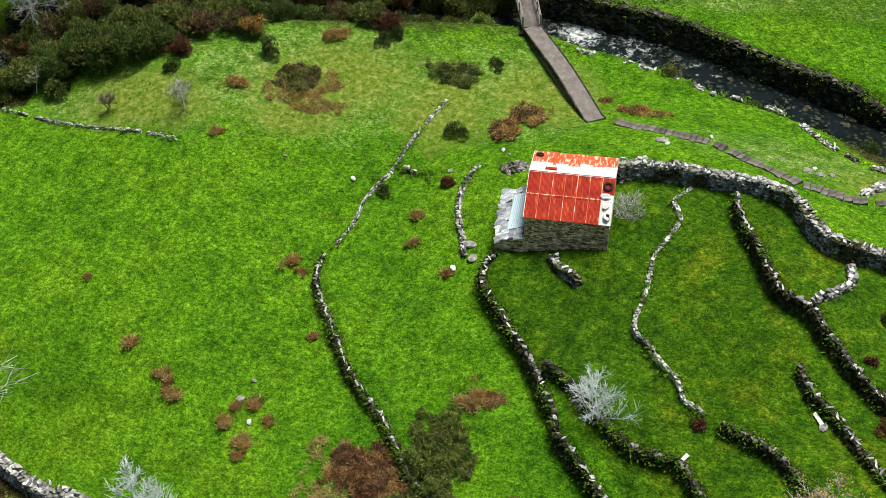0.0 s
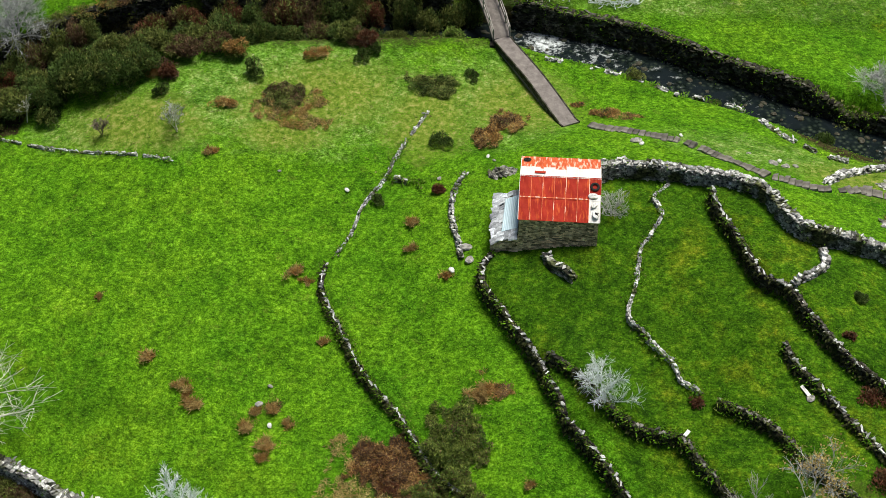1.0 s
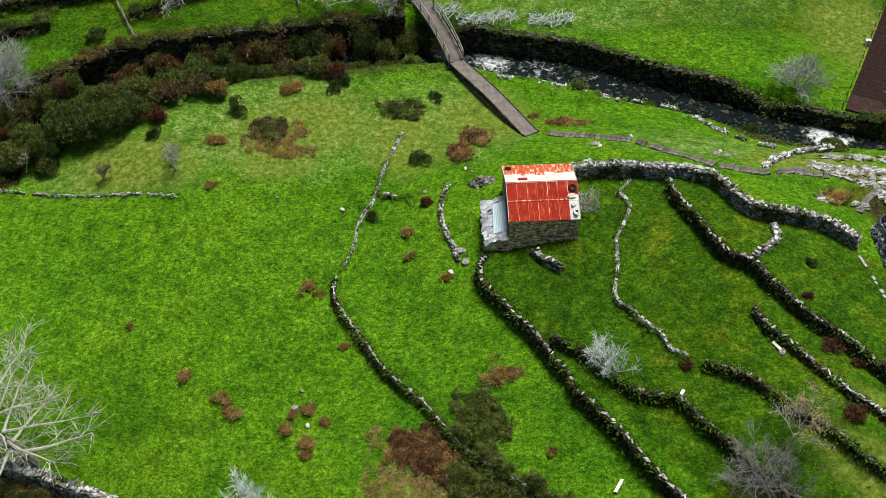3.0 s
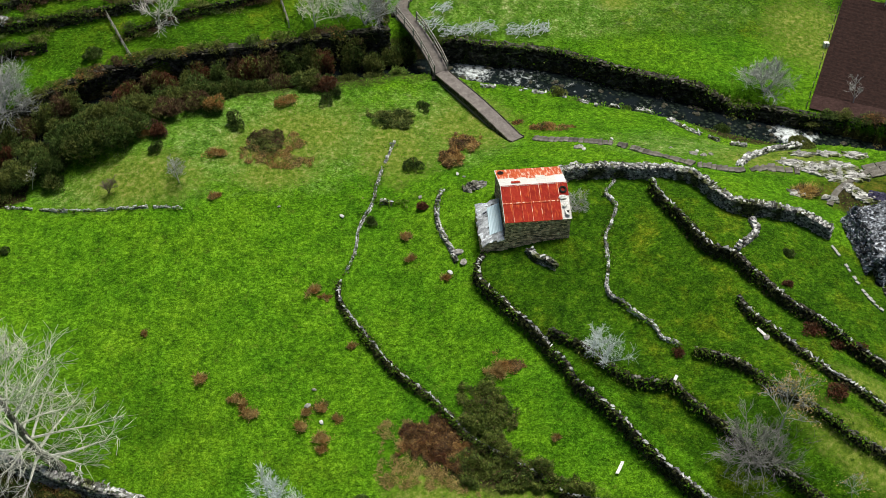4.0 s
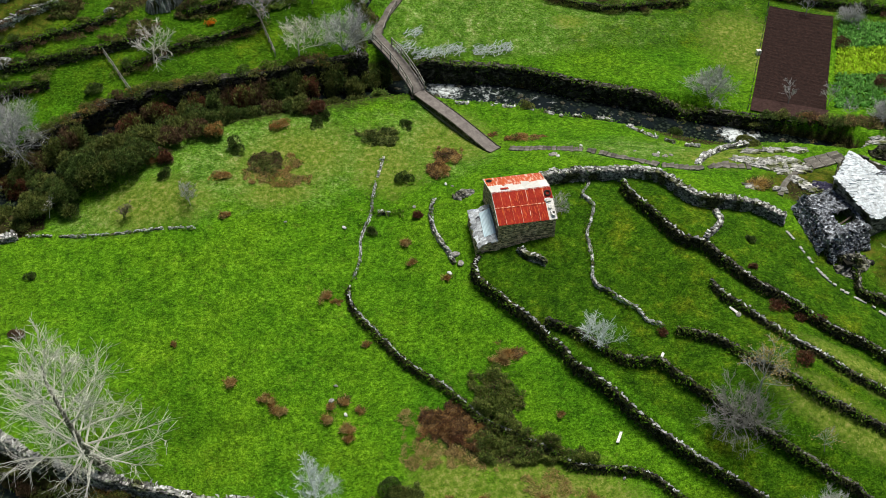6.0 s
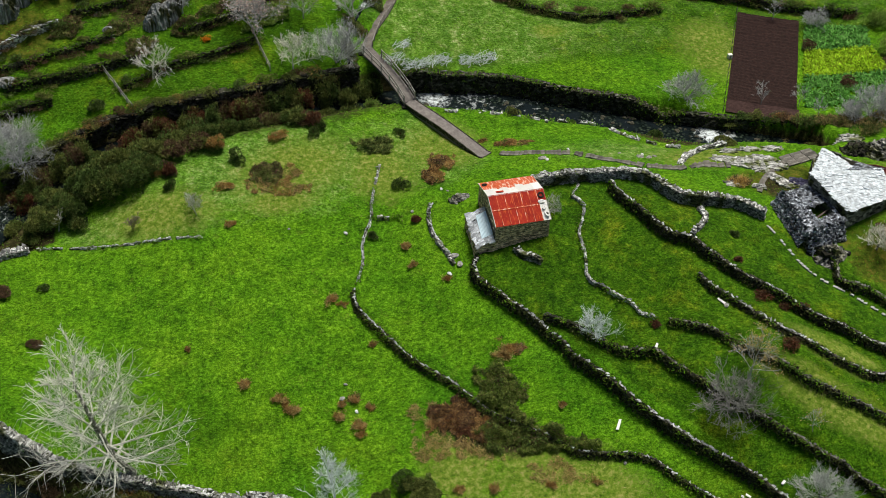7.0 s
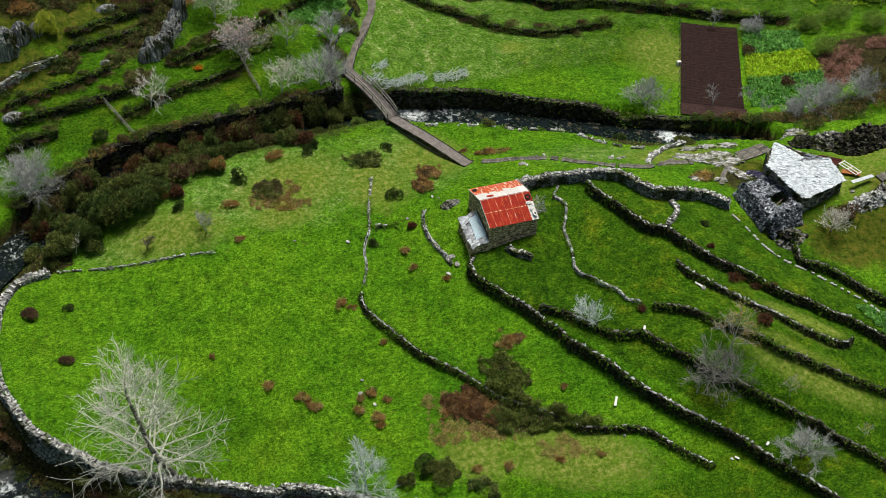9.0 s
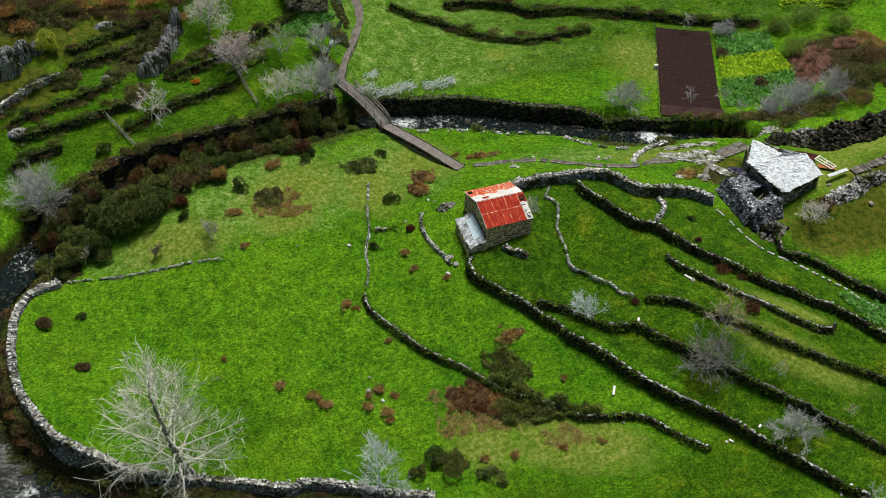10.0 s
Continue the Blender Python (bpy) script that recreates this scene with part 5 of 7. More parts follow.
def masonry(corners, low, parent, mat, seed, course=0.2, long=0.42, open_side=None):
    """Stone walls round a plan; each corner has its own top height."""
    rng = np.random.default_rng(seed)
    n = len(corners)
    for i in range(n):
        if i == open_side:
            continue
        a, b = corners[i], corners[(i + 1) % n]
        ln = math.hypot(b[0] - a[0], b[1] - a[1])
        top = lambda u, a=a, b=b, ln=ln: a[2] + (b[2] - a[2]) * u / ln + 0.08 * noise.noise((u * 1.5, seed, i))
        v, f = coursed_face(a[:2], b[:2], low, top, rng, 0.45, course, long)
        tagged(mesh_part("wall", v - np.array(parent.location), f, mat, parent), kind="stuff")


def slate_house():
    base = -0.9
    root = thing("slate_house", "low stone house with a pale grey slate roof", "house", (31, -2, base))
    o = np.array((31, -2, base))
    roof = [np.array(c) - o for c in ((27.1, -0.8, 3.35), (34.2, -1.6, 3.3), (34.6, -4.4, 2.4), (29.0, -5.6, 2.1))]
    slate_slope(roof, SLATE, root, 81, 0.44, mess=0.10)
    wing = [np.array(c) - o for c in ((30.6, 3.5, 2.75), (31.6, 1.0, 2.9), (31.5, -0.9, 3.25), (27.2, -0.7, 3.25))]
    slate_slope([wing[0], wing[1], wing[2], wing[3]], SLATE, root, 82, 0.42, mess=0.12)
    back = [np.array(c) - o for c in ((34.2, -1.5, 3.3), (31.4, -0.8, 3.3), (33.5, 1.2, 2.2), (35.4, -0.2, 2.2))]
    slate_slope(back, DARK_SLATE, root, 83, 0.5)
    plan = [(29.0, -5.4, 2.0), (34.5, -4.3, 2.3), (35.2, -0.4, 2.2), (31.4, 3.2, 2.5), (29.4, 2.9, 2.6), (27.3, -0.6, 3.2)]
    masonry(plan, base - .6, root, STONE, 84)
    core = [(x * 0.97 + 31.3 * 0.03 - o[0], y * 0.97 - 1.2 * 0.03 - o[1], 0) for x, y, _ in plan] + [(x * 0.97 + 31.3 * 0.03 - o[0], y * 0.97 - 1.2 * 0.03 - o[1], z - 0.12 - o[2]) for x, y, z in plan]
    n = len(plan)
    mesh_part("wall_core", core, [tuple(range(n, 2 * n))] + [(i, (i + 1) % n, n + (i + 1) % n, n + i) for i in range(n)], CORE, root)
    return root


def ruin():
    base = -2.0
    root = thing("ruined_barn", "roofless stone barn with a collapsed slate roof", "ruin", (26, -3.5, base))
    o = np.array((26, -3.5, base))
    plan = [(24.2, -7.0, 1.0), (28.6, -5.9, 1.1), (28.0, -0.2, 1.6), (23.5, -1.4, 1.3)]
    masonry(plan, base, root, STONE, 91, 0.2, 0.4)
    slate_slope([np.array(c) - o for c in ((23.5, -1.4, 1.55), (27.9, -0.3, 1.8), (28.5, -5.8, 1.2), (24.2, -7.0, 1.15))], DARK_SLATE, root, 92, 0.30, 0, (0.70, 0.62, 0.24, 0.15), 0.06, 0.26)
    slate_slope([np.array(c) - o for c in ((23.6, -1.6, 1.5), (25.2, -1.2, 1.6), (25.9, -6.4, 1.05), (24.3, -6.9, 1.05))], DARK_SLATE, root, 93, 0.34, 0.06, None, 0.08, 0.34)
    # near-black block that shows through the hole in the slates
    inner = [(x * .9 + 2.6 - o[0], y * .9 - .35 - o[1], z) for z in (0, 0.6) for x, y, _ in plan]
    mesh_part("rubble_floor", inner, CUBE_FACES, CORE, root)
    rng = np.random.default_rng(94)
    for i in range(3):
        bm = bmesh.new()
        x, y = 26.2 + .5 * i, -4.6 + .3 * i
        beam(bm, (x - o[0] - .9, y - o[1] - .3, 2.6), (x - o[0] + .9, y - o[1] + .4, 2.9), 0.12)
        part("roof_beam", bm, WOOD_DARK, root)
    return root


slate_house()
ruin()
# timber and old window frames stacked behind the house
RED_WOOD = material("red_brown_wood", [(0.06, 0.016, 0.014), (0.12, 0.032, 0.026)], 3, 0.85, 0.3, 12, "object", 0.3)
ORANGE_WOOD = material("orange_board", [(0.34, 0.12, 0.04), (0.46, 0.17, 0.06)], 3, 0.8, 0.2)
for i in range(7):
    bm = bmesh.new()
    beam(bm, (35.0 + .15 * i, 2.3 - .12 * i, gz(35.4, 1.8) + .5 + .05 * i), (36.9 + .12 * i, -.5 + .1 * i, gz(37, -.5) + .45 + .04 * i), 0.14, 0.07)
    tagged(part("plank", bm, RED_WOOD), "dark red-brown plank in a leaning stack", "plank", "stacked planks")
wf = thing("window_frame", "old white wooden window frame lying on a board", "window frame", (37.8, -1.5, gz(37.8, -1.5) + 0.5))
for a, b in (((-.9, 1.1), (-.3, -1.3)), ((-.45, 1.2), (.15, -1.2)), ((0, 1.3), (.6, -1.1)), ((-.9, 1.1), (0, 1.3)), ((-.3, -1.3), (.6, -1.1)), ((-.6, -.1), (.3, .1))):
    bm = bmesh.new()
    beam(bm, (*a, 0), (*b, 0.1), 0.12, 0.08)
    part("frame_bar", bm, WHITE_SHEET, wf)
bm = bmesh.new()
beam(bm, (36.6, -1.5, gz(36.6, -1.5) + .35), (38.2, -2.8, gz(38.2, -2.8) + .35), 0.7, 0.06)
tagged(part("board", bm, ORANGE_WOOD), "orange-brown board lying behind the house", "board")
bm = bmesh.new()
beam(bm, (36.0, -4.3, gz(36, -4.3) + .9), (39.0, -3.9, gz(39, -3.9) + .7), 0.5, 0.07)
tagged(part("roof_slab", bm, SLATE), "long pale slab laid over the steps", "slab")

# slumped slates and rubble that lean on the ruin's outer wall
rng = np.random.default_rng(95)
u, w_ = rng.random(900), rng.random(900)
qx = np.where(u < .55, 24.0 - .9 * w_ + .35 * u, 24.2 + 4.4 * (u - .55) / .45)
qy = np.where(u < .55, -1.2 - 5.8 * u / .55, -7.0 + 1.1 * (u - .55) / .45 - .9 * w_)
qz = ground_z(qx, qy) + (1 - w_) * 1.9
v, f = stones(np.stack([qx, qy, qz], 1), np.stack([rng.uniform(.2, .5, 900), rng.uniform(.14, .34, 900), rng.uniform(.05, .16, 900)], 1), rng.uniform(0, 3.1, 900), rng, .3, .5)
tagged(mesh_part("fallen_slates", v, f, DARK_SLATE), "fallen dark slates heaped against the ruined barn", "rubble", kind="stuff")
# crumpled dark purple sheet on the ground beside the ruin
PURPLE_SHEET = material("purple_sheet", [(0.035, 0.032, 0.075), (0.075, 0.07, 0.15), (0.14, 0.135, 0.24)], 2.0, 0.5, 0.5, 6)
bm = bmesh.new()
grid = [[bm.verts.new((.16 * i - 1.0, .16 * j - .7, .34 + .22 * noise.noise((i * .35, j * .35, 4)) + .10 * noise.noise((i * .9, j * .9, 8)) - .02 * abs(i - 6) - .03 * abs(j - 4))) for j in range(9)] for i in range(13)]
for i in range(12):
    for j in range(8):
        bm.faces.new((grid[i][j], grid[i + 1][j], grid[i + 1][j + 1], grid[i][j + 1]))
bmesh.ops.solidify(bm, geom=bm.faces[:], thickness=0.02)
crumpled_sheet = part("tarpaulin", bm, PURPLE_SHEET)
crumpled_sheet.location = (27.4, 1.6, gz(27.4, 1.6))
crumpled_sheet.rotation_euler = (0, 0, -.5)
tagged(crumpled_sheet, "crumpled dark purple sheet between the ruin and the house", "tarpaulin")

# stone cottage at the top of the path
cot = thing("stone_cottage", "small dark stone cottage among kale beds on the slope", "house", (-11.1, 44.6, gz(-11.1, 44.6) - .3))
o = np.array(cot.location)
plan = [(-13.6, 42.6, o[2] + 3.2), (-8.6, 42.6, o[2] + 3.2), (-8.6, 46.6, o[2] + 3.2), (-13.6, 46.6, o[2] + 3.2)]
masonry(plan, o[2] - .5, cot, HUT_STONE, 97)
slate_slope([np.array(c) - o for c in ((-13.9, 44.6, o[2] + 4.6), (-8.3, 44.6, o[2] + 4.6), (-8.3, 42.3, o[2] + 3.2), (-13.9, 42.3, o[2] + 3.2))], DARK_SLATE, cot, 98)
slate_slope([np.array(c) - o for c in ((-13.9, 44.6, o[2] + 4.6), (-8.3, 44.6, o[2] + 4.6), (-8.3, 46.9, o[2] + 3.2), (-13.9, 46.9, o[2] + 3.2))], DARK_SLATE, cot, 99)
# solid near-black blocks stand in for the unlit window openings
for xx in (-12.3, -9.8):
    bm = bmesh.new()
    box(bm, xx - .35 - o[0], 42.42 - o[1], 1.3, xx + .35 - o[0], 42.6 - o[1], 2.2)
    part("window", bm, TYRE, cot, "near-black block standing in for an unlit window opening")


# ---------------------------------------------------------------- plants
def leafy(name, colours, spread=0.5, rough=0.8, scale=1.5):
    """Leaves and blades: light passes through them in part."""
    m = material(name, colours, scale, rough, 0, None, "island", spread)
    n, link = m.node_tree.nodes, m.node_tree.links.new
    b = n["Principled BSDF"]
    t, x = n.new("ShaderNodeBsdfTranslucent"), n.new("ShaderNodeMixShader")
    x.inputs[0].default_value = 0.4
    link(b.inputs["Base Color"].links[0].from_socket, t.inputs["Color"])
    link(b.outputs[0], x.inputs[1])
    link(t.outputs[0], x.inputs[2])
    link(x.outputs[0], n["Material Output"].inputs["Surface"])
    return m


BROOM = leafy("broom_leaf", [(0.019, 0.038, 0.008), (0.070, 0.121, 0.024), (0.216, 0.290, 0.081)], 0.75)
OLIVE = leafy("bramble_leaf", [(0.041, 0.054, 0.011), (0.142, 0.173, 0.038), (0.324, 0.344, 0.108)], 0.75)
BROWN = leafy("withered_stem", [(0.052, 0.031, 0.016), (0.130, 0.081, 0.044), (0.260, 0.176, 0.104)], 0.6)
RUST = leafy("dead_bracken", [(0.19, 0.095, 0.024), (0.38, 0.220, 0.068), (0.58, 0.40, 0.16)])
STRAW = leafy("dry_grass", [(0.26, 0.18, 0.070), (0.42, 0.31, 0.12), (0.58, 0.46, 0.20)])
RED_LEAF = leafy("russet_leaf", [(0.070, 0.026, 0.014), (0.14, 0.056, 0.028), (0.23, 0.11, 0.055)])
GREEN_LEAF = leafy("willow_leaf", [(0.105, 0.189, 0.031), (0.203, 0.315, 0.056), (0.336, 0.434, 0.098)])
YELLOW_LEAF = leafy("yellow_leaf", [(0.264, 0.432, 0.018), (0.456, 0.660, 0.036), (0.696, 0.840, 0.084)])
BRAMBLE = leafy("bramble_tangle", [(0.034, 0.050, 0.008), (0.130, 0.180, 0.028), (0.310, 0.350, 0.085)], 0.7, scale=3.0)
YELLOW_GREEN = leafy("yellow_green_leaf", [(0.170, 0.238, 0.020), (0.374, 0.442, 0.043), (0.612, 0.646, 0.085)])
KALE = leafy("kale_leaf", [(0.091, 0.255, 0.046), (0.182, 0.437, 0.091), (0.364, 0.655, 0.200)])
FALLEN = leafy("fallen_bracken", [(0.228, 0.114, 0.084), (0.396, 0.222, 0.168), (0.600, 0.384, 0.300)])
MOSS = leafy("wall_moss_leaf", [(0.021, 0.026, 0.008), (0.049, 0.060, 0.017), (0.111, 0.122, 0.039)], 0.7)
GRASS_BLADE = leafy("grass_blade", [(0.060, 0.165, 0.004), (0.115, 0.290, 0.006), (0.20, 0.40, 0.014)], 0.3)
ORANGE_LEAF = leafy("orange_leaf", [(0.62, 0.22, 0.012), (0.85, 0.38, 0.03)], 0.3)
PETAL = leafy("blossom", [(0.45, 0.42, 0.40), (0.62, 0.58, 0.55), (0.78, 0.74, 0.70)], 0.3)
PINK_PETAL = leafy("pink_blossom", [(0.425, 0.275, 0.275), (0.600, 0.450, 0.425), (0.750, 0.650, 0.575)], 0.35)
PALE_BARK = material("pale_bark", [(0.46, 0.445, 0.41), (0.66, 0.645, 0.60), (0.82, 0.805, 0.76)], 5, 0.9, 0.3, 20, "island", 0.25)
TRUNK_BARK = material("dark_bark", [(0.05, 0.043, 0.037), (0.20, 0.18, 0.165), (0.50, 0.48, 0.45)], 3, 0.92, 0.5, 16)
GREY_BARK = material("grey_bark", [(0.26, 0.262, 0.27), (0.44, 0.443, 0.455), (0.62, 0.626, 0.64)], 5, 0.9, 0.3, 20, "island", 0.3)
DULL_BARK = material("dull_grey_bark", [(0.13, 0.125, 0.122), (0.24, 0.232, 0.228), (0.40, 0.39, 0.385)], 5, 0.9, 0.3, 20, "island", 0.35)
BROWN_TWIG = material("brown_twig", [(0.09, 0.07, 0.055), (0.18, 0.145, 0.115), (0.30, 0.25, 0.21)], 5, 0.9, 0.3, 20, "island", 0.3)
SILVER_BARK = material("silver_bark", [(0.46, 0.50, 0.53), (0.64, 0.69, 0.73), (0.80, 0.85, 0.88)], 5, 0.9, 0.3, 20, "island", 0.25)


def blades(base, tip, width, rng):
    """Narrow leaves, each a bent pair of triangles, from base to tip."""
    n = len(base)
    d = tip - base
    ln = np.linalg.norm(d, axis=1, keepdims=True) + 1e-9
    s = np.cross(d, np.array([0, 0, 1.0]) + rng.normal(0, .45, (n, 3)))
    s /= np.linalg.norm(s, axis=1, keepdims=True) + 1e-9
    s = s * np.asarray(width).reshape(-1, 1)
    mid = base + d * 0.55 + np.array([0, 0, 0.12]) * ln * 0.4
    v = np.stack([base, mid - s, mid + s, tip], 1).reshape(-1, 3)
    i = 4 * np.arange(n)[:, None]
    f = np.concatenate([i + np.array([0, 1, 2]), i + np.array([1, 3, 2])])
    return v, f


def mound(n, rx, ry, h, rng, lumps=5, shell=0.55):
    """Points on and in an uneven, lumpy mound, with the way out of it at each."""
    lumps = int(lumps * 1.8)
    c = np.concatenate([rng.uniform(-.66, .66, (lumps, 2)) * [rx, ry], rng.uniform(.05, .5, (lumps, 1)) * h], 1)
    r = rng.uniform(.24, .66, lumps)
    c[0], r[0] = (0, 0, .3 * h), .68
    k = rng.integers(0, lumps, n)
    d = rng.normal(0, 1, (n, 3))
    d[:, 2] = np.abs(d[:, 2]) * 0.9 - 0.15
    d /= np.linalg.norm(d, axis=1, keepdims=True)
    q = rng.uniform(shell, 1, (n, 1)) ** 0.5
    p = c[k] + d * q * r[k][:, None] * np.array([rx, ry, h * 0.9])
    p[:, 2] = np.maximum(p[:, 2], 0.02 * h)
    return p, d


def shrub(at, rx, ry, h, mat, label, seed, n=500, leaf=0.28, upright=0.5, name="shrub", category="shrub", group="", lumps=5, width=0.16, second=None):
    """A lumpy shrub of stems and many small sprays."""
    rng = np.random.default_rng(seed)
    x, y = at
    z = gz(x, y)
    root = thing(name, label, category, (x, y, z), group)
    stems, faces = [], []
    for i in range(5):
        a = rng.uniform(0, 6.28)
        tip = np.array([math.cos(a) * rx * .5, math.sin(a) * ry * .5, h * .7])
        for q, w in ((np.array([math.cos(a) * .06, math.sin(a) * .06, -.15]), .05), (tip, .012)):
            for b in range(3):
                stems.append(q + np.array([math.cos(b * 2.09), math.sin(b * 2.09), 0]) * w)
        k = 6 * i
        faces += [(k + b, k + (b + 1) % 3, k + 3 + (b + 1) % 3, k + 3 + b) for b in range(3)]
    mesh_part("stem", stems, faces, BROWN, root)
    for m, cnt in ((mat, n), (second, int(n * 0.35))):
        if m is None:
            continue
        p, d = mound(cnt, rx, ry, h, rng, lumps)
        way = d * (1 - upright) + np.array([0, 0, 1]) * upright + rng.normal(0, .5, d.shape)
        way /= np.linalg.norm(way, axis=1, keepdims=True)
        ln = leaf * rng.uniform(.6, 1.4, (cnt, 1))
        v, f = blades(p - way * ln * .4, p + way * ln * .6, leaf * width * rng.uniform(.7, 1.4, cnt), rng)
        tagged(mesh_part("foliage", v, f, m, root), kind="stuff")
    return root


def clump(x, y, scale, seed):
    """Smooth noise at each place of the plan."""
    return np.array([noise.noise((a * scale, b * scale, seed * 1.37)) for a, b in zip(x, y)])


def carpet(name, label, category, patches, h, mats, seed, density, leaf, width, group="", ragged=.55):
    """Low growth over ragged patches of ground, lumpy, of several plants that mingle; mats: (material, share)."""
    rng = np.random.default_rng(seed)
    root = thing(name, label, category, (patches[0][0], patches[0][1], gz(*patches[0][:2])), group)
    off = np.array(root.location)
    px, py, rise = [], [], []
    for cx, cy, rx, ry, turn in patches:
        n = int(density * rx * ry * 16)
        u = rng.uniform(-1.5, 1.5, (n, 2))
        c, s_ = math.cos(radians(turn)), math.sin(radians(turn))
        x, y = cx + u[:, 0] * rx * c - u[:, 1] * ry * s_, cy + u[:, 0] * rx * s_ + u[:, 1] * ry * c
        edge = np.hypot(u[:, 0], u[:, 1]) + ragged * clump(x, y, .55, seed) + .7 * ragged * clump(x, y, 1.6, seed + 5)
        ok = edge < 1 - .25 * rng.random(n) * ragged
        lump = np.clip(.55 + .9 * clump(x, y, .9, seed + 9) + .5 * clump(x, y, 2.2, seed + 3), .08, 1.5)
        px.append(x[ok])
        py.append(y[ok])
        rise.append((h * np.sqrt(np.clip(1.15 - edge, .05, 1)) * lump)[ok])
    x, y, rise = np.concatenate(px), np.concatenate(py), np.concatenate(rise)
    z = ground_z(x, y)
    for k, (m, share) in enumerate(mats):
        want = rng.random(len(x)) < np.clip(share * (1 + 2.2 * clump(x, y, .8, seed + 20 + 7 * k)), .03, 1)
        n = int(want.sum())
        if n < 4:
            continue
        b = np.stack([x[want], y[want], z[want] + rise[want] * rng.uniform(.25, 1, n)], 1) - off
        d = rng.normal(0, 1, (n, 3)) * [1, 1, .45] + [0, 0, .35]
        d /= np.linalg.norm(d, axis=1, keepdims=True)
        v, f = blades(b - d * leaf * .3, b + d * leaf * rng.uniform(.4, 1, (n, 1)), leaf * width * rng.uniform(.6, 1.4, n), rng)
        tagged(mesh_part("foliage", v, f, m, root), kind="stuff")
    return root


def tussock(at, r, h, mat, label, seed, n=160, group="tussocks", name="grass_tussock", category="grass tussock", second=None):
    """Blades that fan out from a few crowns."""
    rng = np.random.default_rng(seed)
    x, y = at
    root = thing(name, label, category, (x, y, gz(x, y)), group)
    for m, cnt in ((mat, n * 2), (second, n)):
        if m is None:
            continue
        c = rng.normal(0, .45 * r, (6, 2))
        b = np.concatenate([c[rng.integers(0, 6, cnt)] + rng.normal(0, .12 * r, (cnt, 2)), np.full((cnt, 1), -.05)], 1)
        a = rng.uniform(0, 6.28, cnt)
        o = rng.uniform(.15, .8, cnt) * r
        tip = b + np.stack([np.cos(a) * o, np.sin(a) * o, h * rng.uniform(.3, .85, cnt)], 1)
        v, f = blades(b, tip, .014 + .014 * rng.random(cnt), rng)
        tagged(mesh_part("tuft", v, f, m, root), kind="stuff")
    return root


def tube(p, r, sides):
    """A tapered tube along points."""
    p = np.asarray(p)
    d = np.gradient(p, axis=0)
    d /= np.linalg.norm(d, axis=1, keepdims=True) + 1e-9
    ref = np.array([0.3, 0.9, 0.31])
    s = np.cross(d, ref)
    s /= np.linalg.norm(s, axis=1, keepdims=True) + 1e-9
    u = np.cross(d, s)
    a = 2 * np.pi * np.arange(sides) / sides
    v = p[:, None] + (np.cos(a)[None, :, None] * s[:, None] + np.sin(a)[None, :, None] * u[:, None]) * np.asarray(r)[:, None, None]
    n = len(p)
    i = np.arange(n * sides).reshape(n, sides)
    j = np.roll(i, -1, 1)
    f = np.stack([i[:-1], j[:-1], j[1:], i[1:]], -1).reshape(-1, 4)
    return v.reshape(-1, 3), f


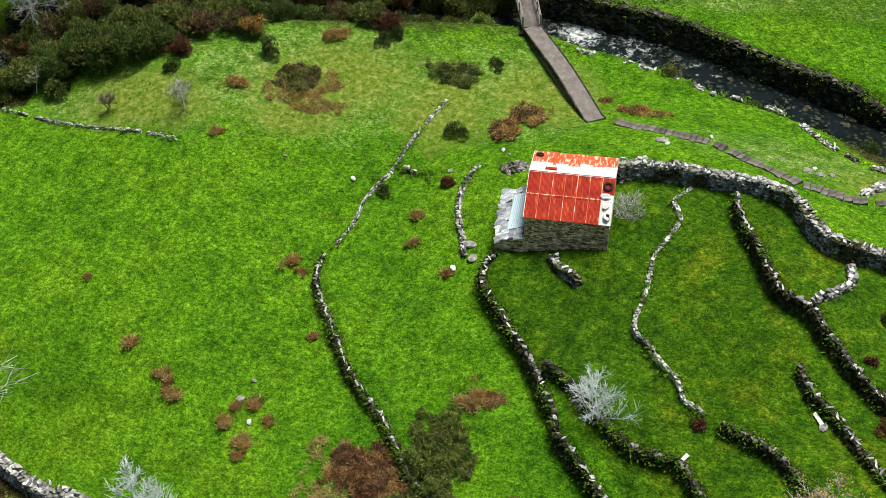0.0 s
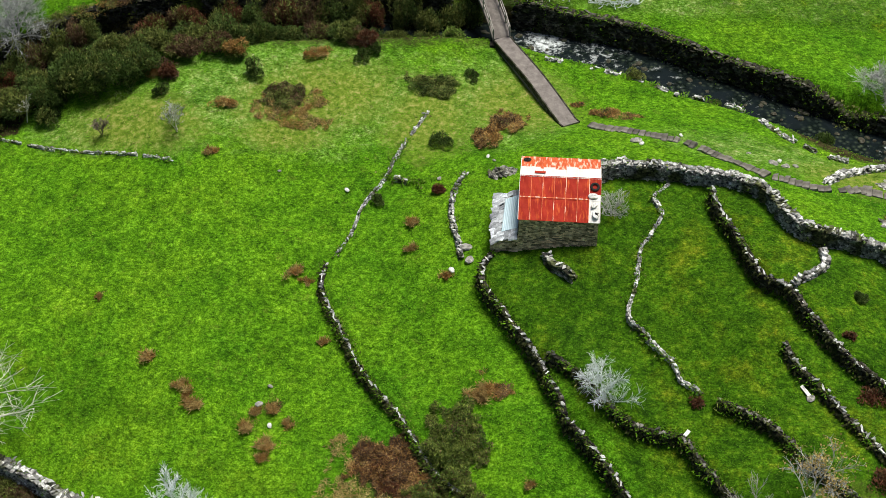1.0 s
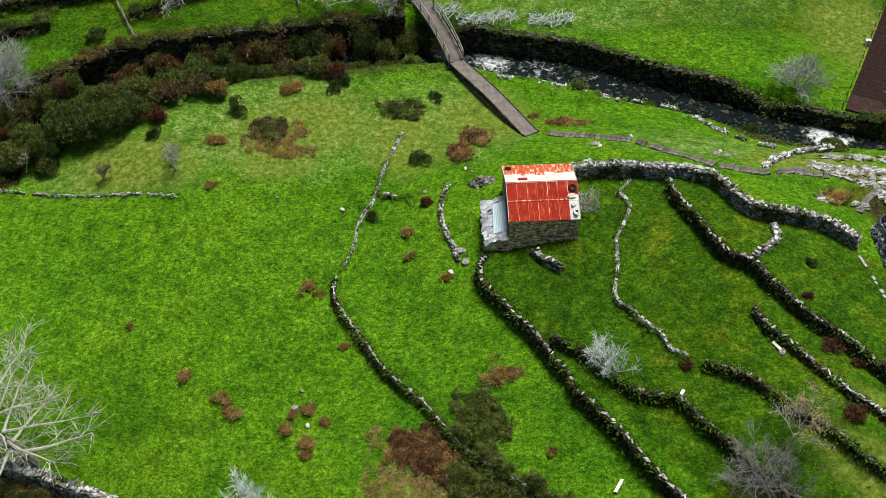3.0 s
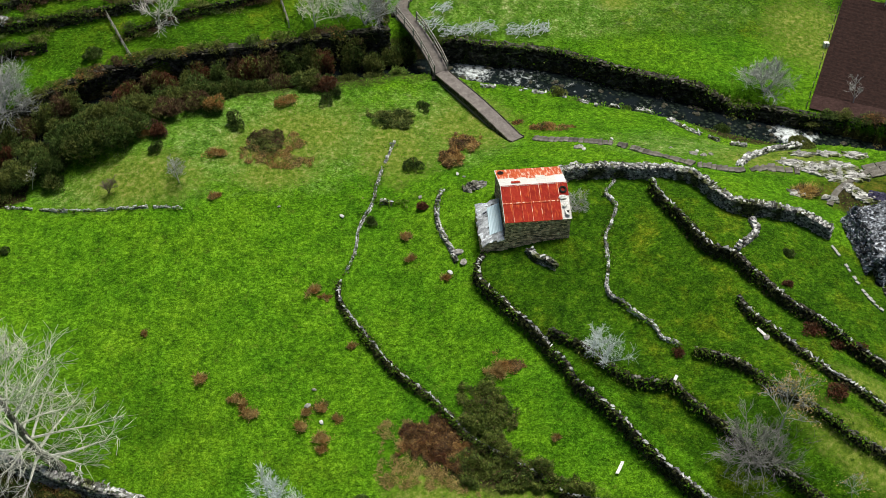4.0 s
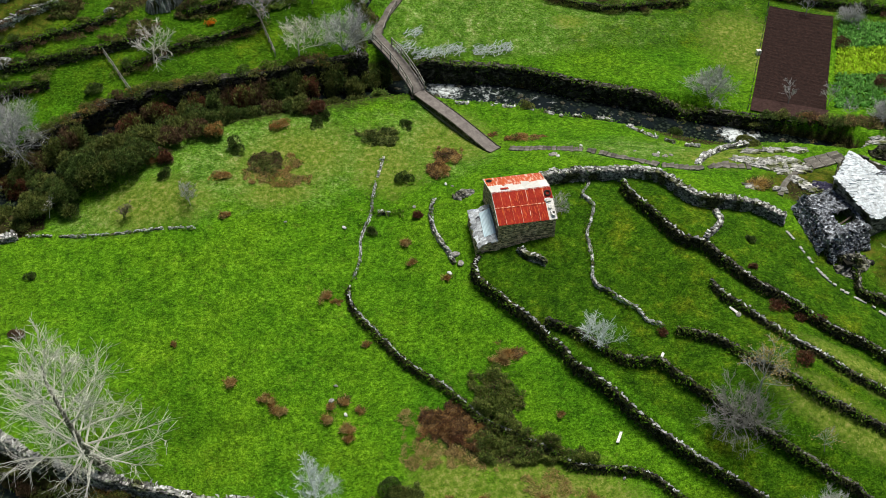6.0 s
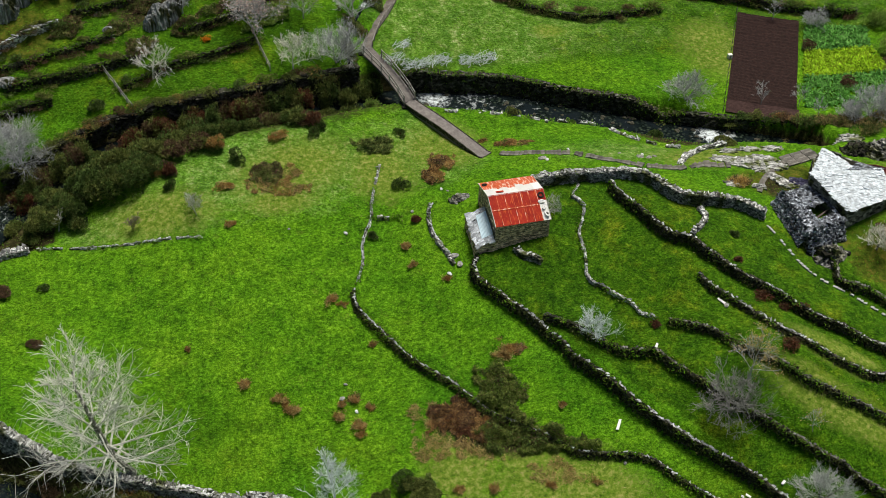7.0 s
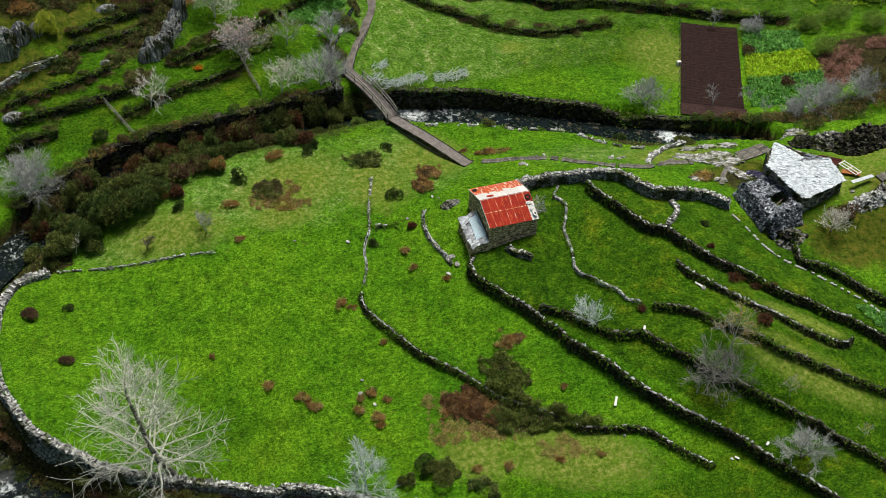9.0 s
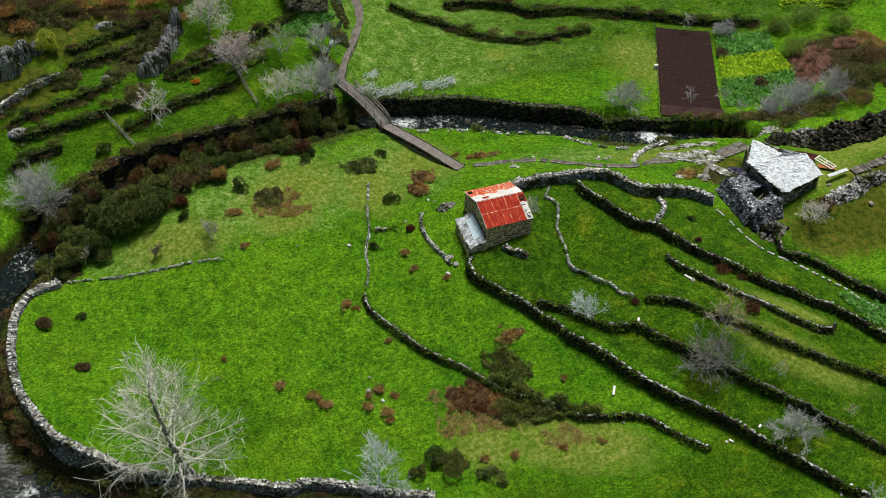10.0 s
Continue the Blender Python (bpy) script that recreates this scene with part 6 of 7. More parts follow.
def bare_tree(at, height, label, seed, bark=PALE_BARK, trunk_bark=None, trunk_r=0.16, spread=0.6, limbs=16, twigs=7, fine=6, start=0.2, droop=0.0, lean=(0, 0), reach=0.55,
              stems=1, leaves=None, leaf_n=0, leaf=0.16, rising=0.07, name="bare_tree", thin=0.022, group="", category="tree", crook=0.17, limb_r=0.42, sway=0.07):
    """A leafless tree: trunk, limbs that fork into branches, and twigs."""
    rng = np.random.default_rng(seed)
    x, y = at
    root = thing(name, label, category, (x, y, gz(x, y) - 0.1), group)
    geo = {"trunk": [], "twigs": []}
    limb_geo = []

    def grow(p0, way, length, bend, up):
        k = 6
        pts = [np.array(p0, float)]
        d = np.array(way, float)
        for _ in range(k):
            d = d + rng.normal(0, bend, 3) + np.array([0, 0, up])
            d /= np.linalg.norm(d)
            pts.append(pts[-1] + d * length / k)
        return np.array(pts)

    tips = []
    for s in range(stems):
        a0 = rng.uniform(0, 6.28)
        w0 = np.array([lean[0] + (0.45 * math.cos(a0) if stems > 1 else 0), lean[1] + (0.45 * math.sin(a0) if stems > 1 else 0), 1.0])
        tr = grow((0.1 * math.cos(a0) * (stems > 1), 0.1 * math.sin(a0) * (stems > 1), 0), w0 / np.linalg.norm(w0), height * 0.93 * (rng.uniform(.75, 1) if stems > 1 else 1), sway, 0.02)
        rad = np.linspace(trunk_r, trunk_r * 0.16, len(tr))
        geo["trunk"].append(tube(tr, rad, 7))
        cum = np.linspace(0, 1, len(tr))
        for i in range(limbs):
            t = start + (0.97 - start) * (i + rng.uniform(0, 1)) / limbs
            p0 = np.array([np.interp(t, cum, tr[:, c]) for c in range(3)])
            a = i * 2.4 + rng.uniform(-.4, .4)
            rise = 0.25 + 0.75 * t - droop * (1 - t) + rng.normal(0, .12)
            w = np.array([math.cos(a), math.sin(a), rise])
            ln = height * reach * spread * (1.15 - 0.75 * t) * rng.uniform(.7, 1.25) + 0.3
            lb = grow(p0, w / np.linalg.norm(w), ln, crook, rising - droop * .1)
            r0 = max(trunk_r * (1.1 - t) * limb_r, thin * 1.2)
            limb_geo.append([tube(lb, np.linspace(r0, thin * .8, len(lb)), 5)])
            for j in range(twigs):
                u = rng.uniform(.25, 1)
                q = np.array([np.interp(u, np.linspace(0, 1, len(lb)), lb[:, c]) for c in range(3)])
                dd = (lb[-1] - lb[0]) / np.linalg.norm(lb[-1] - lb[0])
                w = dd + rng.normal(0, .55, 3) + np.array([0, 0, .15])
                tw = grow(q, w / np.linalg.norm(w), ln * rng.uniform(.3, .6) * (1.2 - .5 * u), 0.24, 0.05 - droop * .1)
                limb_geo[-1].append(tube(tw, np.linspace(thin * 1.1, thin * .6, len(tw)), 3))
                for _ in range(fine):
                    q2 = tw[rng.integers(1, len(tw))]
                    w2 = (tw[-1] - tw[0]) / np.linalg.norm(tw[-1] - tw[0]) + rng.normal(0, .6, 3)
                    e = q2 + w2 / np.linalg.norm(w2) * ln * rng.uniform(.12, .3)
                    m = (q2 + e) / 2 + rng.normal(0, .03, 3)
                    geo["twigs"].append(tube(np.array([q2, m, e]), np.array([thin * .7, thin * .55, thin * .35]), 3))
                    tips.append(e)
                tips.append(tw[-1])
    for key, gs in geo.items():
        v, f = join_geo(gs)
        ob = mesh_part("trunk" if key == "trunk" else "twig_work", v, f, (trunk_bark or bark) if key == "trunk" else bark, root)
        if key == "twigs":
            tagged(ob, kind="stuff")
    for gs in limb_geo:
        v, f = join_geo(gs)
        mesh_part("limb", v, f, bark, root)
    if leaves:
        t = np.array(tips)[rng.integers(0, len(tips), leaf_n)] + rng.normal(0, .12, (leaf_n, 3))
        w = rng.normal(0, 1, (leaf_n, 3))
        w /= np.linalg.norm(w, axis=1, keepdims=True)
        v, f = blades(t, t + w * leaf, leaf * .35 * np.ones(leaf_n), rng)
        tagged(mesh_part("leafage", v, f, leaves, root), kind="stuff")
    return root


# trees of the meadow and terraces
bare_tree((-42.2, -12.2), 17.6, "tall bare poplar with pale whitish branches by the boundary wall", 201, PALE_BARK, TRUNK_BARK, 0.42, 0.80, 38, 12, 5, 0.13, 0.30, (-0.36, 0.04), 0.47, thin=0.024, rising=0.06, crook=0.10, limb_r=0.38, sway=0.10)
bare_tree((-25.4, -20.4), 7.0, "small bare tree with silvery twigs behind the boundary wall", 202, SILVER_BARK, None, 0.12, 0.62, 24, 9, 8, 0.06, 0.0, thin=0.020)
bare_tree((0.7, -12.6), 3.4, "small bare white-barked tree on a terrace wall", 203, SILVER_BARK, None, 0.07, 1.0, 16, 9, 8, 0.1, 0, thin=0.015)
bare_tree((10.4, -22.0), 5.0, "spreading bare fruit tree hanging over a terrace wall", 204, DULL_BARK, TRUNK_BARK, 0.13, 1.1, 18, 9, 8, 0.08, 0.35, (0.0, -0.05), stems=2, thin=0.016)
bare_tree((12.6, -20.3), 4.6, "small tree with a few pale yellow leaves", 205, GREY_BARK, None, 0.09, 0.9, 13, 7, 4, 0.2, 0, leaves=STRAW, leaf_n=900, leaf=0.15, thin=0.018)
bare_tree((15.6, -30.9), 4.0, "low spreading bare tree with grey lichened branches", 206, GREY_BARK, TRUNK_BARK, 0.10, 1.15, 15, 9, 8, 0.1, 0.2, stems=2, thin=0.016)
bare_tree((16.8, -25.7), 2.4, "slender sapling with a few pale leaves", 207, GREY_BARK, None, 0.04, 0.8, 9, 4, 3, 0.35, 0, leaves=STRAW, leaf_n=110, leaf=0.14, thin=0.014, name="sapling")
bare_tree((22.3, -31.3), 2.0, "slender sapling with a few pale leaves", 208, GREY_BARK, None, 0.035, 0.7, 8, 3, 3, 0.35, 0, leaves=STRAW, leaf_n=60, leaf=0.13, thin=0.013, name="sapling")
bare_tree((20.0, -40.0), 3.0, "bare grey shrub at the foot of a terrace wall", 209, GREY_BARK, None, 0.06, 0.9, 10, 6, 4, 0.1, 0, thin=0.018)
bare_tree((1.0, 2.6), 1.6, "small bare grey bush against the hut", 210, GREY_BARK, None, 0.035, 1.2, 9, 5, 4, 0.1, 0, stems=3, thin=0.014, name="bare_bush", category="bush")
bare_tree((31.4, -8.3), 2.6, "low tree with pale lichened twigs below the house", 211, PALE_BARK, TRUNK_BARK, 0.10, 1.3, 14, 7, 5, 0.15, 0.05, leaves=PETAL, leaf_n=700, leaf=0.14, thin=0.02)
shrub((33.6, -7.0), 1.8, 1.2, 1.3, BROWN, "thicket of bare reddish stems below the house", 212, 500, 0.35, .5, second=RED_LEAF)
# trees across the stream
bare_tree((-48.9, 24.4), 4.6, "rounded bare tree with blue-grey twigs above the stream", 221, GREY_BARK, GREY_BARK, 0.10, 1.15, 18, 9, 9, 0.05, 0.05, stems=3, thin=0.014)
bare_tree((-34.3, 31.1), 4.2, "bare pale tree on a hillside terrace", 222, PALE_BARK, None, 0.1, 1.1, 14, 7, 5, 0.15, 0.1, thin=0.022)
bare_tree((-24.4, 40.6), 4.8, "fruit tree in whitish blossom", 223, PALE_BARK, None, 0.11, 1.1, 16, 8, 5, 0.15, 0, leaves=PETAL, leaf_n=1500, leaf=0.2, name="blossom_tree", thin=0.02)
bare_tree((-22.6, 35.2), 4.8, "fruit tree with pinkish blossom", 224, GREY_BARK, None, 0.11, 1.15, 16, 8, 5, 0.12, 0, stems=2, leaves=PINK_PETAL, leaf_n=1300, leaf=0.2, name="blossom_tree", thin=0.02)
bare_tree((-19.4, 29.6), 4.0, "small tree with pale young leaves", 225, PALE_BARK, None, 0.09, 1.0, 14, 7, 5, 0.15, 0, leaves=PETAL, leaf_n=500, leaf=0.16, thin=0.02)
bare_tree((-14.6, 30.0), 4.8, "bare grey tree beside the footbridge", 226, GREY_BARK, None, 0.10, 1.1, 18, 9, 8, 0.08, 0.05, stems=2, thin=0.016)
bare_tree((-11.4, 35.6), 3.8, "bare grey tree by the brook", 227, GREY_BARK, None, 0.09, 1.0, 13, 7, 5, 0.12, 0, stems=2, thin=0.02)
bare_tree((-30.0, 37.6), 3.6, "bare tree at the foot of a crag", 228, GREY_BARK, None, 0.08, 0.8, 12, 6, 4, 0.2, 0, thin=0.02)
bare_tree((-20.5, 44.5), 4.2, "bare tree among the kale beds", 229, PALE_BARK, None, 0.08, 0.9, 12, 6, 4, 0.2, 0, thin=0.02)
bare_tree((-17.0, 36.0), 4.0, "pale-leaved tree above the brook", 230, GREY_BARK, None, 0.09, 1.0, 13, 7, 4, 0.15, 0, leaves=GREEN_LEAF, leaf_n=700, leaf=0.18, thin=0.02)
bare_tree((22.6, 19.4), 2.9, "rounded bare grey shrub on the river wall", 231, GREY_BARK, None, 0.07, 1.3, 14, 8, 8, 0.05, 0, stems=3, thin=0.014, name="bare_bush", category="bush")
for i, (x, y, h) in enumerate(((30.6, 17.0, 2.8), (34.8, 16.2, 2.6), (36.0, 13.6, 2.2), (39.2, 32.6, 3.0), (44.5, 31.0, 2.2))):
    bare_tree((x, y), h, "slim bare fruit sapling beside the dug plot", 240 + i, GREY_BARK, None, 0.05, 0.7, 10, 5, 4, 0.25, -0.3, thin=0.016, name="sapling", group="saplings by the plot")
for i, (x, y, h) in enumerate(((41.2, 11.6, 3.4), (39.0, 12.2, 2.2), (47.6, 11.4, 3.6), (44.4, 12.6, 2.6), (43.6, 30.4, 1.8))):
    bare_tree((x, y), h, "tangled bare grey bush beside the kale", 250 + i, GREY_BARK, None, 0.07, 1.2, 13, 8, 7, 0.05, 0, stems=3, thin=0.014, name="bare_bush", category="bush", group="grey bushes")

bare_tree((-32.5, 12.8), 2.1, "thin grey-green broom spray on pale stems in the pasture", 261, GREY_BARK, PALE_BARK, 0.05, 1.0, 10, 6, 5, 0.35, -0.5, stems=2, leaves=OLIVE, leaf_n=220, leaf=0.13, thin=0.013, name="broom_sapling", category="sapling")
bare_tree((-38.9, 13.4), 1.9, "bare brownish sapling in the pasture", 262, BROWN_TWIG, None, 0.05, .6, 12, 6, 5, 0.25, -0.5, stems=2, thin=0.013, name="sapling", category="sapling")
bare_tree((-46.0, 16.0), 2.4, "slim pale sapling before the thicket", 263, PALE_BARK, None, 0.05, .5, 9, 4, 3, 0.4, -0.4, thin=0.013, name="sapling", category="sapling")

# heaps of cut branches on the far bank
for i, (x, y, rx, ry) in enumerate(((-4.6, 29.3, 2.6, .8), (1.4, 29.2, 2.0, .8), (-6.9, 31.4, .8, .6), (-8.3, 29.6, 1.1, .7))):
    rng = np.random.default_rng(260 + i)
    root = thing("brush_pile", "long heap of cut grey branches lying on the grass", "brush pile", (x, y, gz(x, y)), "brush piles")
    gs = []
    for _ in range(int(70 * rx * ry)):
        c = rng.uniform(-1, 1, 2) * [rx, ry]
        a = rng.normal(0.25, .7)
        ln = rng.uniform(.4, 1.3)
        p0 = np.array([c[0] - math.cos(a) * ln / 2, c[1] - math.sin(a) * ln / 2, rng.uniform(0, .55)])
        p1 = np.array([c[0] + math.cos(a) * ln / 2, c[1] + math.sin(a) * ln / 2, rng.uniform(.1, .8)])
        gs.append(tube(np.array([p0, (p0 + p1) / 2 + rng.normal(0, .12, 3), p1]), np.array([.035, .028, .012]), 4))
    v, f = join_geo(gs)
    tagged(mesh_part("brushwood", v, f, SILVER_BARK, root), kind="stuff")

# broom and bramble thicket between the meadow and the stream
THICKET = [(-47.5, 17.0, 2.0, 1.8, 1.6, OLIVE), (-44.6, 17.4, 2.2, 1.6, 1.9, BROOM), (-46.5, 19.8, 1.9, 1.4, 1.3, OLIVE), (-41.6, 18.3, 2.6, 1.9, 2.5, BROOM), (-43.0, 20.6, 2.2, 1.6, 1.7, BROOM),
           (-38.6, 18.4, 2.4, 1.7, 2.4, BROOM), (-38.9, 20.8, 2.4, 1.6, 1.8, OLIVE), (-36.6, 19.5, 2.0, 1.5, 1.7, BROOM), (-40.6, 22.4, 2.2, 1.2, 1.2, OLIVE), (-36.0, 22.0, 2.4, 1.4, 1.3, OLIVE),
           (-33.6, 20.9, 1.8, 1.3, 1.2, BROWN), (-33.0, 22.9, 2.2, 1.3, 1.3, OLIVE), (-31.0, 21.6, 1.7, 1.3, 1.2, BROWN), (-30.0, 23.2, 2.0, 1.2, 1.6, BROOM), (-27.6, 23.2, 1.9, 1.3, 1.5, BROOM),
           (-25.2, 23.6, 1.8, 1.2, 1.3, BROOM), (-26.2, 24.6, 2.0, 1.0, 1.1, OLIVE), (-22.8, 23.8, 1.9, 1.2, 1.2, BROWN), (-20.6, 23.4, 1.8, 1.1, 1.2, OLIVE), (-18.8, 22.6, 1.1, .9, 1.0, RED_LEAF),
           (-19.2, 24.8, 1.9, .9, 1.0, BROOM), (-16.6, 25.0, 1.9, .9, .9, OLIVE), (-14.2, 24.8, 1.4, .7, .8, OLIVE), (-12.0, 24.6, 1.0, .6, .9, GREEN_LEAF), (-48.9, 15.6, 1.2, 1.0, .9, BROOM), (-50.3, 17.8, 1.4, 1.4, 1.0, OLIVE),
           (-34.4, 18.6, 1.1, .9, 1.0, RED_LEAF), (-29.2, 20.9, 1.1, .9, 1.1, RUST), (-44.0, 15.6, 1.2, .9, 1.1, BROOM), (-28.6, 25.0, 2.2, .8, .9, OLIVE), (-33.5, 24.6, 2.4, .8, .9, OLIVE), (-38.5, 24.0, 2.2, .8, .8, BROWN)]
WORDS = {BROOM.name: "dense dark green broom bush by the stream", OLIVE.name: "olive bramble mound by the stream", BROWN.name: "withered brown thicket by the stream", RED_LEAF.name: "russet-leaved bush by the stream",
         RUST.name: "orange-brown bush at the thicket's edge", GREEN_LEAF.name: "small light green bush by the bridge"}
for i, (x, y, rx, ry, h, m) in enumerate(THICKET):
    shrub((x, y), rx * .86, ry * .9, h * 1.5, m, WORDS[m.name], 400 + i, int(1500 * rx * ry), 0.32, .42 if m is BROOM else .15, group="thicket by the stream", lumps=6, width=.10, second=(BROWN if m is RED_LEAF else BROOM if m is OLIVE else OLIVE))
for i, (x, y) in enumerate(resample(RIVER[11:19], 1.9)):
    rng = np.random.default_rng(440 + i)
    m = (BROOM, OLIVE, BROWN, OLIVE, RED_LEAF, BROWN)[rng.integers(6)]
    shrub((x + rng.normal(0, .3), y - (0.6 if x < -37 else -0.5) + rng.normal(0, .4)), rng.uniform(.9, 1.4), rng.uniform(.9, 1.3), rng.uniform(2.4, 4.6) * (0.25 if -42 < x < -38.5 else 1), m, WORDS[m.name], 1440 + i, 2400, .34, .5, group="thicket by the stream", lumps=5, width=.085, second=OLIVE if m is not OLIVE else BROOM)
# overgrown far bank
BANK = [(x, y) for x, y in resample(FAR_BANK_WEST, 1.7)] + [(x, y) for x, y in resample(FAR_BANK[6:], 1.7)]
for i, (x, y) in enumerate(BANK):
    rng = np.random.default_rng(460 + i)
    shrub((x + rng.normal(0, .2), y + (.15 if x < -14 else -.35) + rng.normal(0, .2)), rng.uniform(.9, 1.5), rng.uniform(.7, 1.2), rng.uniform(.4, .9), (OLIVE, BROWN, OLIVE, BROOM)[rng.integers(4)], "dark straggling growth hanging over the river bank", 470 + i, 800, .22, .0, width=.11, name="bank_growth", category="undergrowth", group="bank growth", second=RUST if rng.random() < .25 else None)

# single bushes
for i, (x, y, r, h, m, label) in enumerate((
        (-27.4, 19.1, .95, 1.9, BROOM, "upright dark green broom bush in the pasture"), (-34.6, 16.6, .8, 1.2, BROOM, "small dark broom bush in the pasture"), (-11.8, 11.9, .85, 1.25, BROOM, "rounded dark broom bush in the pasture"),
        (-18.9, 21.2, .7, 1.0, BROOM, "small broom bush in the pasture"), (-17.9, 21.9, .6, 1.0, BROOM, "small broom bush in the pasture"), (-10.0, 19.7, .7, .9, BROOM, "small broom bush near the ramp"), (-16.2, 6.3, .55, .6, BROOM, "small dark bush by the stone row"),
        (-11.6, 6.7, .6, .6, RED_LEAF, "small dark reddish bush in the grass"), (-47.9, 9.1, .65, .4, BROOM, "low dark bush by the boundary wall"), (-49.6, 2.3, .8, .5, BROWN, "low dark brown bush by the boundary wall"),
        (3.0, 21.0, .7, .7, OLIVE, "small bush on the stream bank"), (9.2, 19.7, .7, .8, BROOM, "small dark bush on the stream bank"), (17.6, 15.2, .9, .9, BROOM, "dark bush on the stream bank"), (23.4, 10.9, 1.5, .9, OLIVE, "low spreading bush above the rocks"), (33.8, 10.4, 1.2, 1.1, OLIVE, "low bush by the stream"), (31.5, 10.8, 1.0, .8, BROWN, "low brown bush by the stream"),
        (-40.6, 29.0, 1.0, .9, BROOM, "dark bush on the hillside grass"), (-43.6, 41.2, 1.7, 2.8, YELLOW_GREEN, "yellow-green bush under the crag"), (-52.0, 9.4, 1.2, .7, BROWN, "dead brown growth along the boundary wall"), (17.2, -5.4, .6, .3, BROOM, "low dark patch of growth on the terrace"),
        (41.8, 18.2, 1.1, .9, BROWN, "dark brown bush among the kale"), (41.0, 26.6, 1.0, .6, BROWN, "dark brown bush at the edge of the plot"), (-19.4, -19.6, 1.4, 1.5, BROOM, "dark green bush behind the silvery tree"), (-17.6, -21.0, 1.6, 1.2, OLIVE, "olive bush behind the silvery tree"), (-21.3, -20.7, 1.0, 1.2, OLIVE, "olive bush by the boundary wall"))):
    shrub((x, y), r, r, h, m, label, 520 + i, int(2600 * max(r, .7) ** 2), .22, .6 if m is BROOM else .3, lumps=3, width=.085)
for i, (x, y, rx, ry, h) in enumerate(((49.0, 22.4, 2.1, 1.8, 2.6), (54.4, 27.6, 2.6, 2.0, 2.8), (50.4, 28.0, 2.0, 1.6, 2.4), (57.5, 24.0, 2.0, 2.0, 2.2), (60.5, 28.5, 2.4, 2.0, 2.6))):
    shrub((x, y), rx, ry, h, GREEN_LEAF, "light green willow bush beyond the kale", 550 + i, 3200, .22, .2, width=.14, group="willow bushes", lumps=9)
for i, (x, y, rx, ry, h) in enumerate(((45.0, 9.2, 2.4, 1.4, 1.4), (50.0, 9.0, 2.4, 1.6, 1.8), (54.5, 12.6, 2.2, 1.8, 2.0), (39.2, 8.8, 2.0, 1.2, 1.2), (57.0, 15.0, 2.4, 2.0, 2.2), (51.8, 13.4, 1.8, 1.4, 1.4))):
    shrub((x, y), rx, ry, h, (BROOM, BROWN, OLIVE)[i % 3], "dark scrub on the rocky slope", 556 + i, 2200, .24, .3, width=.1, group="scrub", lumps=8, second=(STRAW, RUST, None)[i % 3])

# bramble and bracken patch on the lower wall
carpet("bramble", "tangled dark green bramble over the old wall", "bramble", [(-8.7, -13.6, 2.3, 2.6, 10), (-9.3, -17.4, 2.8, 2.0, -15), (-6.4, -19.2, 2.6, 1.2, -25), (-3.6, -20.6, 2.0, .8, -20)], 1.5, [(BRAMBLE, .85), (BROOM, .25), (BROWN, .08)], 570, 320, .30, .08)
carpet("bracken_patch", "flattened dark red-brown dead bracken beside the old wall", "bracken", [(-13.0, -14.8, 2.5, 2.2, -30), (-11.2, -16.6, 1.6, 1.4, -20)], .5, [(BROWN, .7), (RUST, .34), (RED_LEAF, .3)], 571, 380, .34, .07, group="bracken patches")
carpet("dry_grass_patch", "straw-coloured matted grass round dead bracken", "dry grass", [(-15.4, -17.0, 2.6, 1.6, -20), (-12.6, -18.6, 2.2, 1.0, -25), (-5.6, -22.4, 3.2, 1.0, -25), (-16.0, -13.6, 1.2, 1.6, 0)], .18, [(STRAW, .9), (BROWN, .06)], 572, 130, .34, .05, group="matted dry grass", ragged=.9)
carpet("bracken_patch", "low reddish dead bracken in the meadow strip", "bracken", [(-6.6, -9.9, 1.5, .9, -15)], .25, [(RUST, .6), (BROWN, .6)], 573, 240, .28, .07, group="bracken patches", ragged=.8)
carpet("bramble", "dark bramble on the lower wall", "bramble", [(-14.6, -23.6, 1.6, 1.0, -30), (-17.8, -20.6, 1.2, 1.2, 0)], .9, [(BROOM, .6), (OLIVE, .4)], 574, 330, .3, .1)
carpet("bramble", "wide bramble mound with dead stems in the pasture", "bramble", [(-24.8, 16.4, 1.8, 1.4, 20)], .8, [(OLIVE, .5), (BROWN, .5), (BROOM, .25)], 590, 330, .26, .1)
carpet("dry_grass_patch", "matted straw and bracken round a bramble mound", "dry grass", [(-23.6, 14.8, 2.6, 1.3, -15), (-22.2, 16.6, 1.2, 1.4, 0)], .22, [(STRAW, .55), (RUST, .35), (BROWN, .2)], 591, 170, .3, .06, group="matted dry grass", ragged=.9)
carpet("bramble", "dark bramble mound in the pasture", "bramble", [(-13.2, 18.6, 2.1, 1.2, -10)], .75, [(OLIVE, .6), (BROOM, .45)], 592, 330, .26, .1)
carpet("bracken_patch", "tall orange-brown dead bracken above the hut", "bracken", [(-6.8, 14.4, 2.0, 1.2, 20), (-8.4, 12.2, 1.0, 1.3, 0)], .7, [(RUST, .6), (BROWN, .5), (STRAW, .2)], 593, 330, .34, .07, group="bracken patches", ragged=.7)
carpet("bracken_patch", "low orange-brown dead bracken by the stepped path", "bracken", [(0.9, 15.8, 1.8, .6, -15), (-1.2, 17.4, .8, .5, 0)], .4, [(RUST, .6), (BROWN, .4)], 594, 300, .28, .07, group="bracken patches", ragged=.8)
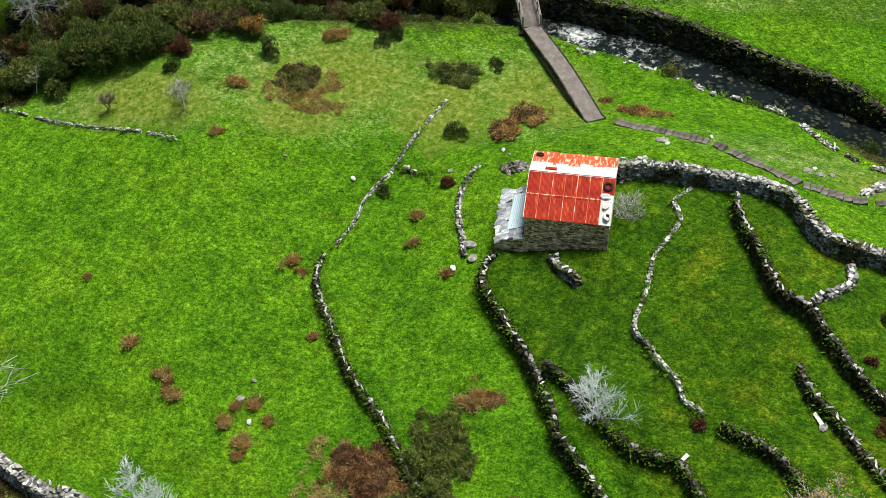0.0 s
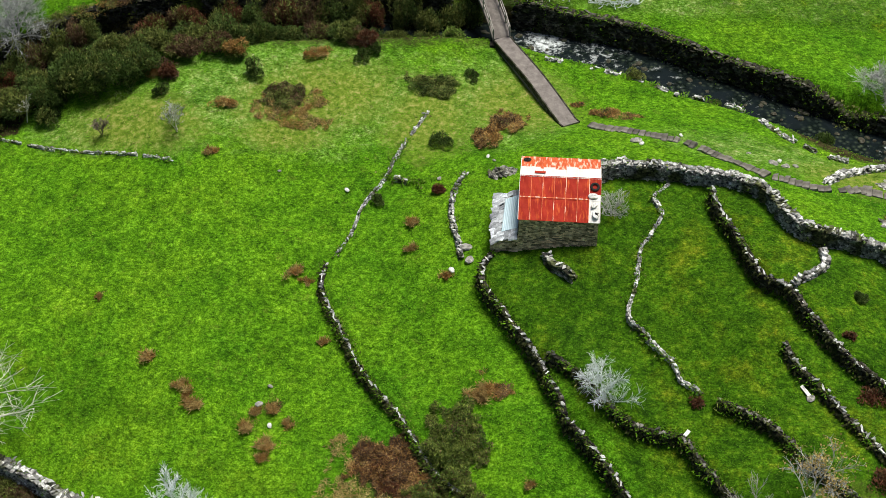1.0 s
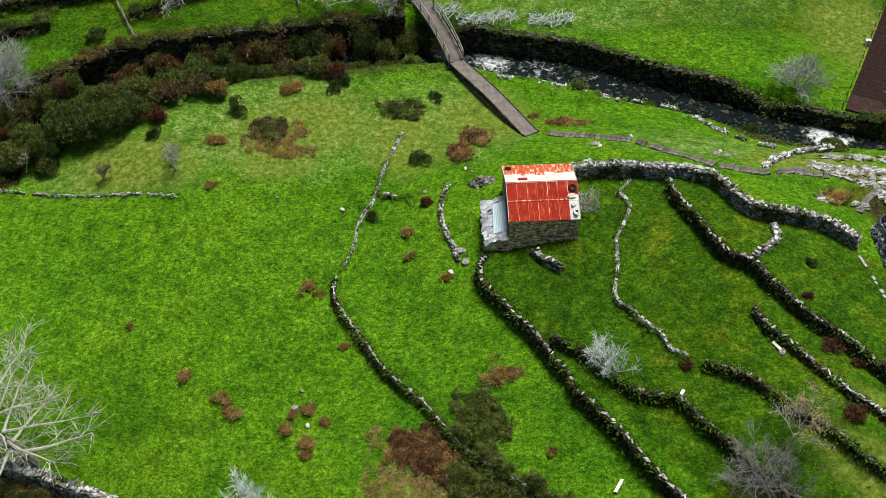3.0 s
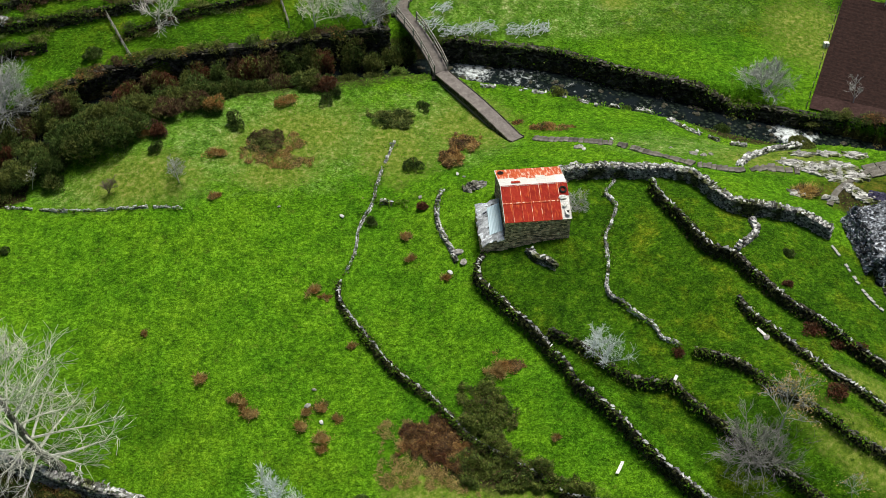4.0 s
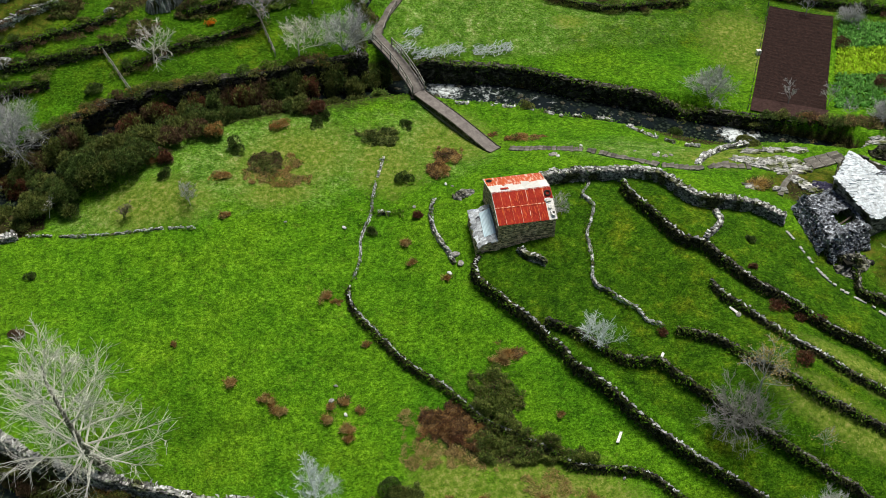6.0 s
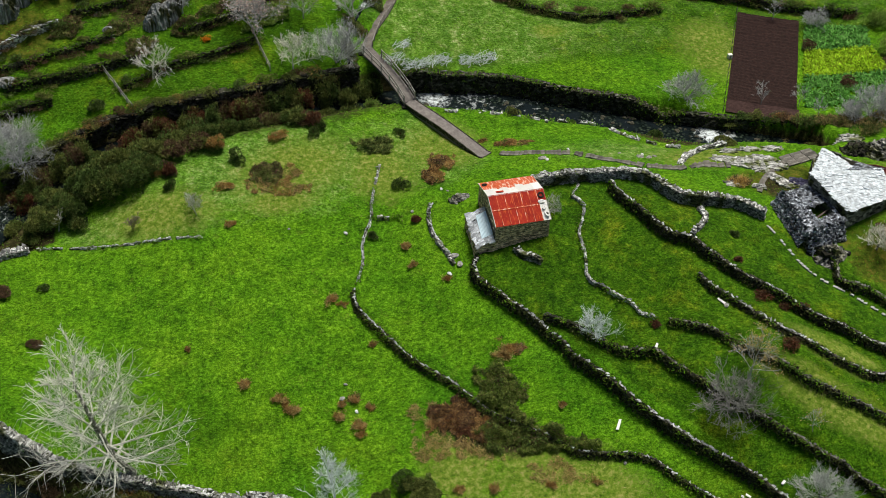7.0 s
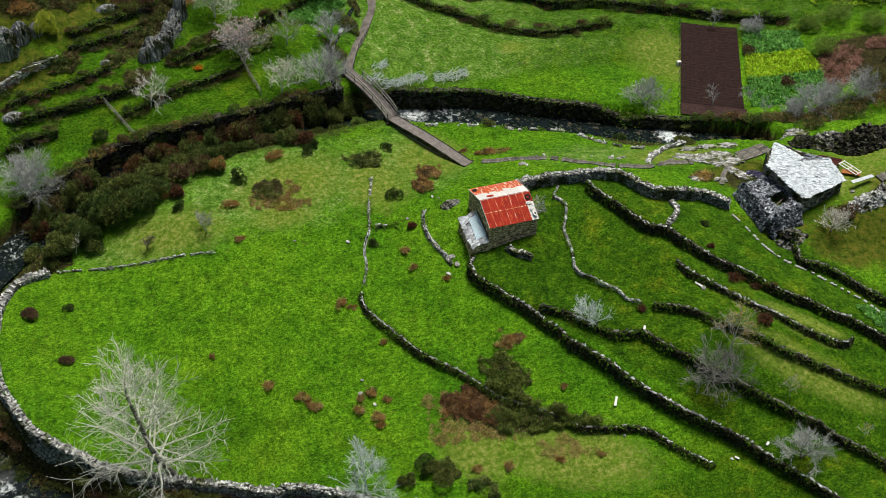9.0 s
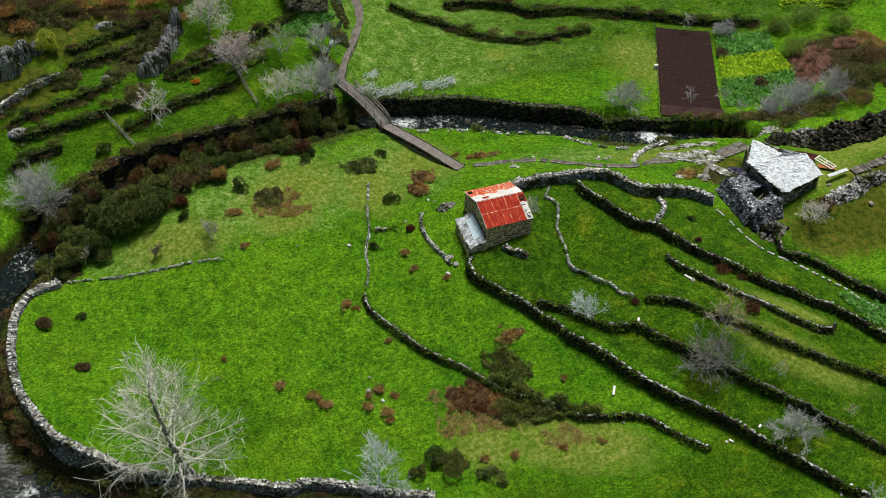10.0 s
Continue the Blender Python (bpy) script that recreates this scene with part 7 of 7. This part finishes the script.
for i, (x, y, r, m) in enumerate(((-22.7, 21.3, 1.1, RUST), (-29.3, 15.6, 1.0, RUST), (-35.8, 18.9, .9, RUST), (-19.6, 22.6, .8, BROWN))):
    shrub((x, y), r, r * .7, .55, m, "patch of dead orange-brown bracken in the pasture", 600 + i, int(1500 * r), .2, .3, width=.09, name="bracken_patch", category="bracken", group="bracken patches", second=STRAW)
TUFTS = [(-21.4, .5, .8), (-20.6, -.4, .5), (-31.1, -6.4, .8), (-35.6, -1.7, .5), (-28.2, -8.3, .7), (-27.4, -9.6, .9), (-27.8, -9.0, .6), (-23.2, -11.2, .8), (-21.4, -10.0, .7), (-21.6, -12.6, .8), (-20.4, -11.2, .6), (-21.7, -13.7, .6), (-22.6, -10.2, .6), (-29.4, 10.7, .6), (-13.2, 4.1, .7), (-13.0, 1.7, .6), (-10.3, -1.0, .6),
         (-7.6, -10.3, 1.0), (-6.8, -9.9, .8), (-18.6, -5.2, .5), (-11.6, -22.4, .7), (-6.6, -23.4, .6), (-2.6, -24.0, .5), (-14.6, -21.6, .6), (-3.6, -16.8, .5)]
for i, (x, y, r) in enumerate(TUFTS):
    rusty_one = i % 5 == 1
    tussock((x, y), r * .8, .34 + .15 * r, RUST if rusty_one else STRAW, "rust-brown tuft of dead rushes in the grass" if rusty_one else "straw-coloured tuft of dead grass", 640 + i, int(220 * r + 60), "rush tussocks", second=STRAW if rusty_one else RUST)
YELLOW_STRAW = leafy("yellow_straw", [(0.45, 0.30, 0.08), (0.65, 0.47, 0.15), (0.80, 0.64, 0.28)], .25)
tussock((21.0, 2.2), 1.1, .8, YELLOW_STRAW, "heap of yellow straw and brown stalks beside the wall", 690, 520, "", "straw_heap", "straw heap", BROWN)
for i, (x, y, r) in enumerate(((6.6, -12.5, .55), (17.4, -18.6, 1.1), (17.2, -12.4, .9), (19.2, -13.9, .9), (20.2, -14.6, .6), (16.0, -8.8, .4))):
    shrub((x, y), r, r * .8, .55 * r + .25, RED_LEAF, "dark reddish shrub by a terrace wall", 700 + i, int(600 * r), .22, .3, group="reddish shrubs", second=BROWN)
shrub((-27.8, 34.4), .7, .5, .7, ORANGE_LEAF, "bright orange bush on the hillside terrace", 710, 320, .24, .4)


# rough growth between the boundary wall and the stream
BEYOND = resample(BOUNDARY[2:], 1.5)
for i, ((x, y), (nx_, ny_)) in enumerate(zip(BEYOND, normals(BEYOND))):
    rng = np.random.default_rng(3000 + i)
    for k in (1.2, 2.5):
        px_, py_ = x - nx_ * (k + rng.normal(0, .3)), y - ny_ * (k + rng.normal(0, .3))
        if line_distance(np.array([px_]), np.array([py_]), RIVER)[0][0] > 2.0:
            shrub((px_, py_), rng.uniform(.8, 1.4), rng.uniform(.7, 1.2), rng.uniform(.3, .9), (OLIVE, BROWN, BROOM, BROWN)[rng.integers(4)], "low brown and olive scrub outside the boundary wall", 3100 + 2 * i, 700, .24, .25, name="scrub", category="scrub", group="scrub outside the wall", width=.1, second=(RUST, OLIVE, None)[rng.integers(3)])


# ---------------------------------------------------------------- garden beyond the stream
def bed(corners, name, mat, label, category, lift, furrow):
    a, b, c, d = (np.array(q, float) for q in corners)
    nu, nv = 50, 110
    v = []
    for j in range(nv + 1):
        for i in range(nu + 1):
            u, w = i / nu, j / nv
            p = (a * (1 - u) + b * u) * (1 - w) + (d * (1 - u) + c * u) * w
            v.append((p[0], p[1], 0))
    v = np.array(v)
    v[:, 2] = ground_z(v[:, 0], v[:, 1]) + lift
    v[:, 2] += [furrow * math.sin(k // (nu + 1) * 1.9) + .05 * noise.noise((x * 2, y * 2, 1)) for k, (x, y, _) in enumerate(v)]
    i = np.arange((nv + 1) * (nu + 1)).reshape(nv + 1, nu + 1)
    f = np.stack([i[:-1, :-1], i[:-1, 1:], i[1:, 1:], i[1:, :-1]], -1).reshape(-1, 4)
    return tagged(mesh_part(name, v, f, mat, smooth=True), label, category, kind="structure")


bed([(26.3, 16.9), (33.0, 12.9), (42.4, 32.0), (35.6, 34.8)], "dug_plot", BROWN_EARTH, "freshly dug dark brown vegetable plot", "plot", 0.12, 0.03)
LIGHT_EARTH = material("raked_soil", [(0.034, 0.018, 0.017), (0.060, 0.033, 0.030), (0.09, 0.052, 0.046)], 3, 0.97, 0.6, 12)
bed([(26.2, 16.7), (33.1, 12.6), (34.4, 15.2), (27.2, 18.7)], "raked_strip", LIGHT_EARTH, "paler raked strip along the plot's edge", "plot", 0.19, 0.02)


def rosettes(area, n, mat, label, seed, size, name="kale_bed", category="vegetables"):
    rng = np.random.default_rng(seed)
    xs = [q[0] for q in area]
    ys = [q[1] for q in area]
    p = np.stack([rng.uniform(min(xs), max(xs), n * 4), rng.uniform(min(ys), max(ys), n * 4)], 1)
    p = p[inside(p[:, 0], p[:, 1], area) > 0][:n]
    z = ground_z(p[:, 0], p[:, 1])
    k = 7
    b = np.repeat(np.concatenate([p, z[:, None]], 1), k, 0)
    a = rng.uniform(0, 6.28, len(b))
    s = size * rng.uniform(.6, 1.3, len(b))
    tip = b + np.stack([np.cos(a) * s, np.sin(a) * s, s * rng.uniform(.4, 1.3, len(b))], 1)
    v, f = blades(b, tip, s * .32, rng)
    return tagged(mesh_part(name, v, f, mat), label, category, kind="stuff")


rosettes([(42.8, 31.0), (49.0, 28.0), (47.6, 24.0), (40.2, 26.0)], 620, KALE, "bed of blue-green kale", 801, .34)
rosettes([(40.2, 26.0), (47.6, 24.0), (47.4, 19.0), (38.0, 21.4)], 1100, YELLOW_LEAF, "bed of yellow-flowering kale", 802, .30)
rosettes([(38.0, 21.4), (47.2, 19.0), (44.6, 13.6), (35.4, 15.6)], 760, KALE, "bed of green cabbages and weeds", 803, .32)
rosettes([(-16.4, 39.9), (-12.5, 38.6), (-7.8, 42.0), (-12.6, 42.2)], 520, KALE, "dark green kale bed below the cottage", 804, .36)
rosettes([(-24, 34.4), (-19, 36), (-17.5, 39), (-22, 38)], 260, GREEN_LEAF, "pale green leafy growth under the blossom trees", 805, .4, "undergrowth", "plants")
rosettes([(28.5, -17.5), (33.5, -20), (34.5, -24), (30, -23)], 220, KALE, "patch of broad green leaves on the terrace", 806, .28, "leafy_patch", "plants")
carpet("bracken_slope", "slope covered in flattened red-brown bracken", "bracken", [(50.2, 19.6, 2.6, 3.6, -35), (47.8, 16.6, 1.4, 2.4, -20), (56.0, 20.4, 2.0, 1.3, -10)], .5, [(FALLEN, .9), (BROWN, .25)], 807, 170, .5, .05, ragged=.4)
carpet("hill_scrub", "dark brown scrub on the rocky slope", "scrub", [(53.0, 13.0, 4.0, 2.2, 0), (57.4, 16.6, 2.4, 2.0, 0), (46.6, 10.8, 3.6, 1.4, 0), (58, 10, 4, 3, 0)], 1.4, [(BROOM, .45), (BROWN, .5), (OLIVE, .35), (STRAW, .12)], 808, 130, .34, .1)
carpet("dry_grass_patch", "orange-brown dead grass on the slope", "dry grass", [(58.6, 19.2, 1.6, 2.6, 0)], .8, [(RUST, .7), (STRAW, .4)], 809, 150, .4, .06, group="matted dry grass")
for k in range(7):
    dx, dy = 1.05 * k * .55, 1.05 * k * .83
    rosettes([(53.2 + dx, 32.0 + dy), (60.6 + dx, 26.6 + dy), (60.9 + dx, 27.1 + dy), (53.5 + dx, 32.5 + dy)], 70, YELLOW_LEAF, "row of pale yellow-green crops", 810 + k, .34, "crop_row", "vegetables")
# posts and twine along the plot
pf = thing("plot_fence", "thin row of pale stakes along the dug plot", "fence", (26.1, 16.8, gz(26.1, 16.8)))
o = Vector(pf.location)
for k in range(13):
    t = k / 12
    x, y = 26.0 + 9.5 * t, 16.9 + 18.0 * t
    q = Vector((x, y, gz(x, y))) - o
    bm = bmesh.new()
    beam(bm, q - Vector((0, 0, .2)), q + Vector((0, 0, .75)), 0.07)
    part("stake", bm, WOOD_GREY, pf)
bm = bmesh.new()
box(bm, -.25, -.2, 0, .25, .2, .55)
ob = part("feed_sack", bm, WHITE_SHEET)
ob.location = (30.9, 26.3, gz(30.9, 26.3))
tagged(ob, "whitish sack standing at the edge of the plot", "sack")
# timber fences on the hillside
for (xa, ya), (xb, yb) in (((-39.3, 32.9), (-36.9, 27.8)), ((-22.9, 34.5), (-21.9, 29.8))):
    root = thing("hill_fence", "weathered grey timber fence running down the slope", "fence", (xa, ya, gz(xa, ya)), "hillside fences")
    o = Vector(root.location)
    prev = None
    for k in range(6):
        t = k / 5
        x, y = xa + (xb - xa) * t, ya + (yb - ya) * t
        q = Vector((x, y, gz(x, y))) - o
        bm = bmesh.new()
        beam(bm, q - Vector((0, 0, .2)), q + Vector((0, 0, .9)), 0.1)
        part("post", bm, WOOD_GREY, root)
        if prev is not None:
            for h in (.35, .75):
                bm = bmesh.new()
                beam(bm, prev + Vector((0, 0, h)), q + Vector((0, 0, h)), 0.06, 0.12)
                part("rail", bm, WOOD_GREY, root)
        prev = q

CRAG_STONE = material("grey_crag", [(0.05, 0.05, 0.048), (0.27, 0.275, 0.28), (0.66, 0.69, 0.73)], 1.6, 0.9, 1.0, 5, None, patch=(0.045, 0.05, 0.018), patch_scale=0.5)
for node in [q for q in CRAG_STONE.node_tree.nodes if q.type == "TEX_NOISE"]:
    stretch = CRAG_STONE.node_tree.nodes.new("ShaderNodeMapping")
    stretch.inputs["Scale"].default_value = (2.6, 2.6, 0.45)
    CRAG_STONE.node_tree.links.new(node.inputs["Vector"].links[0].from_socket, stretch.inputs["Vector"])
    CRAG_STONE.node_tree.links.new(stretch.outputs["Vector"], node.inputs["Vector"])
# crags on the hillside and rocks by the house
for i, (x, y, a, b, c) in enumerate(((-32.6, 37.0, 1.3, .9, 3.6), (-31.4, 37.4, 1.2, .8, 3.2), (-33.6, 36.6, .8, .6, 2.4), (-28.3, 41.4, .8, .7, 5.2), (-29.4, 39.8, .9, .7, 4.0), (-30.4, 38.8, .8, .6, 3.0), (-48.6, 39.2, 1.6, 1.1, 4.6), (-50.8, 38.8, 1.7, 1.1, 5.0),
                                     (-46.6, 40.4, 1.1, .8, 3.4), (-53.0, 38.8, 2.0, 1.2, 5.0), (-44.9, 40.9, .8, .6, 2.2), (-49.3, 32.6, 1.1, .7, .8), (-36.4, 42.8, 1.3, .6, .9), (-38.9, 39.0, .5, .4, .6), (-38.1, 36.6, .6, .4, .7))):
    rng = np.random.default_rng(820 + i)
    crag = thing("crag", "craggy grey rock outcrop of splintered blocks", "rock", (x, y, gz(x, y)), "crags")
    bm = bmesh.new()
    bmesh.ops.create_icosphere(bm, subdivisions=5, radius=1)
    for q in bm.verts:
        w = Vector((q.co.x * 3.2 + i * 7, q.co.y * 3.2, q.co.z * .8))
        k = .78 + .30 * (1 - abs(noise.noise(w)) * 2) + .16 * (1 - abs(noise.noise(w * 2.3)) * 2) + .05 * noise.noise(q.co * 11)
        q.co = Vector((q.co.x * a * .95 * k, q.co.y * b * .95 * k, q.co.z * c * .62 * (.75 + .35 * k) - .1))
    part("rock_face", bm, CRAG_STONE, crag)
for i, (x, y, rx, ry, h, m) in enumerate(((42.6, 3.6, 4.2, 2.2, 2.0, DARK_STONE), (46.6, 3.0, 3.4, 2.0, 2.0, DARK_STONE), (39.2, 4.8, 2.8, 1.6, 1.3, STONE), (50.0, 3.2, 3.0, 2.0, 1.6, DARK_STONE), (36.3, 5.4, 2.0, 1.0, .8, DARK_STONE), (37.5, -6.5, 3.0, .8, .8, PALE_STONE), (41.0, -5.8, 3.0, .8, .7, STONE), (26.2, -8.6, 1.8, .8, .7, STONE), (-6.9, 7.5, .9, .5, .15, STONE))):
    rng = np.random.default_rng(845 + i)
    n = int(170 * rx * ry) + 10
    u = rng.uniform(-1, 1, (n * 2, 2))
    u = u[np.hypot(u[:, 0], u[:, 1]) < 1][:n]
    px_, py_ = x + u[:, 0] * rx, y + u[:, 1] * ry
    pz_ = ground_z(px_, py_) + h * (1 - np.hypot(u[:, 0], u[:, 1])) * (.6 + .8 * rng.random(len(u)))
    sz = rng.uniform(.12, .5, (len(u), 1)) * np.array([1, .75, .55])
    v, f = stones(np.stack([px_, py_, pz_], 1), sz, rng.uniform(0, 3.1, len(u)), rng, .35, .4)
    tagged(mesh_part("rubble", v, f, m), "tumbled heap of dark and pale broken stones", "rubble", kind="stuff")
    # near-black block that fills the gaps in the heap
    v, f = stones([(x, y, gz(x, y) + h * .1)], [(rx * 1.0, ry * 1.0, h * .6)], [0], rng, .1, 0)
    tagged(mesh_part("rubble_base", v, f, CORE), "near-black block under a heap of broken stones", "earth", kind="structure")
rng = np.random.default_rng(840)
for i in range(60):
    x, y = rng.uniform(-60, -26), rng.uniform(43.0, 54)
    shrub((x, y), rng.uniform(1.2, 2.4), rng.uniform(.9, 1.6), rng.uniform(.8, 1.8), (BROWN, OLIVE, BROWN, RUST)[i % 4], "brown winter scrub on the steep hillside", 850 + i, 1300, .28, .3, width=.1, name="scrub", category="scrub", group="hillside scrub", lumps=7)
carpet("hill_scrub", "dark mixed scrub round the crags", "scrub", [(-31.0, 41.6, 2.6, 1.8, 30), (-33.8, 39.2, 1.8, 1.0, 0), (-29.8, 36.2, 1.6, .7, 20), (-26.6, 37.4, 3.0, .7, 20)], 1.1, [(BROWN, .6), (OLIVE, .5), (BROOM, .3)], 860, 150, .32, .1)
carpet("hill_scrub", "brown and olive scrub on the steep hillside", "scrub", [(-45.5, 44.6, 4.2, 1.6, 0), (-40.5, 44.4, 2.8, 1.2, 10), (-37.0, 36.9, 1.6, 1.0, 0), (-42.6, 37.2, 2.2, .9, 20), (-34.9, 34.5, 1.8, 1.0, 0)], .9, [(BROWN, .55), (OLIVE, .5), (BROOM, .3)], 861, 150, .32, .1)
carpet("bank_scrub", "tangled dead grass and scrub on the bank below the garden", "scrub", [(37.4, 12.0, 3.6, 1.5, -15), (42.0, 10.4, 3.0, 1.6, 0), (33.4, 11.8, 2.4, .9, -25)], .9, [(STRAW, .3), (BROWN, .5), (OLIVE, .5)], 863, 170, .34, .08)
carpet("brook_growth", "dark weeds and brambles along the brook", "undergrowth", [(-9.2, 38.8, 1.0, 2.2, 35), (-11.6, 34.6, .8, 2.2, 25), (-7.0, 42.6, .7, 2.4, 0), (-12.9, 31.2, .7, 1.4, 0)], .7, [(BROOM, .6), (OLIVE, .5), (BROWN, .3)], 862, 190, .28, .1)
for line, h in TERRACES[9:19]:
    for j, (x, y) in enumerate(resample(line, 1.1)):
        rng = np.random.default_rng(int(1000 + abs(x * 37 + y * 11)))
        shrub((x + rng.normal(0, .3), y + rng.normal(-.2, .3)), rng.uniform(.7, 1.5), rng.uniform(.4, .9), rng.uniform(.35, .9), (OLIVE, BROWN, BROOM)[rng.integers(3)], "dark straggling growth on a terrace wall", 2000 + j, 420, .22, .1, width=.11, name="wall_growth", category="undergrowth", group="terrace growth")
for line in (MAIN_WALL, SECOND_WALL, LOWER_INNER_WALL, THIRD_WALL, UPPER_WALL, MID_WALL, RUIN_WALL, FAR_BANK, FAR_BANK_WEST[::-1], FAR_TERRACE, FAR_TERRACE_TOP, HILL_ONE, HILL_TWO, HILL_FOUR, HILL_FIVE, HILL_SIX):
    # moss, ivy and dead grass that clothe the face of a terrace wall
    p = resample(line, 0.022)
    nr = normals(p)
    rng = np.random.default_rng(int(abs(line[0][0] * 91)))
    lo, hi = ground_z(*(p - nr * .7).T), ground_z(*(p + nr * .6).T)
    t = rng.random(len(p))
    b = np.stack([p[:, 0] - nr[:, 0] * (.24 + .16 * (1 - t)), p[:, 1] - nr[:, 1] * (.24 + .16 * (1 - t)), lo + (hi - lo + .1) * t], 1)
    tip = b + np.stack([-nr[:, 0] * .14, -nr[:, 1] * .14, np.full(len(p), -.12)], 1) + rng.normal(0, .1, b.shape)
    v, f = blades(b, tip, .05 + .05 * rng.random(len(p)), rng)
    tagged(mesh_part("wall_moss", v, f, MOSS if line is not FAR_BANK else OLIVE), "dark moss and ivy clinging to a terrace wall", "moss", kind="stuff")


# ---------------------------------------------------------------- grass
def turf(n, seed, box_, size, mat, keep=None, label="long green meadow grass", name="meadow_grass"):
    """Small tufts of blades over the meadow."""
    rng = np.random.default_rng(seed)
    x, y = rng.uniform(box_[0], box_[1], n), rng.uniform(box_[2], box_[3], n)
    wet, _, _ = line_distance(x, y, RIVER)
    ok = wet > RIVER_HALF + 1.0
    for a, b, c, d in ((-7.6, .3, -.3, 6.3), (26.5, 36, -7, 4), (23, 29, -8, 0)):
        ok &= ~((x > a) & (x < b) & (y > c) & (y < d))
    ok &= inside(x, y, [(25.9, 16.7), (33.3, 12.5), (42.8, 32.0), (35.4, 35.2)]) < .5
    if keep is not None:
        ok &= keep(x, y)
    x, y = x[ok], y[ok]
    z = surface_z(x, y)
    k = 3
    b = np.repeat(np.stack([x, y, z + .005], 1), k, 0) + np.concatenate([rng.normal(0, size * .4, (len(x) * k, 2)), np.zeros((len(x) * k, 1))], 1)
    a = rng.uniform(0, 6.28, len(b))
    s = size * rng.uniform(.5, 1.4, len(b))
    tip = b + np.stack([np.cos(a) * s, np.sin(a) * s, s * rng.uniform(.02, .16, len(b))], 1)
    v, f = blades(b, tip, s * .14, rng)
    return tagged(mesh_part(name, v, f, mat), label, "grass", kind="stuff")


in_short = lambda x, y: inside(x, y, SHORT_GRASS) > .5


def wall_tufts(p, nr, low, top, thick, share, seed):
    """Grass and dead stems that hang over a wall in uneven runs."""
    rng = np.random.default_rng(seed + 7000)
    for mat, part_share, label in ((GRASS_BLADE, .8, "green grass hanging over a dry-stone wall"), (OLIVE, .35, "olive weeds and dead stems on a dry-stone wall")):
        n = int(len(p) * 46 * share * part_share)
        i = rng.integers(0, len(p), n)
        o = rng.normal(.05, .33 * thick + .12, n)
        x, y = p[i, 0] + nr[i, 0] * o + rng.normal(0, .12, n), p[i, 1] + nr[i, 1] * o + rng.normal(0, .12, n)
        ok = clump(x, y, .7, seed) + .6 * clump(x, y, 2.1, seed + 2) > .28 - .6 * share
        i, x, y, o = i[ok], x[ok], y[ok], o[ok]
        if len(i) < 10:
            continue
        z = np.where(np.abs(o) < thick * .6, top[i], np.where(o > 0, top[i] - .05, low[i] + (top[i] - low[i]) * rng.uniform(.2, .9, len(i))))
        b = np.stack([x, y, z - .04], 1)
        tip = b + np.stack([rng.normal(0, .12, len(i)) - nr[i, 0] * .10, rng.normal(0, .12, len(i)) - nr[i, 1] * .10, rng.uniform(-.10, .2, len(i))], 1)
        v, f = blades(b, tip, rng.uniform(.03, .06, len(i)), rng)
        tagged(mesh_part("wall_tufts", v, f, mat), label, "grass", kind="stuff")


for grown in OVERGROWN:
    wall_tufts(*grown)
turf(44000, 1, (-58, 32, -34, 30), .17, GRASS_BLADE, lambda x, y: ~in_short(x, y))
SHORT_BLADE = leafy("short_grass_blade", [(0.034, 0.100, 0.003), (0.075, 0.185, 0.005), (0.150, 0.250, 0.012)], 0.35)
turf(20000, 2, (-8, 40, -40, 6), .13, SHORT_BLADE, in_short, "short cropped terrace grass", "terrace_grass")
turf(26000, 3, (-56, 60, 24, 60), .2, GRASS_BLADE, lambda x, y: y > 24, "grass of the far meadows", "far_grass")
DRY_BLADE = leafy("pale_grass_blade", [(0.11, 0.20, 0.02), (0.22, 0.29, 0.05), (0.42, 0.42, 0.16)], 0.25)


def in_dry(x, y):
    d = np.zeros(x.shape)
    for e in DRY_PATCHES:
        d = np.maximum(d, ellipse(x, y, *e))
    return np.random.default_rng(9).random(x.shape) < d * .4


turf(24000, 4, (-56, 44, -28, 36), .22, DRY_BLADE, in_dry, "pale tussocky dry grass", "dry_grass")
